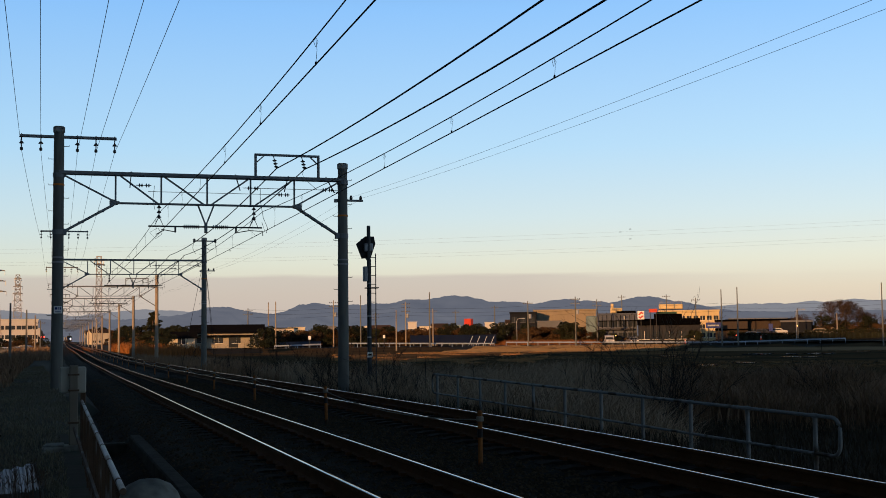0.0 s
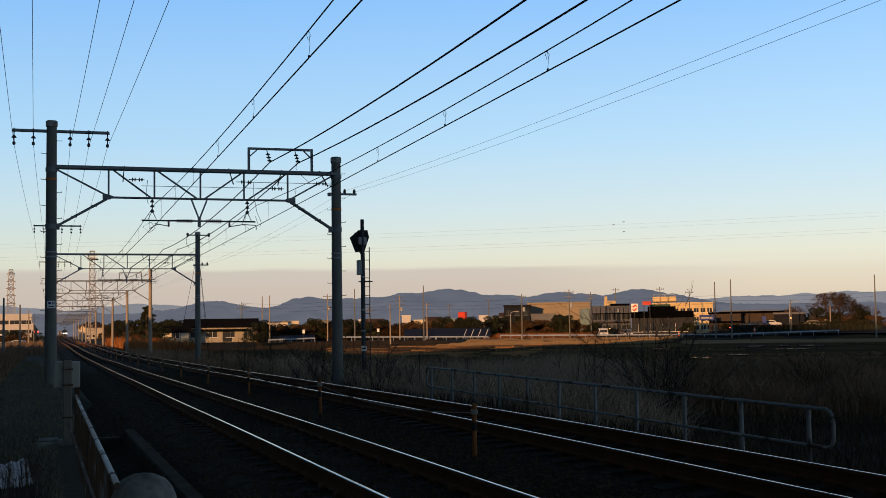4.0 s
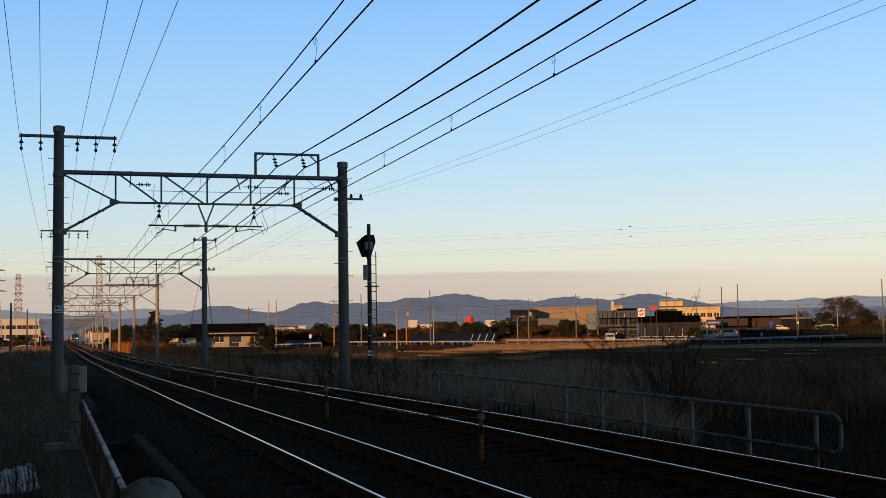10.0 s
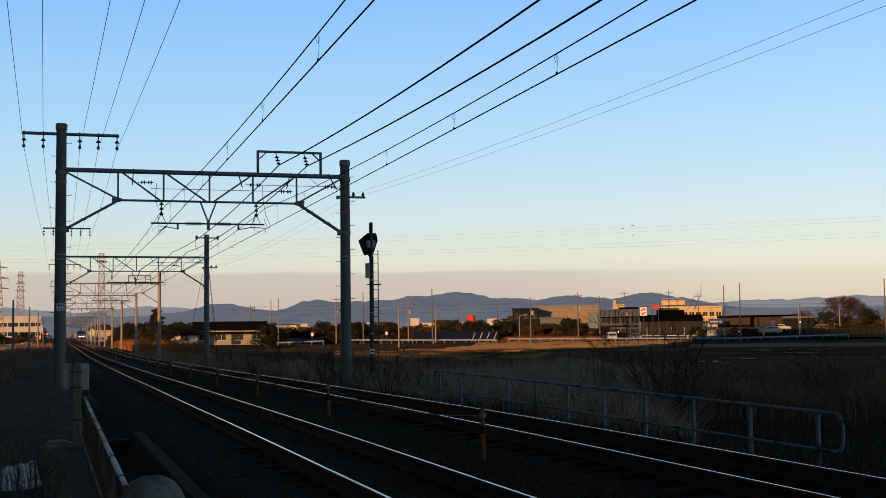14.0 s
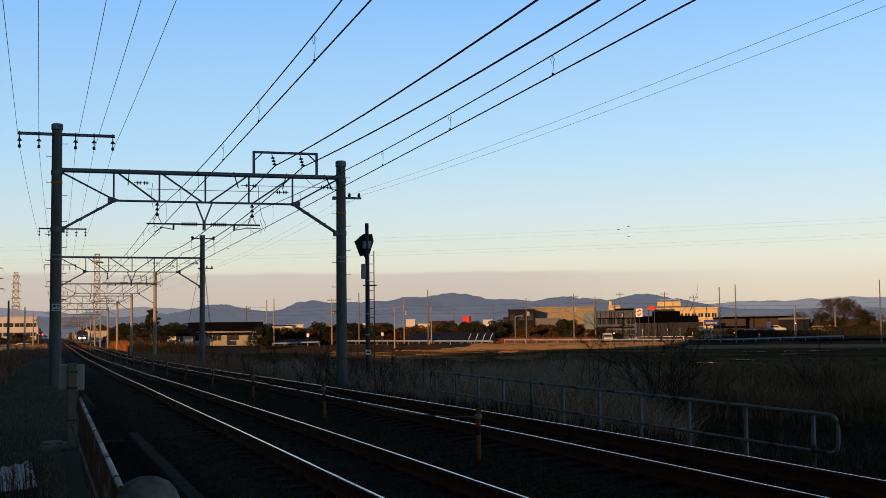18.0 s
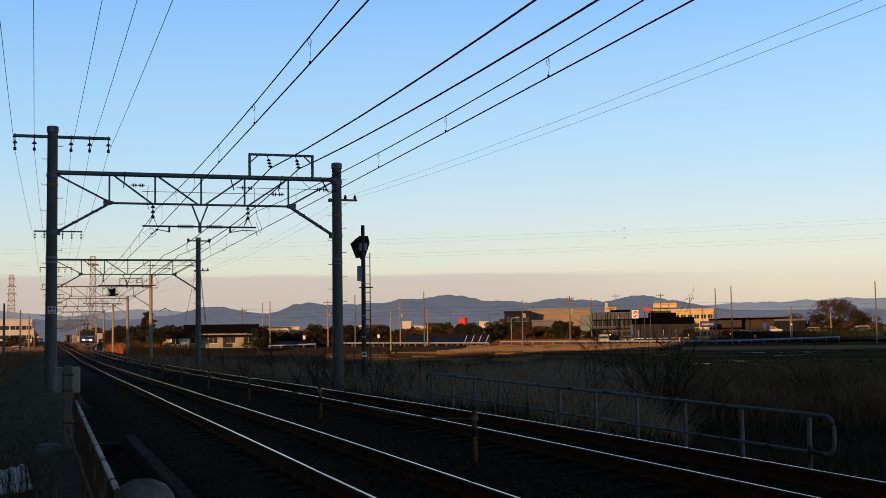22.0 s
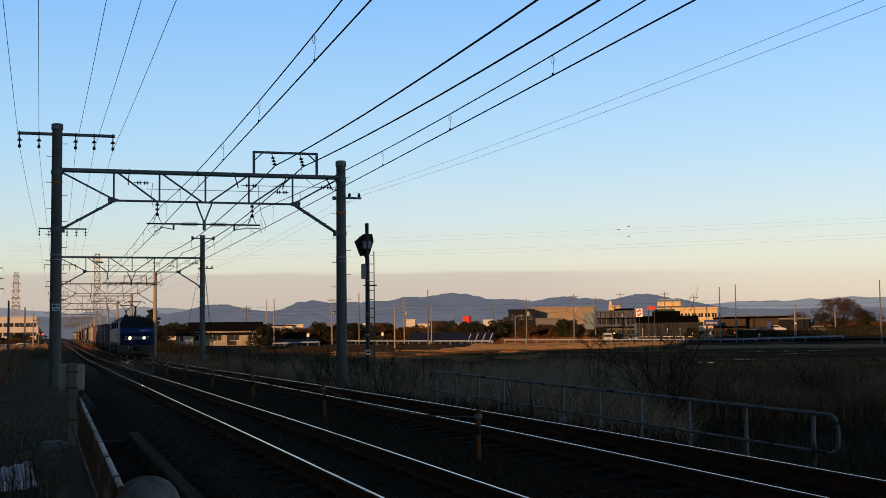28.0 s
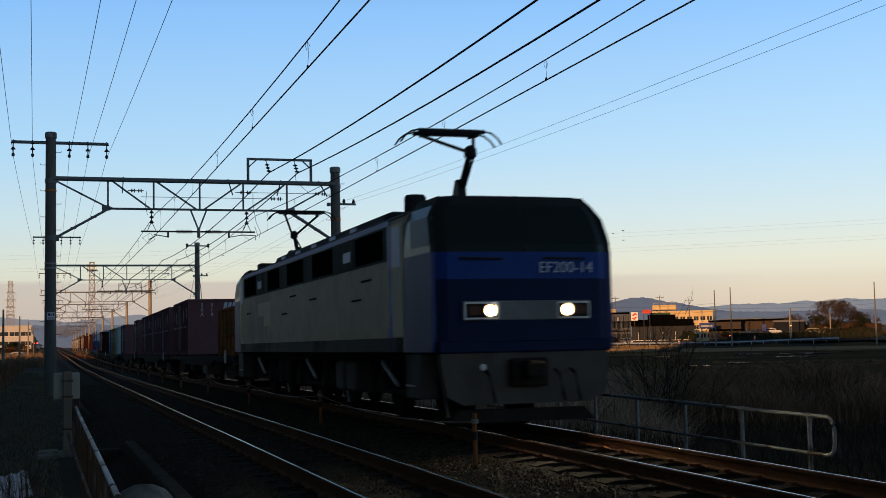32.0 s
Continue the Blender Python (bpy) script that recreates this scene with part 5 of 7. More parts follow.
part("platform", Shape().box(-1.6, 1.6, -1.6, 1.6, 27.4, 27.65).box(-1.6, 1.6, -1.6, -1.5, 28.5, 28.6).box(-0.9, 0.9, -0.9, 0.9, 30.0, 30.2), PYLON, tw)
for x in (-1.5, -0.5, 0.5, 1.5):
    part("antenna", Shape().box(x - 0.12, x + 0.12, -1.7, -1.5, 27.7, 29.4), WHITE, tw)


# ---------------------------------------------------------------- solar panels by the road
def make_solar():
    pm = mat("solar_glass", (0.012, 0.018, 0.04), 0.3, vary=0.2, bump=0)
    for i, b in enumerate([16.36 + 0.33 * k for k in range(12)] + [10.3 + 0.33 * k for k in range(6)]):
        t = thing("solar_panel_row", "dark blue solar panels on slanted frames", "solar panels", m=facing(b, 251, -0.3), group="solar panels")
        k = 1.0 if i < 12 else 0.55
        part("panel", Shape().prism([(0, 0.5 * k), (2.4, 2.2 * k), (2.42, 2.15 * k), (0.02, 0.45 * k)], -0.72, 0.72, plane="yz"), pm, t)
        part("leg", Shape().tube([(0, 0.2, -0.1), (0, 0.2, 0.6 * k)], 0.05, 6).tube([(0, 2.2, -0.1), (0, 2.2, 2.0 * k)], 0.05, 6), GREY, t)
        if i in (8, 9, 10, 11):
            part("stay", Shape().tube([(-0.6, -0.4, -0.2), (0.3, 1.0, 1.9)], 0.05, 6), WHITE, t)


make_solar()

# ---------------------------------------------------------------- clipped hedges before the car park
def clipped_hedge(b0, b1, d, z, h, seed):
    rnd = random.Random(seed)
    t = thing("clipped_hedge", "low dark clipped hedge along the car park", "hedge", group="clipped hedges")
    n = 14
    s = Shape()
    for i in range(n):
        p = far(b0 + (b1 - b0) * (i + 0.5) / n, d, z)
        w = (b1 - b0) * d * 0.0175 / n
        s.box(p.x - w * 0.62, p.x + w * 0.62, p.y - 0.45, p.y + 0.45, z - 0.6, z + h * rnd.uniform(0.5, 0.62), c=0.12)
    part("core", s, HEDGE, t)
    lv = Shape()
    for i in range(int(900 * (b1 - b0))):
        p = far(rnd.uniform(b0, b1), d + rnd.uniform(-0.6, 0.6), z + h * rnd.uniform(0.0, 1.0) ** 0.7)
        a = Vector((rnd.uniform(-1, 1), rnd.uniform(-1, 1), rnd.uniform(-1, 1))).normalized() * 0.13
        c = a.cross(Vector((rnd.uniform(-1, 1), rnd.uniform(-1, 1), rnd.uniform(-1, 1)))).normalized() * 0.09
        lv.add([p - a, p + c, p + a, p - c], [(0, 1, 2, 3)])
    tagged(part("leaves", lv, HEDGE, t, fix=False), kind="stuff")


HEDGE = mat("dark_hedge_leaf", (0.018, 0.02, 0.011), 0.8, grain=3, vary=0.5, bump=0, island=0.4)
clipped_hedge(31.0, 34.6, 252, 0.65, 0.95, 71)
clipped_hedge(33.9, 37.4, 249, 0.6, 1.5, 72)

# ---------------------------------------------------------------- road cones and warning lamps
CONE = mat("orange_cone", (0.75, 0.10, 0.03), 0.5, vary=0.1, bump=0)
for b, d in ((32.02, 247), (28.7, 246)):
    q = far(b, d, 0)
    c = thing("traffic_cone", "bright orange traffic cone beside the road", "traffic cone", m=facing(b, d, ground_z(q.x, q.y) + 0.05))
    part("cone", Shape().lathe([(0.2, 0.04), (0.16, 0.3), (0.05, 0.85), (0.03, 0.87)], 14), CONE, c)
    part("base", Shape().box(-0.25, 0.25, -0.25, 0.25, 0.0, 0.04), BLACK, c)
    part("sleeve", Shape().lathe([(0.145, 0.4), (0.15, 0.41), (0.105, 0.6), (0.1, 0.6)], 14), WHITE, c)
RED_GLOW = mat("red_roadside_lamp", (1.0, 0.08, 0.04), 0.4, vary=0, bump=0, glow=3.0)
AMBER_GLOW = mat("amber_roadside_lamp", (1.0, 0.5, 0.15), 0.4, vary=0, bump=0, glow=3.0)
for b, d, z, m in ((30.95, 240, 0.55, RED_GLOW), (33.6, 244, 1.95, AMBER_GLOW), (25.6, 246, 0.7, AMBER_GLOW)):
    q = far(b, d, 0)
    g = ground_z(q.x, q.y)
    c = thing("warning_lamp", "small lit warning lamp on a thin post", "lamp", m=facing(b, d, g))
    part("post", Shape().tube([(0, 0, -0.1), (0, 0, z + 0.9)], 0.03, 6), BLACK, c)
    part("lens", Shape().lathe([(0.04, 0), (0.11, 0.04), (0.11, 0.16), (0.05, 0.2)], 12, at=(0, 0, z + 0.9)), m, c)

# ---------------------------------------------------------------- cars
TYRE = mat("tyre_rubber", (0.02, 0.02, 0.02), 0.9, vary=0.2)


def make_car(b, d, z, paint, label, turn=90.0, van=False):
    t = thing("car", label, "car", m=facing(b, d, z, turn), group="parked cars")
    top = 1.75 if van else 1.45
    pr = [(-2.1, 0.3), (-2.15, 0.75), (-1.95, 0.95), (-1.25, 1.02), (-0.65, top - 0.05), (-0.3, top), (1.2, top), (1.75, 1.05 if not van else top - 0.1), (2.1, 0.95), (2.12, 0.4), (2.0, 0.3)]
    part("body", Shape().prism(pr, -0.82, 0.82, plane="yz"), paint, t)
    for sx in (-1, 1):
        part("side_window", Shape().prism([(-1.0, 1.03), (-0.55, top - 0.12), (1.1, top - 0.12), (1.45, 1.05)], *sorted((sx * 0.82, sx * 0.835)), plane="yz"), GLASS, t)
        for y in (-1.3, 1.3):
            wh = part("wheel", Shape().lathe([(0.1, -0.1), (0.28, -0.1), (0.31, -0.05), (0.31, 0.05), (0.28, 0.1), (0.1, 0.1)], 16, axis="x", at=(sx * 0.75, y, 0.31)), TYRE, t)
            part("rim", Shape().lathe([(0.05, 0.0), (0.2, 0.0), (0.2, 0.02), (0.05, 0.03)], 12, axis="x", at=(sx * 0.86, y, 0.31)), GREY, wh)
    part("windscreen", Shape().bar((0, -1.28, 1.02), (0, -0.62, top - 0.07), 1.4, 0.02), GLASS, t)
    for sx in (-0.6, 0.6):
        part("headlamp", Shape().box(sx - 0.16, sx + 0.16, -2.16, -2.1, 0.62, 0.78), WHITE, t)
        part("tail_lamp", Shape().box(sx - 0.14, sx + 0.14, 2.1, 2.14, 0.65, 0.85), RED_PANEL, t)
    return t


CAR_WHITE = mat("white_car_paint", (0.42, 0.43, 0.45), 0.3, vary=0.05, bump=0)
CAR_SILVER = mat("silver_car_paint", (0.22, 0.23, 0.25), 0.3, 0.4, vary=0.05, bump=0)
CAR_DARK = mat("dark_car_paint", (0.05, 0.05, 0.06), 0.3, vary=0.05, bump=0)
for b, d, z, p, l, tn, v in ((25.3, 243, -0.3, CAR_WHITE, "white van parked by the guard rail", 5, True), (26.35, 243, -0.3, CAR_SILVER, "silver car parked by the guard rail", 12, False), (31.75, 255, 0.45, CAR_SILVER, "silver hatchback in a car park", 65, False),
                            (32.75, 258, 1.1, CAR_WHITE, "white hatchback in a car park", 80, False), (32.2, 257, 0.9, CAR_DARK, "dark car in a car park", 60, False), (34.6, 257, 0.9, CAR_DARK, "dark car behind the hedge", 85, False)):
    make_car(b, d, z, p, l, tn, v)

for b, d, p in ((-1.75, 262, CAR_DARK), (-1.45, 268, CAR_SILVER), (-1.2, 260, CAR_DARK), (-0.95, 272, CAR_DARK), (-0.75, 264, CAR_SILVER)):
    q = far(b, d, 0)
    make_car(b, d, ground_z(q.x, q.y), p, "small parked car beside the railway", 60)
MOVING = []
for t0, b0, p, l in ((9.0, 32.4, CAR_WHITE, "white van driving along the road"), (9.0, 36.6, CAR_WHITE, "white car driving along the road"), (13.0, 34.2, CAR_SILVER, "silver car driving along the road"), (24.0, 32.75, CAR_WHITE, "white car driving along the road")):
    c = make_car(30, 250, 0, p, l, 90, l.startswith("white van"))
    c["group"] = "moving cars"
    MOVING.append((c, t0, b0, 28.4 - 0.6 * len(MOVING) - 0.5 * (len(MOVING) > 0)))


def road_pose(t, t0, b0, stop):
    """A car's place: along the lane, then between two shops into the yard behind them."""
    foot, way = far(24, 246, 0), Vector((-math.cos(radians(24)), math.sin(radians(24)), 0))
    turn_off = 246 * math.tan(radians(29.75 - 24))
    corner = foot - way * turn_off
    course = [foot - way * (turn_off + 400), corner, far(29.75, 276, 0), far(stop, 276, 0)]
    s = 400 + turn_off - 246 * math.tan(radians(b0 - 24)) + 8.3 * (t - t0)

    def at(q):
        for p, r in zip(course, course[1:]):
            k = (r - p).length
            if q <= k or r is course[-1]:
                return p.lerp(r, min(q / k, 1.0))
            q -= k
    total = sum((r - p).length for p, r in zip(course, course[1:]))
    s = min(s, total - 3.0)
    p, d = at(s), at(s + 2.5) - at(s - 2.5)
    return Matrix.Translation((p.x, p.y, ground_z(p.x, p.y) + 0.09)) @ pose(0, 0, 0, 0, 0, math.degrees(math.atan2(d.y, d.x)) + 90)


def make_line_signal():
    t = thing("line_signal", "round black signal disc on a thin post", "railway signal", m=pose(1.5, 150, -0.3))
    part("post", Shape().tube([(0, 0, -0.3), (0, 0, 3.5)], 0.07, 8), SIGNAL_POLE, t)
    part("disc", Shape().lathe([(0.2, 0), (0.34, 0.02), (0.34, 0.08), (0.2, 0.1)], 20, at=(0, 0, 3.4), axis="y"), BLACK, t)
    c = thing("crossing_signal", "level crossing signal with red lamps lit", "crossing signal", m=pose(-0.6, 300, -0.3))
    part("post", Shape().tube([(0, 0, -0.3), (0, 0, 4.0)], 0.08, 8), BLACK, c)
    part("bar", Shape().box(-0.6, 0.6, -0.05, 0.05, 2.8, 2.9), BLACK, c)
    for x in (-0.4, 0.4):
        part("lamp", Shape().lathe([(0.17, -0.12), (0.15, -0.14), (0.05, -0.16)], 14, at=(x, 0, 2.85), axis="y"), mat("red_lamp_glow", (1.0, 0.05, 0.03), 0.4, vary=0, bump=0, glow=5.0) if x < 0 else bpy.data.materials["red_lamp_glow"], c)


make_line_signal()

# ---------------------------------------------------------------- plants
LEAF_DARK = mat("dark_evergreen_leaf", (0.022, 0.026, 0.012), 0.7, grain=3, vary=0.5, bump=0, island=0.5)
LEAF_BROWN = mat("brown_winter_leaf", (0.075, 0.042, 0.018), 0.8, grain=3, vary=0.5, bump=0, island=0.5)
TWIG = mat("bare_brown_twig", (0.05, 0.034, 0.024), 0.9, grain=6, vary=0.4, bump=0)
TWIG_DARK = mat("dark_bare_twig", (0.022, 0.018, 0.016), 0.9, grain=6, vary=0.4, bump=0)
BARK = mat("dark_bark", (0.06, 0.042, 0.03), 0.95, grain=8, vary=0.5, bump=0.6)
STRAW = mat("dry_pampas_straw", (0.315, 0.235, 0.16), 0.9, grain=2, vary=0.4, bump=0, island=0.5)
STRAW_RED = mat("russet_dry_grass", (0.23, 0.09, 0.026), 0.9, grain=2, vary=0.4, bump=0, island=0.5)
VERGE = mat("grey_green_winter_turf", (0.125, 0.112, 0.074), 0.95, grain=2, vary=0.5, bump=0, island=0.6)
BRUSH = mat("dead_russet_stalk", (0.185, 0.118, 0.072), 0.95, grain=2, vary=0.5, bump=0, island=0.5)
GRASS_DARK = mat("dark_winter_grass", (0.045, 0.035, 0.023), 0.95, grain=2, vary=0.5, bump=0, island=0.5)


def leaf_cloud(s, rnd, blobs, n, size):
    """Small tilted leaves filling uneven clumps (centre, radii)."""
    for i in range(n):
        c, r = rnd.choice(blobs)
        while True:
            u = Vector((rnd.uniform(-1, 1), rnd.uniform(-1, 1), rnd.uniform(-1, 1)))
            if u.length < 1:
                break
        u = u.normalized() * (u.length ** 0.45)
        p = Vector((c[0] + u.x * r[0], c[1] + u.y * r[1], c[2] + u.z * r[2]))
        a = Vector((rnd.uniform(-1, 1), rnd.uniform(-1, 1), rnd.uniform(-0.6, 0.6))).normalized() * size * rnd.uniform(0.6, 1.4)
        b = a.cross(Vector((rnd.uniform(-1, 1), rnd.uniform(-1, 1), rnd.uniform(-1, 1)))).normalized() * size * rnd.uniform(0.35, 0.8)
        s.add([p - a, p + b, p + a, p - b], [(0, 1, 2, 3)])


def limb(s, rnd, p, d, length, r, depth, droop=0.0, n=5, wild=0.5, kids=(2, 4)):
    """A tapering branch that forks."""
    pts, q, v = [p], Vector(p), Vector(d).normalized()
    for i in range(3):
        v = (v + Vector((rnd.uniform(-1, 1), rnd.uniform(-1, 1), rnd.uniform(-1, 1) - droop)) * wild * 0.35).normalized()
        q = q + v * length / 3
        pts.append(q)
    s.tube(pts, r, n, cap=False, r1=r * 0.5)
    if depth > 0:
        for k in range(rnd.randint(*kids)):
            t = rnd.choice((1, 2, 3))
            w = (v + Vector((rnd.uniform(-1, 1), rnd.uniform(-1, 1), rnd.uniform(-0.4, 0.9))) * wild).normalized()
            limb(s, rnd, pts[t], w, length * rnd.uniform(0.55, 0.8), r * 0.52, depth - 1, droop, max(3, n - 1), wild, kids)


def make_tree(seed, h, spread, leaf, n, size, label, name="tree", trunk=0.25):
    rnd = random.Random(seed)
    t = thing(name, label, "tree", group=name + "s")
    s = Shape().tube([(0, 0, -0.3), (0.1, 0, h * 0.3), (0.0, 0.1, h * 0.6), (0.15, 0.1, h * 0.85)], trunk, 8, r1=trunk * 0.3)
    for k in range(7):
        z = h * rnd.uniform(0.3, 0.7)
        a = rnd.uniform(0, 6.28)
        limb(s, rnd, (0.05, 0.05, z), (math.cos(a), math.sin(a), 0.7), spread * 0.4, trunk * 0.3, 0)
    part("trunk", s, BARK, t, fix=False)
    blobs = []
    for k in range(16):
        a = rnd.uniform(0, 6.28)
        e = spread * rnd.uniform(0.1, 0.8)
        z = h * rnd.uniform(0.14, 0.88)
        f = 1.15 - 0.6 * z / h
        blobs.append(((e * f * math.cos(a), e * f * math.sin(a), z), (spread * rnd.uniform(0.3, 0.5) * f, spread * rnd.uniform(0.3, 0.5) * f, h * rnd.uniform(0.1, 0.17))))
    c = Shape()
    leaf_cloud(c, rnd, blobs, n, size)
    part("crown", c, leaf, t, fix=False)
    return t


def make_pine(seed, h, label):
    """A wind-shaped pine: bare trunk and flat needle pads."""
    rnd = random.Random(seed)
    t = thing("pine_tree", label, "tree")
    s = Shape().tube([(0, 0, -0.3), (0.3, 0, h * 0.35), (0.1, 0, h * 0.7), (0.5, 0, h)], 0.22, 8, r1=0.06)
    c = Shape()
    blobs = []
    for k in range(34):
        z = h * (0.2 + 0.76 * k / 33)
        a = rnd.uniform(0, 6.28)
        L = (1.02 - 0.92 * z / h) * h * 0.56 * rnd.uniform(0.55, 1.1)
        e = Vector((0.2 + L * math.cos(a), L * math.sin(a), z + 0.2))
        s.tube([(0.2, 0, z), e], 0.06, 5, r1=0.02)
        blobs.append((tuple(e * 0.8 + Vector((0.2, 0, z)) * 0.2), (0.25 + L * 0.34, 0.25 + L * 0.34, 0.2)))
    part("trunk", s, BARK, t, fix=False)
    leaf_cloud(c, rnd, blobs, 7500, 0.12)
    part("crown", c, LEAF_DARK, t, fix=False)
    return t


pine = make_pine(5, 6.6, "dark wind-shaped pine beside the railway")
pine.matrix_basis = Matrix.Translation(far(4.55, 205, -0.6))
bush_a = make_tree(7, 4.0, 2.8, LEAF_DARK, 1500, 0.17, "dark evergreen tree beside the house")
bush_a.matrix_basis = Matrix.Translation(far(5.85, 262, -0.6))
hedge = [make_tree(21, 4.6, 3.2, LEAF_DARK, 3400, 0.15, "dense dark evergreen tree behind the fields"), make_tree(22, 3.6, 3.4, LEAF_BROWN, 3400, 0.15, "brown winter tree in the hedge behind the fields"),
         make_tree(23, 3.0, 2.6, LEAF_DARK, 3400, 0.13, "low dark shrub behind the fields"), make_tree(24, 2.4, 2.8, LEAF_BROWN, 3400, 0.12, "low russet shrub behind the fields")]
rnd = random.Random(31)
spots = []
for i in range(84):
    b = 9.4 + 15.4 * (i + rnd.uniform(-0.4, 0.4)) / 84
    spots.append((b, rnd.uniform(262, 282), rnd.choice((0, 1, 1, 3, 0, 1)), rnd.uniform(0.85, 1.12)))
for b, k in ((33.2, 3), (33.9, 1), (34.3, 3), (34.8, 1), (35.9, 1), (36.3, 1), (36.5, 0), (36.7, 0), (36.9, 1), (37.3, 1), (35.2, 0), (34.6, 0), (35.6, 0), (31.2, 2), (31.6, 3), (32.6, 2), (33.0, 2), (25.0, 0), (24.7, 2), (29.1, 2), (30.5, 0), (30.8, 2), (26.9, 2), (26.2, 3), (25.6, 2)):
    spots.append((b, rnd.uniform(258, 263), k, rnd.uniform(0.6, 0.95)))
for b, d, k, sc in ((5.2, 238, 0, 0.8), (5.6, 248, 0, 1.0), (6.0, 256, 0, 1.1), (6.6, 258, 0, 1.0), (4.9, 228, 1, 0.7), (9.5, 240, 0, 0.9), (9.85, 243, 0, 0.8), (3.9, 215, 1, 0.75), (4.3, 225, 1, 0.8), (3.6, 240, 3, 1.0), (3.2, 260, 1, 0.9), (5.0, 260, 0, 1.0)):
    spots.append((b, d, k, sc))
for b in (-2.2, -1.9, -1.5, -1.1, -0.7, -0.4, 0.1):
    spots.append((b, rnd.uniform(340, 380), rnd.choice((0, 1)), rnd.uniform(0.8, 1.1)))
for x, y, k in ((-14, 300, 1), (-13, 335, 3), (-15, 380, 1), (-12, 430, 0), (-14, 490, 1), (15, 330, 1), (16, 380, 3), (15, 430, 1), (17, 480, 0), (16, 540, 1), (-13, 550, 1)):
    x = x + bend(y) + 5.2
    spots.append((math.degrees(math.atan2(x, y)), math.hypot(x, y), k, rnd.uniform(0.75, 1.0)))
for i in range(16):
    spots.append((rnd.uniform(9.0, 10.0) if i < 3 else rnd.uniform(-2.0, 4.2), rnd.uniform(250, 258) if i < 3 else rnd.uniform(300, 400), rnd.choice((0, 1, 3)), rnd.uniform(0.7, 1.1)))
for i in range(46):
    spots.append((-2.7 + 8.4 * (i + rnd.uniform(-0.4, 0.4)) / 46, rnd.uniform(640, 760), rnd.choice((0, 1, 0)), rnd.uniform(1.7, 2.3)))
spots = spots[:4] + [q for q in spots[4:] if abs(far(q[0], q[1]).x - bend(q[1]) - 5.2) > 10.5 + 1.5 * q[3]]
for j, (b, d, k, sc) in enumerate(spots):
    foot = far(b, d, 0)
    foot.z = ground_z(foot.x, foot.y) - 0.1
    m = Matrix.Translation(foot) @ pose(0, 0, 0, 0, 0, rnd.uniform(0, 360)) @ Matrix.Scale(sc, 4)
    if j < 4:
        hedge[j].matrix_basis = Matrix.Translation(foot) @ pose(0, 0, 0, 0, 0, 40 * j)
    else:
        o = copy_thing(hedge[k], m)
        o.scale = (sc, sc, sc)


def make_bare_tree(b, d, h, w, seed, label, stems=7, mat_=TWIG, depth=4, r=0.12, kids=(2, 3), z=-0.6, tree=True, wild=0.75):
    rnd = random.Random(seed)
    t = thing("bare_tree" if tree else "bare_shrub", label, "tree" if tree else "shrub", m=Matrix.Translation(far(b, d, z)))
    trunk, twigs = Shape(), Shape()
    base = (0, 0, h * 0.22) if tree else (0, 0, 0)
    if tree:
        trunk.tube([(0, 0, -0.3), (0.05, 0, h * 0.12), base], r * 2.2, 8, r1=r * 1.3)
    else:
        trunk.tube([(0, 0, -0.3), (0, 0, 0.12)], r * 2.5, 8, r1=r * 1.5)
    for k in range(stems):
        a = 6.283 * k / stems + rnd.uniform(-0.3, 0.3)
        o = w / h * rnd.uniform(0.25, 1.1)
        limb(twigs, rnd, Vector(base) + Vector((math.cos(a) * r, math.sin(a) * r, 0)), (math.cos(a) * o, math.sin(a) * o, 1), h * rnd.uniform(0.34, 0.46), r, depth, 0.0, 5, wild, kids)
    part("trunk", trunk, BARK, t)
    part("branch_work", twigs, mat_, t, fix=False)
    return t

def shoot(s, rnd, p, v, length, r, depth, bend_up):
    """A long thin branch with side shoots, straightening upwards."""
    n = 6
    pts, q, v = [Vector(p)], Vector(p), Vector(v).normalized()
    for i in range(n):
        v = (v + Vector((rnd.uniform(-1, 1), rnd.uniform(-1, 1), rnd.uniform(-0.6, 0.6) + bend_up)) * 0.2).normalized()
        q = q + v * length / n
        pts.append(q)
    s.tube(pts, r, 4 if depth else 3, cap=False, r1=r * 0.25)
    if depth:
        for k in range(int(3 + length * 2.6) if depth > 1 else 3):
            i = rnd.randint(1, n)
            w = (pts[i] - pts[i - 1]).normalized()
            side = w.cross(Vector((rnd.uniform(-1, 1), rnd.uniform(-1, 1), rnd.uniform(-1, 1)))).normalized()
            shoot(s, rnd, pts[i - 1].lerp(pts[i], rnd.random()), w + side * rnd.uniform(0.35, 0.8), length * rnd.uniform(0.22, 0.5) * (1.15 - 0.6 * i / n), r * 0.58, depth - 1, bend_up)


def make_fan_shrub(b, d, z, h, w, seed, stems, r, label, lean=0.0):
    """Many thin stems fanning out of one stool."""
    rnd = random.Random(seed)
    t = thing("bare_shrub", label, "shrub", m=Matrix.Translation(far(b, d, z)))
    s = Shape()
    for k in range(stems):
        a = rnd.uniform(0, 6.283)
        o = w / h * rnd.uniform(0.05, 0.62)
        base = (rnd.uniform(-0.16, 0.16) * w * 0.5, rnd.uniform(-0.16, 0.16) * w * 0.5, -0.05)
        shoot(s, rnd, base, (math.cos(a) * o + lean, math.sin(a) * o, 1), h * rnd.uniform(0.6, 1.08), r * rnd.uniform(0.7, 1.1), 2, 0.12)
    part("stool", Shape().lathe([(w * 0.13, -0.3), (w * 0.11, 0.0), (w * 0.06, 0.06)], 12), BARK, t)
    part("branch_work", s, TWIG_DARK, t, fix=False)
    return t


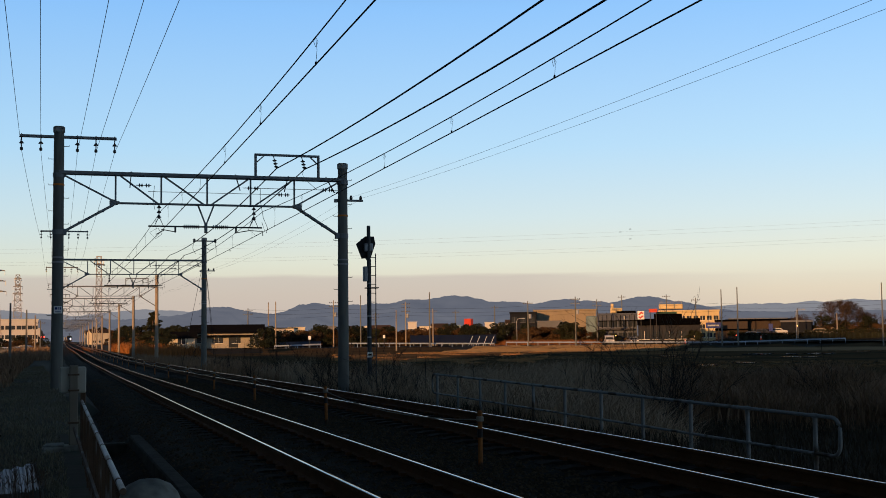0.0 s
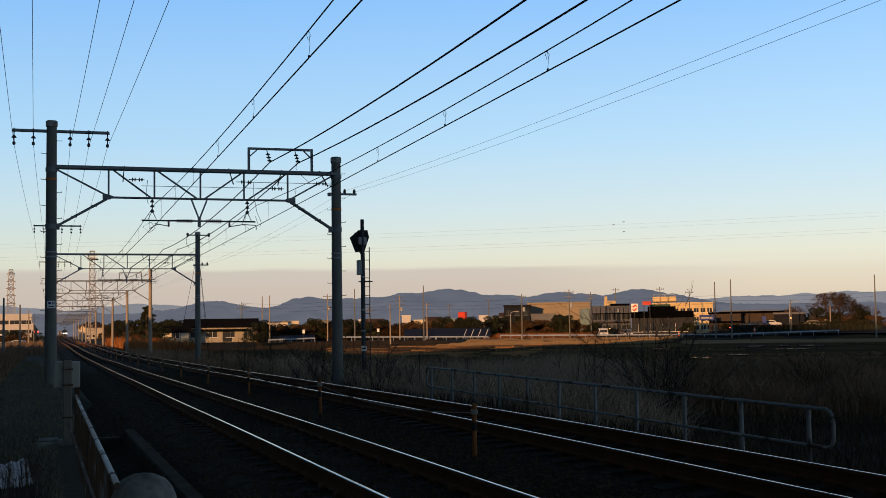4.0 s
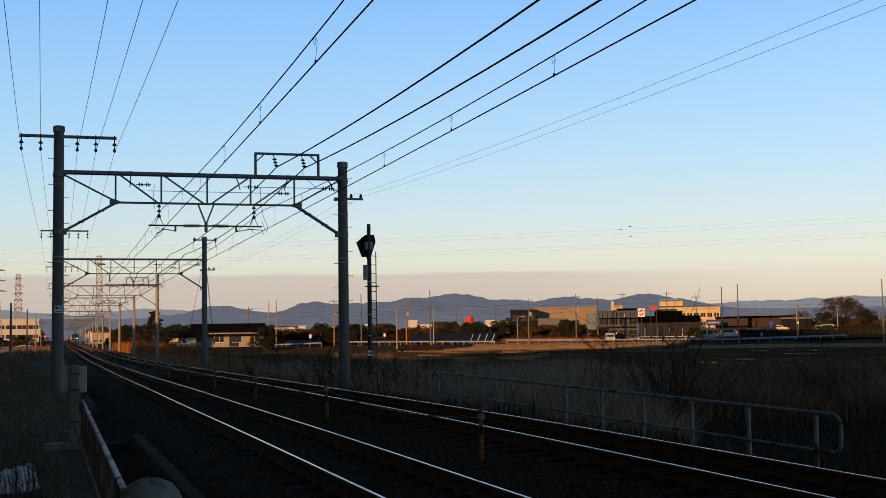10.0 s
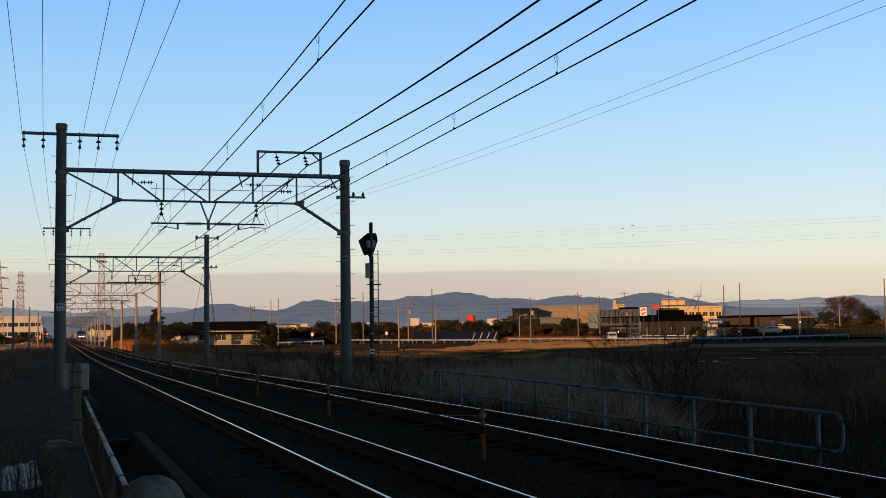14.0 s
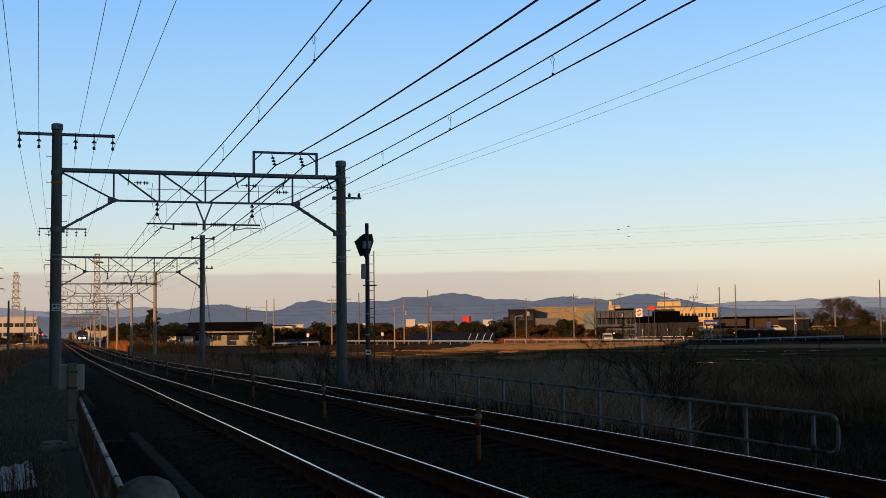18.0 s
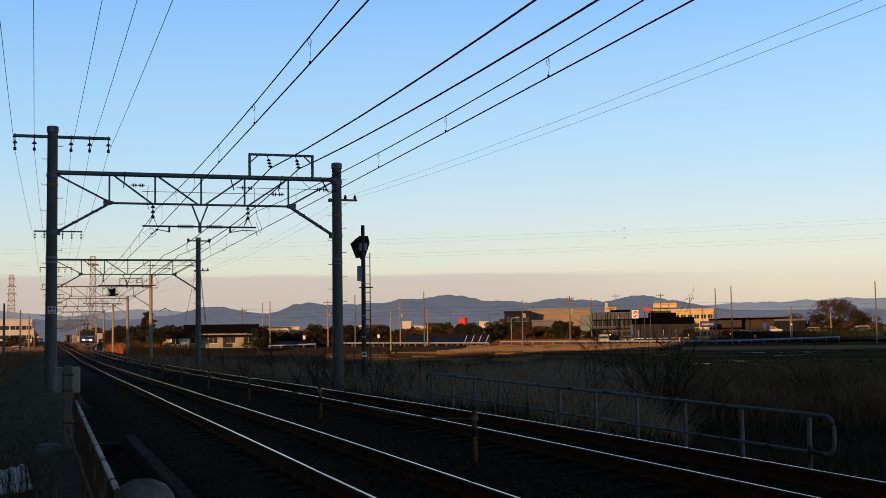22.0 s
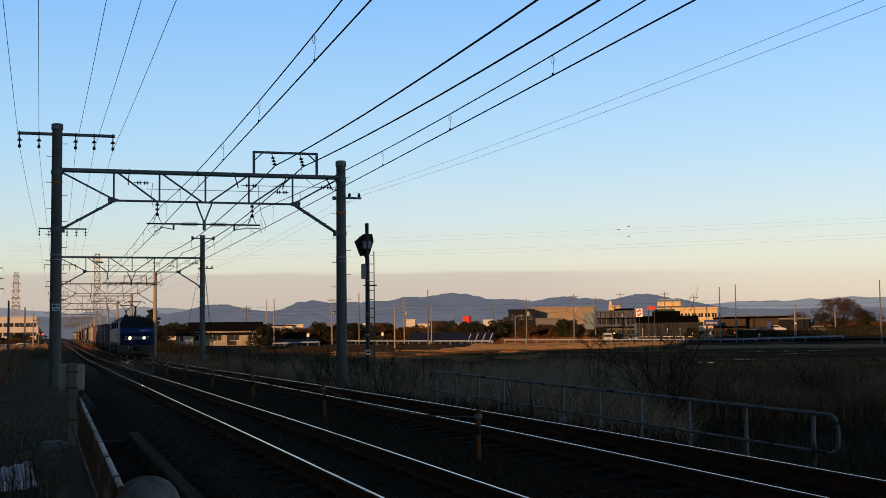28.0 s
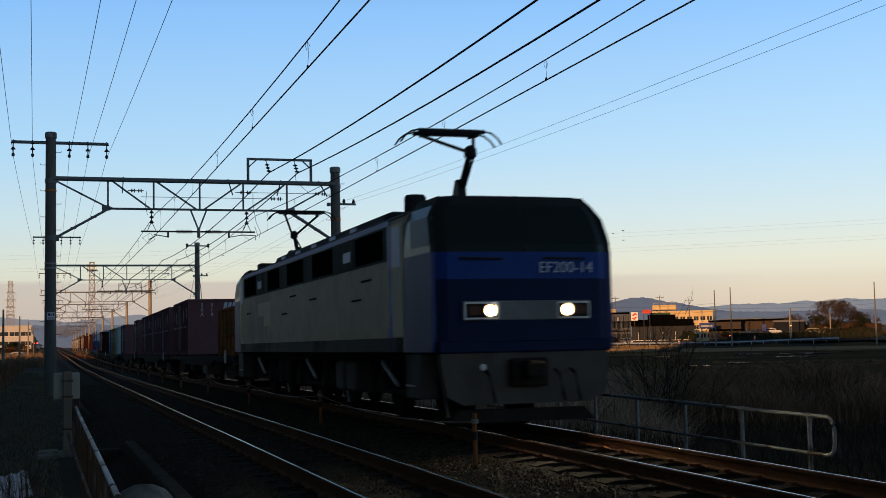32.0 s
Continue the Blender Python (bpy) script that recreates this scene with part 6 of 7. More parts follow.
def make_dome_tree(b, d, z, h, w, seed, label, fine=6):
    """A broad bare crown: limbs that spread low and fork into a dense rounded head."""
    rnd = random.Random(seed)
    t = thing("bare_tree", label, "tree", m=Matrix.Translation(far(b, d, z)))
    trunk, twigs = Shape(), Shape()
    trunk.tube([(0, 0, -0.3), (0.1, 0, h * 0.15), (0, 0, h * 0.26)], w * 0.035, 10, r1=w * 0.024)
    def fork(p, v, length, r, depth):
        """A branch and its forks, kept inside a rounded head."""
        w2 = (v + Vector((rnd.uniform(-1, 1), rnd.uniform(-1, 1), rnd.uniform(-0.5, 0.5))) * 0.3).normalized()
        q = p + v * length * 0.5
        e = q + w2 * length * 0.5
        twigs.tube([p, q, e], r, 4 if depth > 4 else 3, cap=False, r1=r * 0.6)
        if not depth:
            return
        for j in range(3 if rnd.random() < 0.55 else 2):
            n = (w2 + Vector((rnd.uniform(-1, 1), rnd.uniform(-1, 1), rnd.uniform(-0.55, 0.75))) * 0.75).normalized()
            f = length * rnd.uniform(0.66, 0.92)
            t2 = e + n * f
            if (t2.x / (w * 0.5)) ** 2 + (t2.y / (w * 0.5)) ** 2 + ((t2.z - h * 0.42) / (h * 0.6)) ** 2 < 1.08:
                fork(e, n, f, max(r * 0.66, 0.016), depth - 1)
            else:
                fork(e, n, f * 0.45, max(r * 0.5, 0.014), min(depth - 1, 2))
    for k in range(9):
        a = 6.283 * k / 9 + rnd.uniform(-0.25, 0.25)
        o = rnd.uniform(0.25, 1.5) * w / h * 0.6
        fork(Vector((0, 0, h * rnd.uniform(0.16, 0.26))), Vector((math.cos(a) * o, math.sin(a) * o, 1.0)).normalized(), h * 0.23, w * 0.011, fine)
    part("trunk", trunk, BARK, t)
    part("branch_work", twigs, TWIG, t, fix=False)
    return t


make_dome_tree(35.4, 262, 0.1, 7.7, 12.5, 3, "wide bare brown tree with a dense rounded crown", 7)
make_dome_tree(33.75, 268, 0.0, 5.2, 8.0, 8, "spreading bare brown tree behind the road")
make_dome_tree(36.6, 272, 0.0, 5.6, 8.0, 9, "bare brown tree at the field's edge")
make_fan_shrub(27.7, 33.0, -1.0, 3.45, 5.6, 14, 25, 0.0125, "bare dark shrub with long thin fanned branches", -0.16)
make_fan_shrub(24.4, 33.0, -1.0, 2.3, 2.0, 15, 12, 0.011, "small bare dark shrub in dry grass", -0.1)
make_fan_shrub(35.0, 40.0, -1.0, 2.0, 3.2, 16, 22, 0.013, "small bare shrub on the bank")
rnd = random.Random(40)
for b, d, h in ((9.0, 60, 2.0), (11.4, 50, 1.9), (12.2, 46, 1.9), (15.2, 42, 2.2), (16.0, 40, 1.9), (14.4, 50, 2.2), (8.0, 75, 2.0), (9.9, 66, 2.0), (7.2, 90, 2.2), (17.5, 42, 2.0), (18.8, 46, 1.9), (10.6, 58, 2.2), (6.2, 110, 2.4), (13.4, 46, 2.0), (12.8, 44, 2.1), (14.9, 38, 1.8), (16.7, 44, 2.2), (13.9, 42, 2.1)):
    p = far(b, d, 0)
    make_fan_shrub(b, d, ground_z(p.x, p.y) - 0.05, h, h * 1.3, rnd.randint(0, 999), 9, 0.010, "thin bare shrub among dry grass")


def make_grass(name, label, n, place, height, material, seed, width=0.012, lean=(0.25, 0.0), curl=0.5):
    """Thin curved blades; place(rnd) gives x, y or None."""
    rnd = random.Random(seed)
    vs, F = [], []
    for i in range(n):
        q = place(rnd)
        if q is None:
            continue
        x, y = q
        z = ground_z(x, y) - 0.03
        h = rnd.uniform(*height) * (0.75 + 0.5 * noise.noise((x * 0.5, y * 0.25, seed)))
        a = rnd.uniform(0, 6.283)
        lx, ly = lean[0] * h + math.cos(a) * h * curl * rnd.random(), lean[1] * h + math.sin(a) * h * curl * rnd.random()
        wx, wy = math.cos(a + 1.57) * width, math.sin(a + 1.57) * width
        k = len(vs)
        vs += [(x - wx, y - wy, z), (x + wx, y + wy, z), (x + lx * 0.35 - wx, y + ly * 0.35 - wy, z + h * 0.62), (x + lx * 0.35 + wx, y + ly * 0.35 + wy, z + h * 0.62), (x + lx, y + ly, z + h * rnd.uniform(0.8, 1.0))]
        F += [(k, k + 1, k + 3, k + 2), (k + 2, k + 3, k + 4)]
    s = Shape()
    s.v, s.f = vs, F
    ob = new(name, s.mesh(name, material, fix=False))
    return tagged(ob, label, "grass", kind="stuff")


def verge(rnd):
    x, y = rnd.uniform(-3.4, 1.0), 9 + 80 * rnd.random() ** 1.7
    if (y < 21.5 and x > 0.24) or x > 0.95 - 0.012 * y:
        return None
    return None if -0.9 < x < 0.05 and y < 13.7 else (x, y)


def bank(rnd):
    y = 9 + 60 * rnd.random() ** 1.3
    x = rnd.uniform(9.9, 12.5 + 0.28 * y)
    d = noise.noise((x * 0.35, y * 0.22, 2.0))
    if x / y > 0.55 or d < -0.12 + 3.5 * max(0.0, x / y - 0.47):
        return None
    return x, y


make_grass("pampas_grass", "tall dry straw-coloured pampas grass on the bank", 95000, bank, (0.75, 1.75), STRAW, 50, 0.0065, (0.18, -0.2), 1.15)
make_grass("bank_grass", "dark dead grass on the bank below the railing", 30000, lambda r: (r.uniform(9.0, 26), r.uniform(9, 42)), (0.25, 0.7), GRASS_DARK, 51, 0.010, (0.0, 0.0), 0.7)


def brush(rnd):
    b, d = rnd.uniform(26.5, 38.5), 34 + 26 * rnd.random()
    x, y = d * math.sin(radians(b)), d * math.cos(radians(b))
    return None if noise.noise((x * 0.3, y * 0.3, 9.0)) < -0.05 else (x, y)


def strip(rnd):
    b, d = rnd.uniform(19.8, 25.0), rnd.uniform(252, 264)
    return d * math.sin(radians(b)), d * math.cos(radians(b))


make_grass("thicket", "dark russet thicket of dead stalks on the bank", 42000, brush, (0.7, 1.7), BRUSH, 57, 0.013, (0.0, 0.0), 0.8)
make_grass("roadside_brush", "russet winter brush behind the guard rail", 15000, strip, (0.4, 1.5), STRAW_RED, 58, 0.03, (0.0, 0.0), 0.6)
make_grass("far_bank_grass", "dry brown grass along the railway bank", 26000, lambda r: (r.uniform(9.6, 17) + bend(0), r.uniform(55, 150)), (0.5, 1.2), BRUSH, 52, 0.016, (0.1, 0), 0.5)
make_grass("russet_grass", "sunlit russet grass beside the railway", 22000, lambda r: (r.uniform(11.5, 18), r.uniform(150, 235)), (0.9, 2.6), STRAW_RED, 53, 0.03, (0.0, 0), 0.5)
make_grass("verge_grass", "dark short grass on the verge by the fence", 120000, verge, (0.04, 0.17), VERGE, 54, 0.0038, (0, 0), 0.9)
make_grass("left_scrub", "dry scrub beside the line", 16000, lambda r: (r.uniform(-7, -1.2), r.uniform(45, 160)), (0.4, 1.3), BRUSH, 55, 0.02, (0, 0), 0.6)
make_grass("left_russet_scrub", "russet scrub beside the line", 9000, lambda r: (r.uniform(-5, 0.6), r.uniform(150, 240)), (0.6, 1.8), BRUSH, 56, 0.03, (0, 0), 0.6)


STUBBLE = mat("cut_rice_straw", (0.20, 0.12, 0.06), 0.95, grain=2, vary=0.5, bump=0, island=0.4, spec=0.03)


def make_stubble():
    """Rows of cut stalks on the far fields."""
    rnd = random.Random(60)
    s = Shape()
    u, w = Vector((-0.342, 0.94, 0)), Vector((0.94, 0.342, 0))
    vs, F = [], []
    for r in range(-60, 420):
        o = w * (r * 0.55) + u * 60
        for k in range(0, 190):
            if rnd.random() < 0.25:
                continue
            p = o + u * (k * 1.3 - 20)
            d = math.hypot(p.x, p.y)
            turn = math.degrees(math.atan2(p.x, p.y))
            if turn > 29 and 118 < d < 205 and noise.noise((p.x * 0.05, p.y * 0.05, 3.0)) < 0.25:
                continue
            if turn < 13.4 or d > 190 or p.x - bend(max(p.y, 0)) < 14 or d < 95 or p.x / max(p.y, 1) > 0.92:
                continue
            if noise.noise((0.02 * (p.x * 0.94 + p.y * 0.342), 0.11 * d, 7.0)) < -0.02:
                continue
            z = ground_z(p.x, p.y) - 0.02
            h = rnd.uniform(0.05, 0.16)
            q = p + u * rnd.uniform(0.15, 0.5)
            n = len(vs)
            vs += [(p.x, p.y, z), (q.x, q.y, z), (q.x + rnd.uniform(-0.1, 0.2), q.y, z + h), (p.x + rnd.uniform(-0.1, 0.2), p.y, z + h * rnd.uniform(0.6, 1.2))]
            F.append((n, n + 1, n + 2, n + 3))
    s.v, s.f = vs, F
    ob = new("stubble", s.mesh("stubble", STUBBLE, fix=False))
    tagged(ob, "golden rice stubble on the far fields", "stubble", kind="stuff")


make_stubble()


def tan_strip(rnd):
    b, f = rnd.uniform(18.4, 28.1), rnd.random()
    b, d = b - 1.6 * (0.5 - f), 201 + 36 * f
    return d * math.sin(radians(b)), d * math.cos(radians(b))


make_grass("turf_blades", "short tan turf on the strip below the road", 110000, tan_strip, (0.3, 0.42), mat("tan_turf_blade", (0.25, 0.175, 0.098), 0.95, grain=2, vary=0.3, bump=0, island=0.2, spec=0.02), 61, 0.028, (0, 0), 0.3)


def straw_streaks(rnd):
    b, d = rnd.uniform(12.6, 22.5), rnd.uniform(118, 198)
    if noise.noise((b * 0.55, d * 0.085, 4.0)) + 0.25 * noise.noise((b * 3.0, d * 0.3, 1.0)) < 0.12:
        return None
    return d * math.sin(radians(b)), d * math.cos(radians(b))


make_grass("straw_rows", "orange-tan straw left in rows on the paddies", 90000, straw_streaks, (0.18, 0.32), mat("orange_tan_straw", (0.27, 0.155, 0.072), 0.95, grain=2, vary=0.4, bump=0, island=0.3, spec=0.02), 62, 0.022, (0, 0), 0.4)

# ---------------------------------------------------------------- birds
FEATHER = mat("black_feather", (0.02, 0.018, 0.016), 0.8, vary=0.2)


def make_bird(label):
    t = thing("bird", label, "bird", group="birds")
    part("body", Shape().lathe([(0.01, -0.26), (0.05, -0.2), (0.075, -0.05), (0.07, 0.08), (0.04, 0.2), (0.015, 0.24)], 10, axis="y"), FEATHER, t, smooth=True)
    part("head", Shape().lathe([(0.01, -0.06), (0.04, -0.03), (0.045, 0.0), (0.02, 0.05)], 10, at=(0, 0.25, 0.015), axis="y"), FEATHER, t)
    part("tail", Shape().prism([(-0.03, -0.22), (-0.1, -0.48), (0.1, -0.48), (0.03, -0.22)], -0.008, 0.008, plane="xy"), FEATHER, t)
    wings = []
    for sx in (-1, 1):
        w = [(0, -0.1), (0, 0.1), (sx * 0.28, 0.14), (sx * 0.5, 0.03), (sx * 0.58, -0.09), (sx * 0.3, -0.12)]
        wings.append(part("wing", Shape().prism(w, -0.02, 0.02, plane="xy"), FEATHER, t))
    return t, wings


BIRD_A, WINGS_A = make_bird("black bird in gliding flight")
BIRD_B, WINGS_B = make_bird("black bird beating its wings")

# ---------------------------------------------------------------- the goods train
BODY_GREY = mat("dusty_grey_loco_paint", (0.47, 0.385, 0.27), 0.6, grain=3, vary=0.4, patch=0.35, patch_color=(0.34, 0.285, 0.21), spec=0.1)
CAB_BLUE = mat("bright_blue_loco_paint", (0.008, 0.044, 0.22), 0.5, grain=4, vary=0.2, spec=0.15)
NAVY = mat("navy_loco_paint", (0.004, 0.012, 0.052), 0.6, grain=4, vary=0.25, spec=0.15)
TRIM_BLUE = mat("blue_trim_paint", (0.07, 0.13, 0.42), 0.5, grain=4, vary=0.2, spec=0.2)
PANE = mat("dim_cab_side_glass", (0.08, 0.10, 0.125), 0.4, vary=0.1, bump=0, spec=0.05)
VIOLET = mat("blue_grey_cab_side", (0.036, 0.047, 0.15), 0.5, grain=4, vary=0.2, spec=0.2)
STRIPE = mat("pale_blue_stripe", (0.34, 0.43, 0.65), 0.45, grain=4, vary=0.2)
LOCO_ROOF = mat("sooty_roof", (0.03, 0.033, 0.036), 0.85, grain=6, vary=0.4, spec=0.1)
SCREEN = mat("black_windscreen", (0.016, 0.024, 0.022), 0.3, vary=0.1, bump=0, spec=0.12)
UNDER = mat("brake_dust_iron", (0.026, 0.022, 0.018), 0.95, 0.0, grain=9, vary=0.5, spec=0.05)
SKIRT = mat("dirty_grey_skirt", (0.088, 0.08, 0.067), 0.8, grain=4, vary=0.5, patch=0.3, patch_color=(0.04, 0.033, 0.025), spec=0.1)
CREAM = mat("cream_door", (0.58, 0.50, 0.33), 0.6, grain=5, vary=0.2)
LAMP_GLOW = mat("headlight_glow", (1.0, 0.80, 0.48), 0.3, vary=0, bump=0, glow=2600.0)
LAMP_WARM = mat("warm_lamp_reflector", (1.0, 0.62, 0.25), 0.3, vary=0, bump=0, glow=1.0)
TAIL_DARK = mat("dark_red_lens", (0.05, 0.015, 0.012), 0.2, vary=0.1, bump=0)
BELT = mat("dark_green_grey_belt", (0.075, 0.082, 0.075), 0.8, grain=20, vary=0.4, spec=0.05)
MATT_GLASS = mat("sooty_window_glass", (0.006, 0.006, 0.006), 0.95, vary=0.1, bump=0, spec=0.0)
PALE_PANEL = mat("pale_lamp_panel", (0.17, 0.185, 0.18), 0.6, grain=12, vary=0.35, spec=0.15)
LETTER = mat("pale_lettering", (0.50, 0.54, 0.66), 0.5, vary=0.05, bump=0)


def lettering(text, size):
    cu = bpy.data.curves.new("letters", "FONT")
    cu.body, cu.size, cu.extrude, cu.align_x = text, size, 0.004, "CENTER"
    ob = bpy.data.objects.new("letters", cu)
    scene.collection.objects.link(ob)
    bpy.context.view_layer.update()
    me = bpy.data.meshes.new_from_object(ob.evaluated_get(bpy.context.evaluated_depsgraph_get()))
    bpy.data.objects.remove(ob)
    me.materials.clear()
    me.materials.append(LETTER)
    return me


def cab_outline():
    half = [(-1.40, -8.10), (-1.395, -8.5), (-1.37, -9.38), (-1.30, -9.36), (-1.15, -9.45), (-0.6, -9.49), (0, -9.505)]
    return half + [(-x, y) for x, y in half[-2::-1]]


def setback(z):
    return 0.52 * max(0.0, z - 2.55) ** 1.15 + 0.05 * max(0.0, 1.3 - z)


def inset(z):
    return 0.10 * max(0.0, z - 2.6) ** 1.3 + 0.9 * max(0.0, z - 3.05) ** 1.25


def cab_band(z0, z1, lo, hi, sgn, n=4, proud=0.0):
    """A belt of the cab's shell between two heights, over outline points lo to hi."""
    out = cab_outline()[lo:hi + 1]
    s = Shape()
    m = len(out)
    vs, F = [], []
    for j in range(n + 1):
        z = z0 + (z1 - z0) * j / n
        for x, y in out:
            k = 1 - inset(z) / 1.4
            w = min(1.0, max(0.0, (-8.1 - y) / 0.9))
            vs.append((x * k * (1 + proud), sgn * (y + setback(z) * w - proud), z))
    for j in range(n):
        for i in range(m - 1):
            F.append((j * m + i, j * m + i + 1, (j + 1) * m + i + 1, (j + 1) * m + i))
    return s.add(vs, F)


def pantograph(t, y, sgn):
    c = y - 0.35 * sgn
    p = part("pantograph", Shape().box(-0.46, -0.40, c - 0.45, c + 0.45, 3.52, 3.58).box(0.40, 0.46, c - 0.45, c + 0.45, 3.52, 3.58)
             .box(-0.46, 0.46, c - 0.42, c - 0.36, 3.53, 3.59).box(-0.46, 0.46, c + 0.36, c + 0.42, 3.53, 3.59).box(-0.12, 0.12, c - 0.42, c + 0.42, 3.52, 3.60)
             .prism([(c - 0.32 * sgn, 3.58), (c + 0.05 * sgn, 3.58), (c - 0.14 * sgn, 3.9), (c - 0.28 * sgn, 3.9)], -0.07, 0.07, plane="yz"), BLACK, t, "black single-arm pantograph, raised")
    low = (0, y - 0.55 * sgn, 3.72)
    knee = (0, y - 1.1 * sgn, 4.280)
    head = (0, y, 4.740)
    part("lower_arm", Shape().tube([low, knee], 0.06, 8, r1=0.045).tube([(0.12, low[1] + 0.22 * sgn, 3.7), (0.05, knee[1], 4.190)], 0.022, 6), BLACK, p)
    a = Shape()
    for sx in (-1, 1):
        a.tube([(sx * 0.05, knee[1], knee[2]), (sx * 0.44, head[1], head[2] - 0.04)], 0.03, 6)
    a.box(-0.09, 0.09, knee[1] - 0.1, knee[1] + 0.1, knee[2] - 0.12, knee[2] + 0.1, c=0.05)
    part("upper_arm", a, BLACK, p)
    for e in (-0.17, 0.17):
        bow = [(-0.89, 4.570), (-0.81, 4.680), (-0.70, 4.760), (-0.58, 4.785), (0, 4.790), (0.58, 4.785), (0.70, 4.760), (0.81, 4.680), (0.89, 4.570)]
        part("collector_strip", Shape().tube([(x, y + e, z) for x, z in bow], 0.017, 6).box(-0.58, 0.58, y + e - 0.035, y + e + 0.035, 4.740, 4.810), BLACK, p)
    part("head_frame", Shape().box(-0.46, -0.38, y - 0.2, y + 0.2, 4.710, 4.760).box(0.4, 0.45, y - 0.2, y + 0.2, 4.710, 4.760), BLACK, p)
    for sx in (-0.43, 0.43):
        for e in (-0.4, 0.4):
            part("foot_insulator", Shape().lathe([(0.06, 3.31), (0.08, 3.38), (0.05, 3.44), (0.08, 3.48), (0.05, 3.53)], 10, at=(sx, c + e, 0)), INSULATOR, p)


def wheelset(parent, y, r, wide=0.62):
    for sx in (-1, 1):
        w = Shape().lathe([(0.1, -0.06), (r - 0.07, -0.06), (r - 0.05, -0.02), (r, -0.06), (r + 0.028, 0.06), (r + 0.02, 0.075), (0.1, 0.06)], 24, axis="x")
        part("wheel", w, UNDER, parent, at=pose(sx * 0.56, y, r))


def make_loco():
    t = thing("electric_locomotive", "grey and blue electric freight locomotive with lit headlights", "locomotive")
    # main shell: walls with an arched roof edge
    sec = [(-1.40, 1.12), (-1.40, 3.0), (-1.36, 3.15), (-1.2, 3.25), (-0.7, 3.31), (0, 3.33), (0.7, 3.31), (1.2, 3.25), (1.36, 3.15), (1.40, 3.0), (1.40, 1.12)]
    part("body", Shape().prism(sec, -8.1, 8.1), BODY_GREY, t)
    for sx in (-1, 1):
        x0, x1 = (-1.412, -1.4) if sx < 0 else (1.4, 1.412)
        part("eave_stripe", Shape().box(x0, x1, -7.35, 7.35, 3.065, 3.15, c=0.002), TRIM_BLUE, t)
        part("window_belt", Shape().box(x0, x1, -7.2, 7.35, 2.53, 3.06, c=0.002), BELT, t, "dark window belt")
        for y0, y1 in ((-7.0, -5.2), (-3.4, -1.6), (-0.65, 1.1), (2.1, 3.6), (5.4, 7.2)):
            x2, x3 = (-1.424, -1.412) if sx < 0 else (1.412, 1.424)
            part("side_window", Shape().box(x2, x3, y0, y1, 2.57, 3.03, c=0.002), MATT_GLASS, t)
        for y0 in (-4.75, 4.6):
            x2, x3 = (-1.426, -1.412) if sx < 0 else (1.412, 1.426)
            part("louvre_panel", Shape().box(x2, x3, y0 - 0.32, y0 + 0.62, 2.57, 3.03, c=0.002), BELT, t)
            for k in range(9):
                part("louvre_slat", Shape().box(x2 * 1.003, x3 * 1.003, y0 - 0.3, y0 + 0.6, 2.585 + k * 0.05, 2.605 + k * 0.05, c=0.002), BELT, t)
            part("small_window", Shape().box(x2 * 1.004, x3 * 1.004, y0 - 0.12, y0 + 0.42, 2.68, 2.86, c=0.002), STRIPE, t)
        x2, x3 = (-1.408, -1.4) if sx < 0 else (1.4, 1.408)
        part("blue_edge", Shape().box(x2, x3, -7.48, -7.22, 1.14, 3.05, c=0.002), TRIM_BLUE, t)
        part("sill_band", Shape().box(x2, x3, -8.05, 8.05, 1.12, 1.34, c=0.002), SKIRT, t)
        part("emblem_patch", Shape().prism([(3.3, 1.75), (4.3, 1.75), (4.3, 2.0), (5.1, 2.0), (5.1, 2.32), (3.3, 2.32)], *sorted((sx * 1.4, sx * 1.407)), plane="yz"), CREAM, t, "pale geometric emblem")
        for i, (y, z) in enumerate(((-6.2, 2.28), (-5.5, 1.98), (-1.9, 2.15), (0.2, 2.3), (1.2, 1.95), (6.3, 2.1))):
            part("grab_mark", Shape().box(*sorted((sx * 1.4, sx * 1.409)), y, y + 0.7, z, z + 0.035, c=0.002), UNDER, t)
        for e in (-1, 1):
            door = part("door", Shape().box(*sorted((sx * 1.4, sx * 1.412)), *sorted((e * 7.5, e * 8.08)), 1.36, 3.06, c=0.003), CREAM, t, "cream cab door with a pale window")
            part("door_window", Shape().box(*sorted((sx * 1.412, sx * 1.42)), *sorted((e * 7.58, e * 8.0)), 2.4, 3.0, c=0.003), STRIPE, door)
            part("handrail", Shape().tube([(sx * 1.44, e * 7.45, 1.5), (sx * 1.46, e * 7.45, 1.55), (sx * 1.46, e * 7.45, 2.35), (sx * 1.44, e * 7.45, 2.4)], 0.016, 6), CREAM, door)
    for sgn in (1, -1):
        n = len(cab_outline()) - 1
        for lo, hi, m in ((0, 3, VIOLET), (n - 3, n, VIOLET)):
            part("cab_side", cab_band(1.12, 2.51, lo, hi, sgn), m, t, "blue-grey cab side")
            part("cab_side_window", cab_band(2.51, 3.2, lo, hi, sgn), SCREEN, t)
            part("side_pane", cab_band(2.62, 3.02, 1 if lo == 0 else n - 2, 2 if lo == 0 else n - 1, sgn, proud=0.004), PANE, t)
        part("nose_lower", cab_band(1.26, 2.13, 3, n - 3, sgn), NAVY, t, "navy lower nose")
        part("nose_upper", cab_band(2.13, 2.51, 3, n - 3, sgn), CAB_BLUE, t, "bright blue nose belt")
        part("windscreen", cab_band(2.51, 3.2, 3, n - 3, sgn, 6), SCREEN, t, "wide black windscreen")
        brow = cab_band(3.2, 3.345, 0, n, sgn, 4)
        m = n + 1
        brow.f.append(tuple(range(4 * m, 5 * m)))
        part("roof_brow", brow, LOCO_ROOF, t)
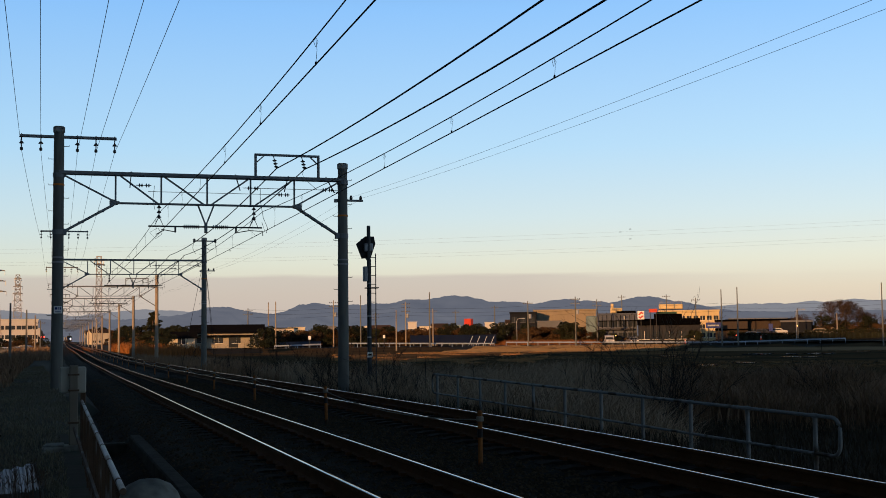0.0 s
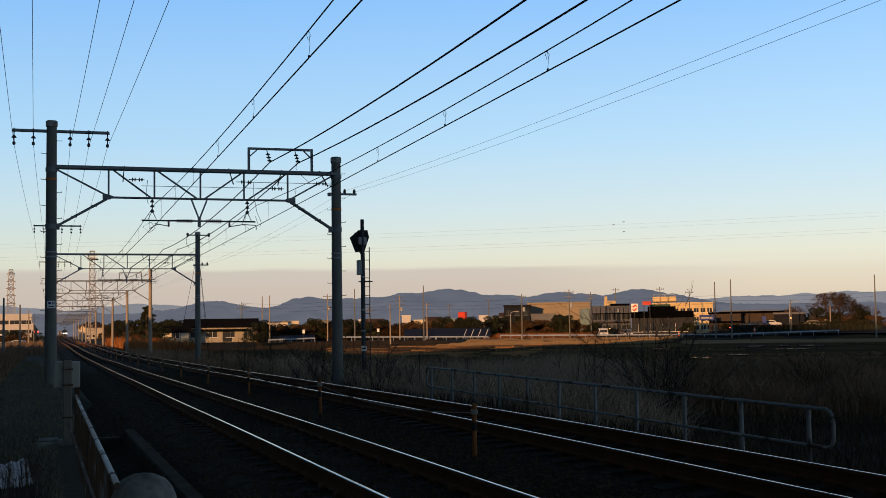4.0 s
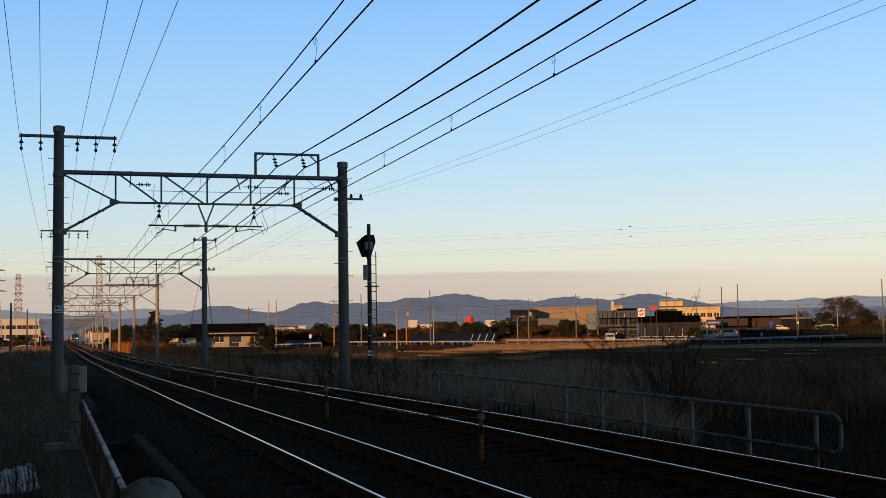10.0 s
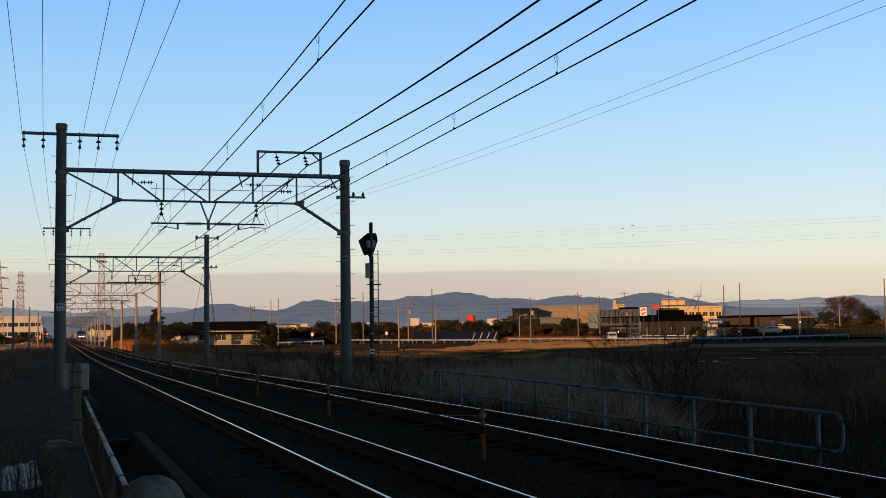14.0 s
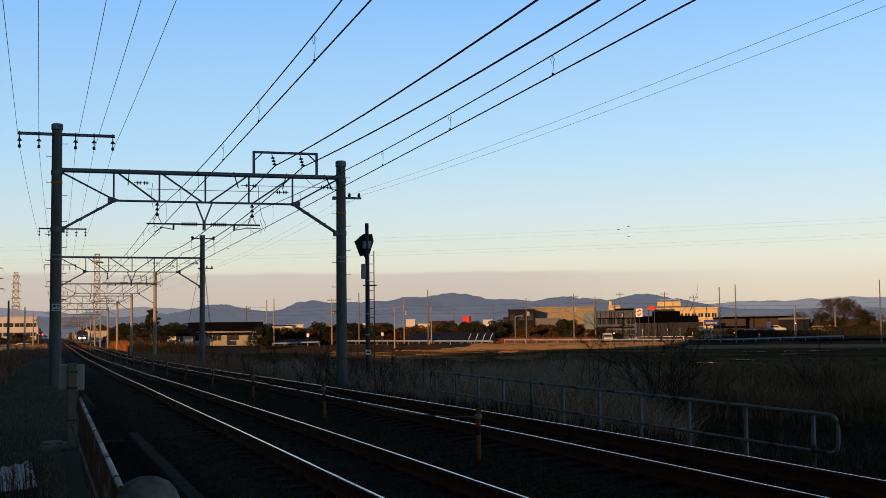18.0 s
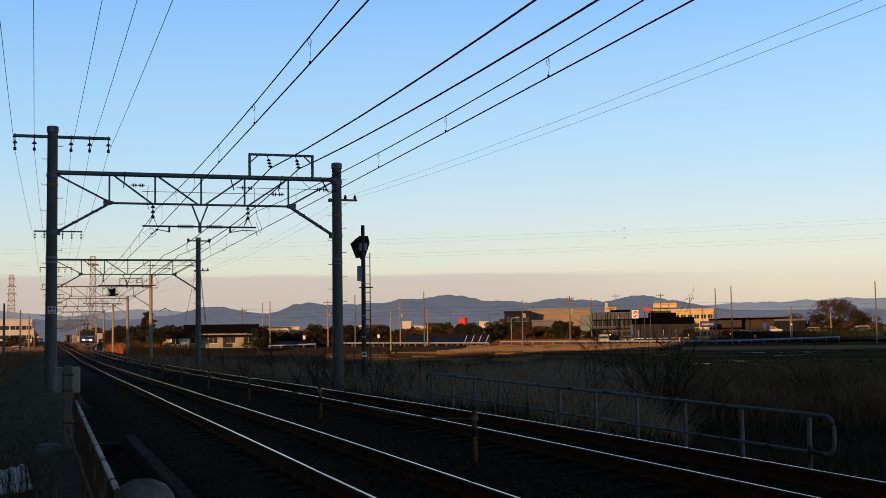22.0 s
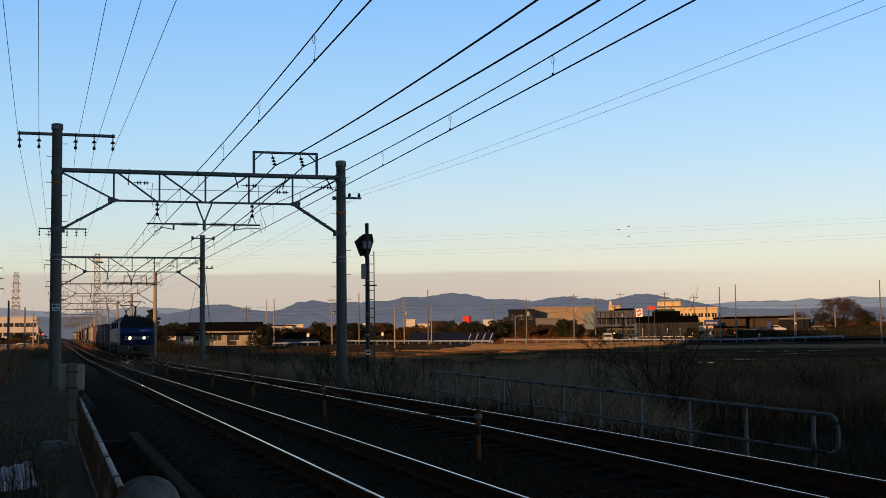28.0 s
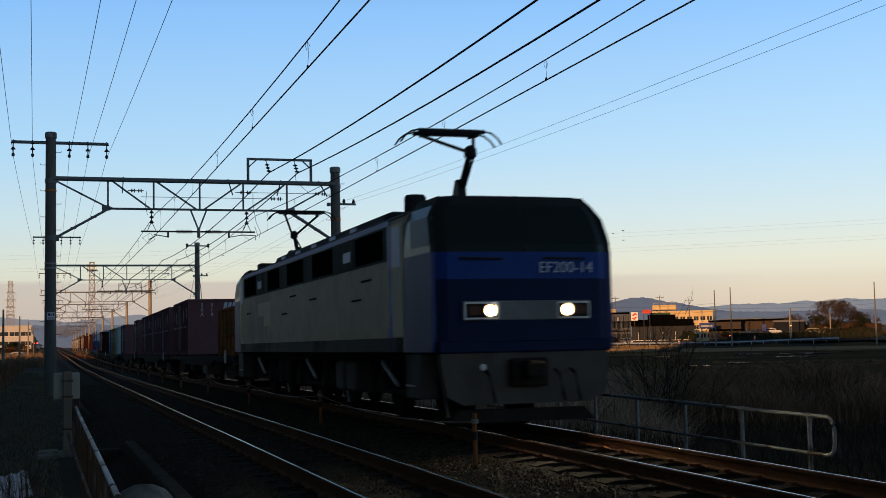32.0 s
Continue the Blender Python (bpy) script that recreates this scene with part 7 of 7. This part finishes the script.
        y = -sgn * 9.46
        part("pillar", Shape().bar((0, -sgn * 9.52, 2.51), (0, -sgn * 9.19, 3.2), 0.05, 0.02), LOCO_ROOF, t)
        for x in (-0.7, 0.55):
            part("wiper", Shape().bar((x - 0.3, -sgn * 9.52, 2.42), (x + 0.35, -sgn * 9.52, 2.41), 0.025, 0.03), BLACK, t)
        fy = lambda d: -sgn * (9.505 + d)
        band = part("light_band", Shape().box(-0.96, 0.96, *sorted((fy(-0.01), fy(0.02))), 1.55, 1.82, c=0.01), PALE_PANEL, t, "pale grey lamp panel")
        for sx in (-1, 1):
            part("lamp_recess", Shape().box(*sorted((sx * 0.46, sx * 0.92)), *sorted((fy(0.02), fy(0.032))), 1.585, 1.785, c=0.004), UNDER, band)
            fr = Shape()
            for z in (1.575, 1.79):
                fr.box(*sorted((sx * 0.45, sx * 0.935)), *sorted((fy(0.03), fy(0.05))), z - 0.012, z + 0.012, c=0.003)
            for x in (0.45, 0.935):
                fr.box(sx * x - 0.012, sx * x + 0.012, *sorted((fy(0.03), fy(0.05))), 1.575, 1.79, c=0.003)
            part("lamp_frame", fr, WHITE, band)
            lens = Shape().lathe([(0.086, 0.0), (0.086, 0.012), (0.07, 0.022), (0.03, 0.028)], 18, axis="y")
            hood = Shape().lathe([(0.088, 0.0), (0.1, 0.0), (0.1, 0.07), (0.09, 0.07), (0.088, 0.0)], 20, axis="y")
            hood.f = [q for q in hood.f if len(q) == 4]
            part("lamp_hood", hood, UNDER, band, at=pose(sx * 0.575, fy(0.032), 1.685, 0, 0, 180 if sgn > 0 else 0))
            at = pose(sx * 0.575, fy(0.032), 1.685, 0, 0, 180 if sgn > 0 else 0)
            if sgn > 0:
                part("headlight", lens, LAMP_WARM, band, "round lit headlight", at=at)
                part("bulb", Shape().lathe([(0.045, 0.02), (0.052, 0.03), (0.045, 0.042), (0.02, 0.046)], 16, axis="y"), LAMP_GLOW, band, at=at)
            else:
                part("headlight", lens, GREY, band, at=at)
            part("tail_lens", Shape().box(*sorted((sx * 0.71, sx * 0.88)), *sorted((fy(0.032), fy(0.04))), 1.62, 1.75, c=0.004), TAIL_DARK, band)
        sk = Shape().prism([(-1.26, 1.25), (1.26, 1.25), (1.26, 0.95), (1.18, 0.5), (0.95, 0.38), (-0.95, 0.38), (-1.18, 0.5), (-1.26, 0.95)], *sorted((-sgn * 9.44, -sgn * 9.26)))
        part("skirt", sk, SKIRT, t, "dirty grey front skirt")
        part("buffer_beam", Shape().box(-1.3, 1.3, *sorted((-sgn * 9.48, -sgn * 8.2)), 1.1, 1.27, c=0.02), NAVY, t)
        part("coupler", Shape().box(-0.28, 0.28, *sorted((-sgn * 9.46, -sgn * 9.58)), 0.62, 1.02, c=0.03).box(-0.13, 0.13, *sorted((-sgn * 9.56, -sgn * 9.86)), 0.74, 0.98, c=0.04), UNDER, t, "black coupler")
        for x in (-0.62, 0.66, 0.42):
            part("air_hose", Shape().tube([(x, -sgn * 9.46, 0.85), (x, -sgn * 9.61, 0.8), (x + 0.04, -sgn * 9.63, 0.55), (x + 0.1, -sgn * 9.56, 0.42)], 0.022, 6), UNDER, t)
        part("hose_cap", Shape().lathe([(0.03, 0), (0.05, 0.02), (0.04, 0.05)], 10, at=(-0.66, 0, 0.9), axis="y"), WHITE, t, at=pose(0, -sgn * 9.49, 0))
        part("snow_plough", Shape().prism([(-1.1, 0.12), (1.1, 0.12), (0.95, 0.3), (-0.95, 0.3)], *sorted((-sgn * 9.28, -sgn * 9.11))), UNDER, t)
        for sx in (-1, 1):
            part("step", Shape().box(*sorted((sx * 1.1, sx * 1.36)), *sorted((-sgn * 8.8, -sgn * 8.0)), 0.45, 1.1, c=0.02), SKIRT, t)
            part("step_tread", Shape().box(*sorted((sx * 1.2, sx * 1.38)), *sorted((-sgn * 8.5, -sgn * 8.05)), 0.62, 0.65), GREY, t)
    me = lettering("EF200-14", 0.22)
    part("running_number", me, LETTER, t, "pale locomotive number", at=pose(0.6, -9.532, 2.215, 90, 0, 0))
    # roof gear
    rs = [(-1.385, 3.15), (-1.37, 3.158), (-1.21, 3.258), (-0.7, 3.32), (0, 3.34), (0.7, 3.32), (1.21, 3.258), (1.37, 3.158), (1.385, 3.15)]
    part("roof", Shape().prism(rs, -8.08, 8.08), LOCO_ROOF, t, "sooty dark roof")
    part("roof_housing", Shape().prism([(-0.98, 3.24), (-0.9, 3.46), (-0.78, 3.52), (0.78, 3.52), (0.9, 3.46), (0.98, 3.24)], -5.3, 5.2), LOCO_ROOF, t)
    for y in (-3.2, -1.4, 0.4, 2.2, 4.0):
        part("roof_hatch", Shape().box(-0.7, 0.7, y - 0.5, y + 0.5, 3.52, 3.56, c=0.015), UNDER, t)
        part("vent", Shape().box(-0.975, -0.94, y - 0.22, y + 0.22, 3.33, 3.42, c=0.01), STRIPE, t)
    part("roof_drum", Shape().lathe([(0.17, 3.3), (0.18, 3.36), (0.18, 3.62), (0.15, 3.66)], 18, at=(-0.72, -6.5, 0)), LOCO_ROOF, t)
    for x, y in ((-0.5, 5.5), (0.3, 5.6)):
        part("roof_insulator", Shape().lathe([(0.05, 3.3), (0.09, 3.36), (0.05, 3.42), (0.09, 3.48), (0.05, 3.54), (0.09, 3.6), (0.04, 3.68)], 12, at=(x, y, 0)), INSULATOR, t)
    part("bus_bar", Shape().tube([(-0.5, 5.5, 3.68), (0.3, 5.6, 3.68), (0.3, 5.0, 3.62), (0.3, -5.5, 3.62), (0.2, -6.1, 3.58)], 0.02, 6), BLACK, t)
    part("roof_case", Shape().box(-0.95, -0.3, 7.5, 8.0, 3.26, 3.5), LOCO_ROOF, t)
    pantograph(t, -6.12, 1)
    pantograph(t, 6.5, -1)
    # running gear
    part("underframe", Shape().box(-1.05, 1.05, -8.6, 8.6, 0.95, 1.12), UNDER, t)
    for c in (-6.3, 0.0, 6.3):
        bg = part("bogie", Shape().box(-0.5, 0.5, c - 0.5, c + 0.5, 0.5, 0.95), UNDER, t, "black three-piece bogie")
        for sx in (-1, 1):
            fr = [(c - 2.0, 0.62), (c - 1.7, 0.78), (c - 0.8, 0.72), (c - 0.5, 0.5), (c + 0.5, 0.5), (c + 0.8, 0.72), (c + 1.7, 0.78), (c + 2.0, 0.62), (c + 1.7, 0.44), (c - 1.7, 0.44)]
            part("side_frame", Shape().prism(fr, *sorted((sx * 0.92, sx * 1.06)), plane="yz"), UNDER, bg)
            for e in (-1.3, 1.3):
                part("axle_box", Shape().box(*sorted((sx * 1.0, sx * 1.16)), c + e - 0.17, c + e + 0.17, 0.4, 0.72, c=0.04), UNDER, bg)
                part("spring", Shape().lathe([(0.09, 0.72), (0.11, 0.76), (0.09, 0.8), (0.11, 0.84), (0.09, 0.88), (0.11, 0.92), (0.09, 0.96)], 10, at=(sx * 1.05, c + e, 0)), UNDER, bg)
            part("damper", Shape().tube([(sx * 1.12, c - 0.4, 0.6), (sx * 1.12, c + 0.5, 0.95)], 0.04, 8), GREY, bg)
            part("sand_pipe", Shape().tube([(sx * 0.95, c - 2.05, 0.9), (sx * 0.8, c - 1.98, 0.15)], 0.02, 5), GREY, bg)
        for e in (-1.3, 1.3):
            wheelset(bg, c + e, 0.56)
    for y in (-3.6, -2.7, 2.7, 3.5):
        for sx in (-1, 1):
            part("tank", Shape().box(*sorted((sx * 0.6, sx * 1.15)), y - 0.35, y + 0.35, 0.4, 0.95, c=0.05), UNDER if y > 0 else SKIRT, t)
    return t


LOCO = make_loco()
PAINT = {n: mat(n + "_container_paint", c, 0.7, grain=5, vary=0.3, patch=0.2, patch_color=tuple(0.6 * v for v in c), spec=0.0) for n, c in dict(
    plum=(0.15, 0.080, 0.088), orange=(0.28, 0.12, 0.05), cyan=(0.30, 0.42, 0.43), olive=(0.17, 0.13, 0.04), blue=(0.05, 0.10, 0.22), red=(0.20, 0.022, 0.016), rust=(0.028, 0.010, 0.009), white=(0.42, 0.42, 0.40)).items()}


def make_wagon():
    t = thing("container_wagon", "dark flat container wagon with two bogies", "rail wagon", group="wagons of the train")
    for sx in (-1, 1):
        part("side_sill", Shape().prism([(-10.4, 0.86), (-10.4, 1.02), (10.4, 1.02), (10.4, 0.86), (5.6, 0.86), (4.8, 0.68), (-4.8, 0.68), (-5.6, 0.86)], *sorted((sx * 1.2, sx * 1.28)), plane="yz"), UNDER, t)
        part("brake_wheel", Shape().lathe([(0.2, -0.02), (0.22, 0.0), (0.2, 0.02), (0.16, 0.0)], 14, axis="x", at=(sx * 1.34, -8.9, 0.98)), GREY, t)
        part("side_box", Shape().box(*sorted((sx * 0.75, sx * 1.22)), -3.2, -1.9, 0.38, 0.8, c=0.04), SKIRT, t)
        part("side_box", Shape().box(*sorted((sx * 0.75, sx * 1.22)), 1.2, 2.1, 0.42, 0.8, c=0.04), UNDER, t)
    for y in (-10.2, -6.8, -3.4, 0, 3.4, 6.8, 10.2):
        part("cross_beam", Shape().box(-1.2, 1.2, y - 0.15, y + 0.15, 0.84, 1.0), UNDER, t)
    part("centre_sill", Shape().box(-0.3, 0.3, -10.75, 10.75, 0.72, 0.98), UNDER, t)
    for c in (-7.6, 7.6):
        bg = part("bogie", Shape().box(-0.9, 0.9, c - 0.25, c + 0.25, 0.42, 0.74), UNDER, t)
        for sx in (-1, 1):
            part("side_frame", Shape().prism([(c - 1.25, 0.42), (c - 1.1, 0.66), (c - 0.4, 0.7), (c + 0.4, 0.7), (c + 1.1, 0.66), (c + 1.25, 0.42), (c + 0.7, 0.3), (c - 0.7, 0.3)], *sorted((sx * 0.86, sx * 1.0)), plane="yz"), UNDER, bg)
        for e in (-0.95, 0.95):
            wheelset(bg, c + e, 0.43)
    return t


def make_box_container(color, L, H, label, doors=True):
    t = thing("freight_container", label, "container", group="containers on the train")
    m = PAINT[color]
    h = L / 2 - 0.03
    part("shell", Shape().box(-1.19, 1.19, -h + 0.02, h - 0.02, 0.12, H - 0.05, c=0.02), m, t)
    n = int(L / 0.3)
    for sx in (-1, 1):
        for i in range(n):
            y = -h + 0.2 + (2 * h - 0.4) * i / (n - 1)
            part("side_rib", Shape().box(*sorted((sx * 1.185, sx * 1.222)), y - 0.06, y + 0.06, 0.2, H - 0.12, c=0.012), m, t)
    for a, b in ((-h, -h + 0.1), (h - 0.1, h)):
        for x in (-1.22, 1.12):
            part("corner_post", Shape().box(x, x + 0.1, a, b, 0.05, H, c=0.015), m, t)
    for z0, z1 in ((0.02, 0.16), (H - 0.1, H)):
        for sx in (-1, 1):
            part("side_rail", Shape().box(*sorted((sx * 1.12, sx * 1.22)), -h, h, z0, z1, c=0.015), m, t)
        part("end_rail", Shape().box(-1.2, 1.2, -h - 0.004, -h + 0.07, z0, z1, c=0.015), m, t)
    if doors:
        for sx in (-1, 1):
            part("lock_rod", Shape().tube([(sx * 1.24, 0.25, 0.2), (sx * 1.24, 0.25, H - 0.15)], 0.018, 6).tube([(sx * 1.24, -0.25, 0.2), (sx * 1.24, -0.25, H - 0.15)], 0.018, 6), GREY, t)
            for y in (-h + 0.35, h - 0.45):
                part("white_mark", Shape().box(*sorted((sx * 1.22, sx * 1.228)), y, y + 0.16, H * 0.66, H * 0.85, c=0.002), PAINT["white"], t)
            for k in range(int(L / 0.62)):
                y = -h + 0.5 + k * 0.62
                part("stencil_mark", Shape().box(*sorted((sx * 1.222, sx * 1.229)), y, y + 0.22, H * 0.5, H * 0.53, c=0.002), PAINT["white"], t)
            for y in (-h * 0.55, h * 0.45):
                part("stencil_mark", Shape().box(*sorted((sx * 1.222, sx * 1.229)), y, y + 0.14, H * 0.6, H * 0.82, c=0.002), GREY, t)
    return t


def make_flat_rack(label):
    t = thing("open_container", label, "container", group="containers on the train")
    m = PAINT["orange"]
    part("floor", Shape().box(-1.2, 1.2, -1.84, 1.84, 0.0, 0.16), m, t)
    for sx in (-1, 1):
        for z0 in (0.18, 0.58, 0.98):
            part("side_board", Shape().box(*sorted((sx * 1.12, sx * 1.19)), -1.8, 1.8, z0, z0 + 0.37, c=0.015), m, t)
        for y in (-1.8, -0.9, 0, 0.9, 1.8):
            part("stake", Shape().box(*sorted((sx * 1.18, sx * 1.24)), y - 0.05, y + 0.05, 0.0, 1.42, c=0.01), m, t)
        part("rail", Shape().box(*sorted((sx * 1.11, sx * 1.23)), -1.85, 1.85, 1.37, 1.45, c=0.01), m, t)
        part("green_strip", Shape().box(*sorted((sx * 1.19, sx * 1.2)), -1.6, 1.6, 0.72, 0.84, c=0.002), PAINT["olive"], t)
    for y in (-1.83, 1.83):
        part("end_board", Shape().box(-1.15, 1.15, y - 0.04, y + 0.04, 0.16, 1.4), m, t)
    return t


def make_tank(label):
    t = thing("tank_container", label, "tank container", group="containers on the train")
    part("tank", Shape().lathe([(0.3, -2.85), (0.85, -2.75), (1.1, -2.5), (1.15, -2.2), (1.15, 2.2), (1.1, 2.5), (0.85, 2.75), (0.3, 2.85)], 28, at=(0, 0, 1.3), axis="y"), PAINT["white"], t, smooth=True)
    part("lower_jacket", Shape().lathe([(0.86, -2.74), (1.11, -2.5), (1.165, -2.2), (1.165, 2.2), (1.11, 2.5), (0.86, 2.74)], 28, axis="y", at=(0, 0, 1.3)).cut_above(1.25), PAINT["blue"], t, "dull blue lower jacket", smooth=True)
    for y in (-2.95, 2.95):
        for sx in (-1, 1):
            part("frame_post", Shape().box(sx * 1.15 - 0.06, sx * 1.15 + 0.06, y - 0.06, y + 0.06, 0, 2.4), PAINT["blue"], t)
            part("frame_brace", Shape().bar((sx * 1.15, y, 0.1), (sx * 1.15, y * 0.5, 1.0), 0.08), PAINT["blue"], t)
    for sx in (-1, 1):
        part("frame_rail", Shape().box(sx * 1.15 - 0.06, sx * 1.15 + 0.06, -3, 3, 0, 0.12), PAINT["blue"], t)
    part("hatch", Shape().lathe([(0.3, 2.42), (0.3, 2.55), (0.2, 2.6)], 16), GREY, t)
    return t


def label_end(c):
    """White marks on the end wall of the first box container."""
    for x, txt in ((-0.66, "30A"), (-0.28, "314")):
        for i, ch in enumerate(txt):
            part("letter", lettering(ch, 0.21), LETTER, c, at=pose(x, -3.035, 1.9 - 0.19 * i, 90, 0, 0))
    logo = Shape()
    for i in range(4):
        x = 0.18 + 0.17 * i
        logo.prism([(x, 1.88), (x + 0.12, 1.88), (x + 0.17, 2.06), (x + 0.05, 2.06)], -3.04, -3.03)
    logo.prism([(0.16, 1.82), (0.85, 1.82), (0.86, 1.86), (0.17, 1.86)], -3.04, -3.03)
    part("emblem", logo, LETTER, c, "white slanted emblem")


# what stands on each wagon: kind, length, place along the wagon
LOADS = [[("rack", -8.1), ("plum20", 6.1)], [("plum20", -7.4), ("plum20", -1.1), ("plum20", 5.2)], [("plum12", -8.4), ("plum20", 6.9)],
         [("cyan12", -5.5), ("olive12", -1.6), ("olive12", 2.3), ("blue12", 7.0)], [("rust12", 3.4), ("red12", 7.6)], [("tank", 1.2), ("tank", 7.4)], [("rust12", 3.9)], [], [("rust12", -7.8), ("rust12", -3.9), ("rust12", 3.9)],
         [("rust12", -3.0), ("rust12", 7.8)], [("rust12", -7.8), ("rust12", -3.9), ("rust12", 0), ("rust12", 3.9), ("rust12", 7.8)], [("rust12", -7.8), ("rust12", -3.9), ("rust12", 0), ("rust12", 3.9), ("rust12", 7.8)],
         [("rust12", -6.25), ("rust12", 0.02), ("rust12", 6.3)], [("red12", -7.8), ("red12", -3.9), ("rust12", 3.9)]]
WORDS = dict(plum="plum-coloured", cyan="pale cyan", olive="olive-yellow", blue="dull blue", red="bright red", rust="rust-red", white="off-white")
VEHICLES = [(LOCO, 0.0, 0.0)]      # thing, metres behind the locomotive's middle, height


def make_train():
    protos = {}
    wagon = make_wagon()
    lettered = False
    for w in range(14):
        back = 20.6 + 21.9 * w
        if w == 0:
            wg = wagon
        else:
            wg = copy_thing(wagon, Matrix.Identity(4))
        VEHICLES.append((wg, back, 0.0))
        for kind, y in LOADS[w]:
            if kind in protos:
                c = copy_thing(protos[kind], Matrix.Identity(4))
            elif kind == "rack":
                c = make_flat_rack("orange half-height open container on a flat wagon")
            elif kind == "tank":
                c = make_tank("white tank container in a blue frame")
            elif kind == "plum20" and not lettered:
                lettered = True
                c = make_box_container("plum", 6.06, 2.2, "plum-coloured ribbed container with white end lettering")
                label_end(c)
                VEHICLES.append((c, back + y, 1.024))
                continue
            else:
                col, L = kind[:-2], 6.06 if kind.endswith("20") else 3.72
                c = make_box_container(col, L, 2.2, "%s ribbed freight container on a flat wagon" % WORDS[col])
            protos.setdefault(kind, c)
            VEHICLES.append((c, back + y, 1.024))


make_train()
SPEED, NOSE_AT_END = 22.4365, 16.43


def train_pose(y, dz):
    a, b = on_track(TRACK_2, y - 5), on_track(TRACK_2, y + 5)
    p = on_track(TRACK_2, y)
    return Matrix.Translation(p + Vector((0, 0, dz))) @ pose(0, 0, 0, math.degrees(math.atan2(b.z - a.z, 10)), 0, -math.degrees(math.atan2(b.x - a.x, 10)))


FLIGHT_A = [(20, -38.0, 106.0, 4.5), (22, 3.35, 61.91, 3.71), (22.2, 7.47, 62.76, 3.96), (22.4, 10.96, 63.46, 4.53), (22.6, 14.28, 64.03, 5.00), (22.8, 17.49, 64.47, 5.13), (23, 20.67, 64.78, 5.61), (23.4, 28.73, 71.08, 6.39), (24, 40.44, 80.03, 7.62), (24.4, 47.88, 85.89, 8.39), (25, 59.21, 94.28, 9.22), (25.4, 67.53, 99.19, 9.36)]
FLIGHT_B = [(22.8, 14.07, 83.83, 4.27), (23, 14.65, 77.05, 4.71), (23.2, 14.46, 70.39, 5.15), (23.4, 13.56, 63.86, 5.54), (23.6, 13.59, 62.95, 6.16), (24, 14.92, 72.48, 7.95), (24.4, 15.31, 82.19, 8.91), (24.8, 14.41, 92.08, 8.31), (25, 13.48, 97.07, 8.54), (25.5, 9.74, 109.57, 8.69)]


def fly(bird, wings, course, start, end, rate, heading, swing, bank):
    """Key a bird's way through the air and the beat of its wings."""
    rows = [(0.0, *start)] + list(course) + [(32.0, *end)]
    keys = [(t, pose(x, y, z, 4, bank(t), heading(t))) for t, x, y, z in rows]
    walk(bird, keys)
    for w, s in zip(wings, (1, -1)):
        beat = [(0.0, pose(0, 0, 0))]
        k = 0
        t = 21.0
        while t < 27.0:
            beat.append((t, pose(0, 0, 0, 0, s * swing(t) * (1 if k % 2 else -0.5), 0)))
            t += rate
            k += 1
        walk(w, beat + [(32.0, pose(0, 0, 0))])


def motions():
    for ob, back, dz in VEHICLES:
        walk(ob, [(t, train_pose(NOSE_AT_END + 9.35 + SPEED * (32 - t) + back, dz)) for t in range(0, 33)])
    for ob, t0, b0, stop in MOVING:
        walk(ob, [(0.5 * k, road_pose(0.5 * k, t0, b0, stop)) for k in range(65)])
    fly(BIRD_A, WINGS_A, FLIGHT_A, (-420.0, 260.0, 20.0), (200.0, 180.0, 14.0), 0.2, lambda t: -75 if t < 23.2 else -50, lambda t: 38 if t < 22.7 else 14, lambda t: -32 if 22.7 < t < 25 else 0)
    fly(BIRD_B, WINGS_B, FLIGHT_B, (-160.0, 500.0, 4.0), (-90.0, 260.0, 12.0), 0.1, lambda t: 170 if t < 23.3 else (95 if t < 23.8 else (20 if t < 24.5 else 30)), lambda t: 45, lambda t: 0)


motions()
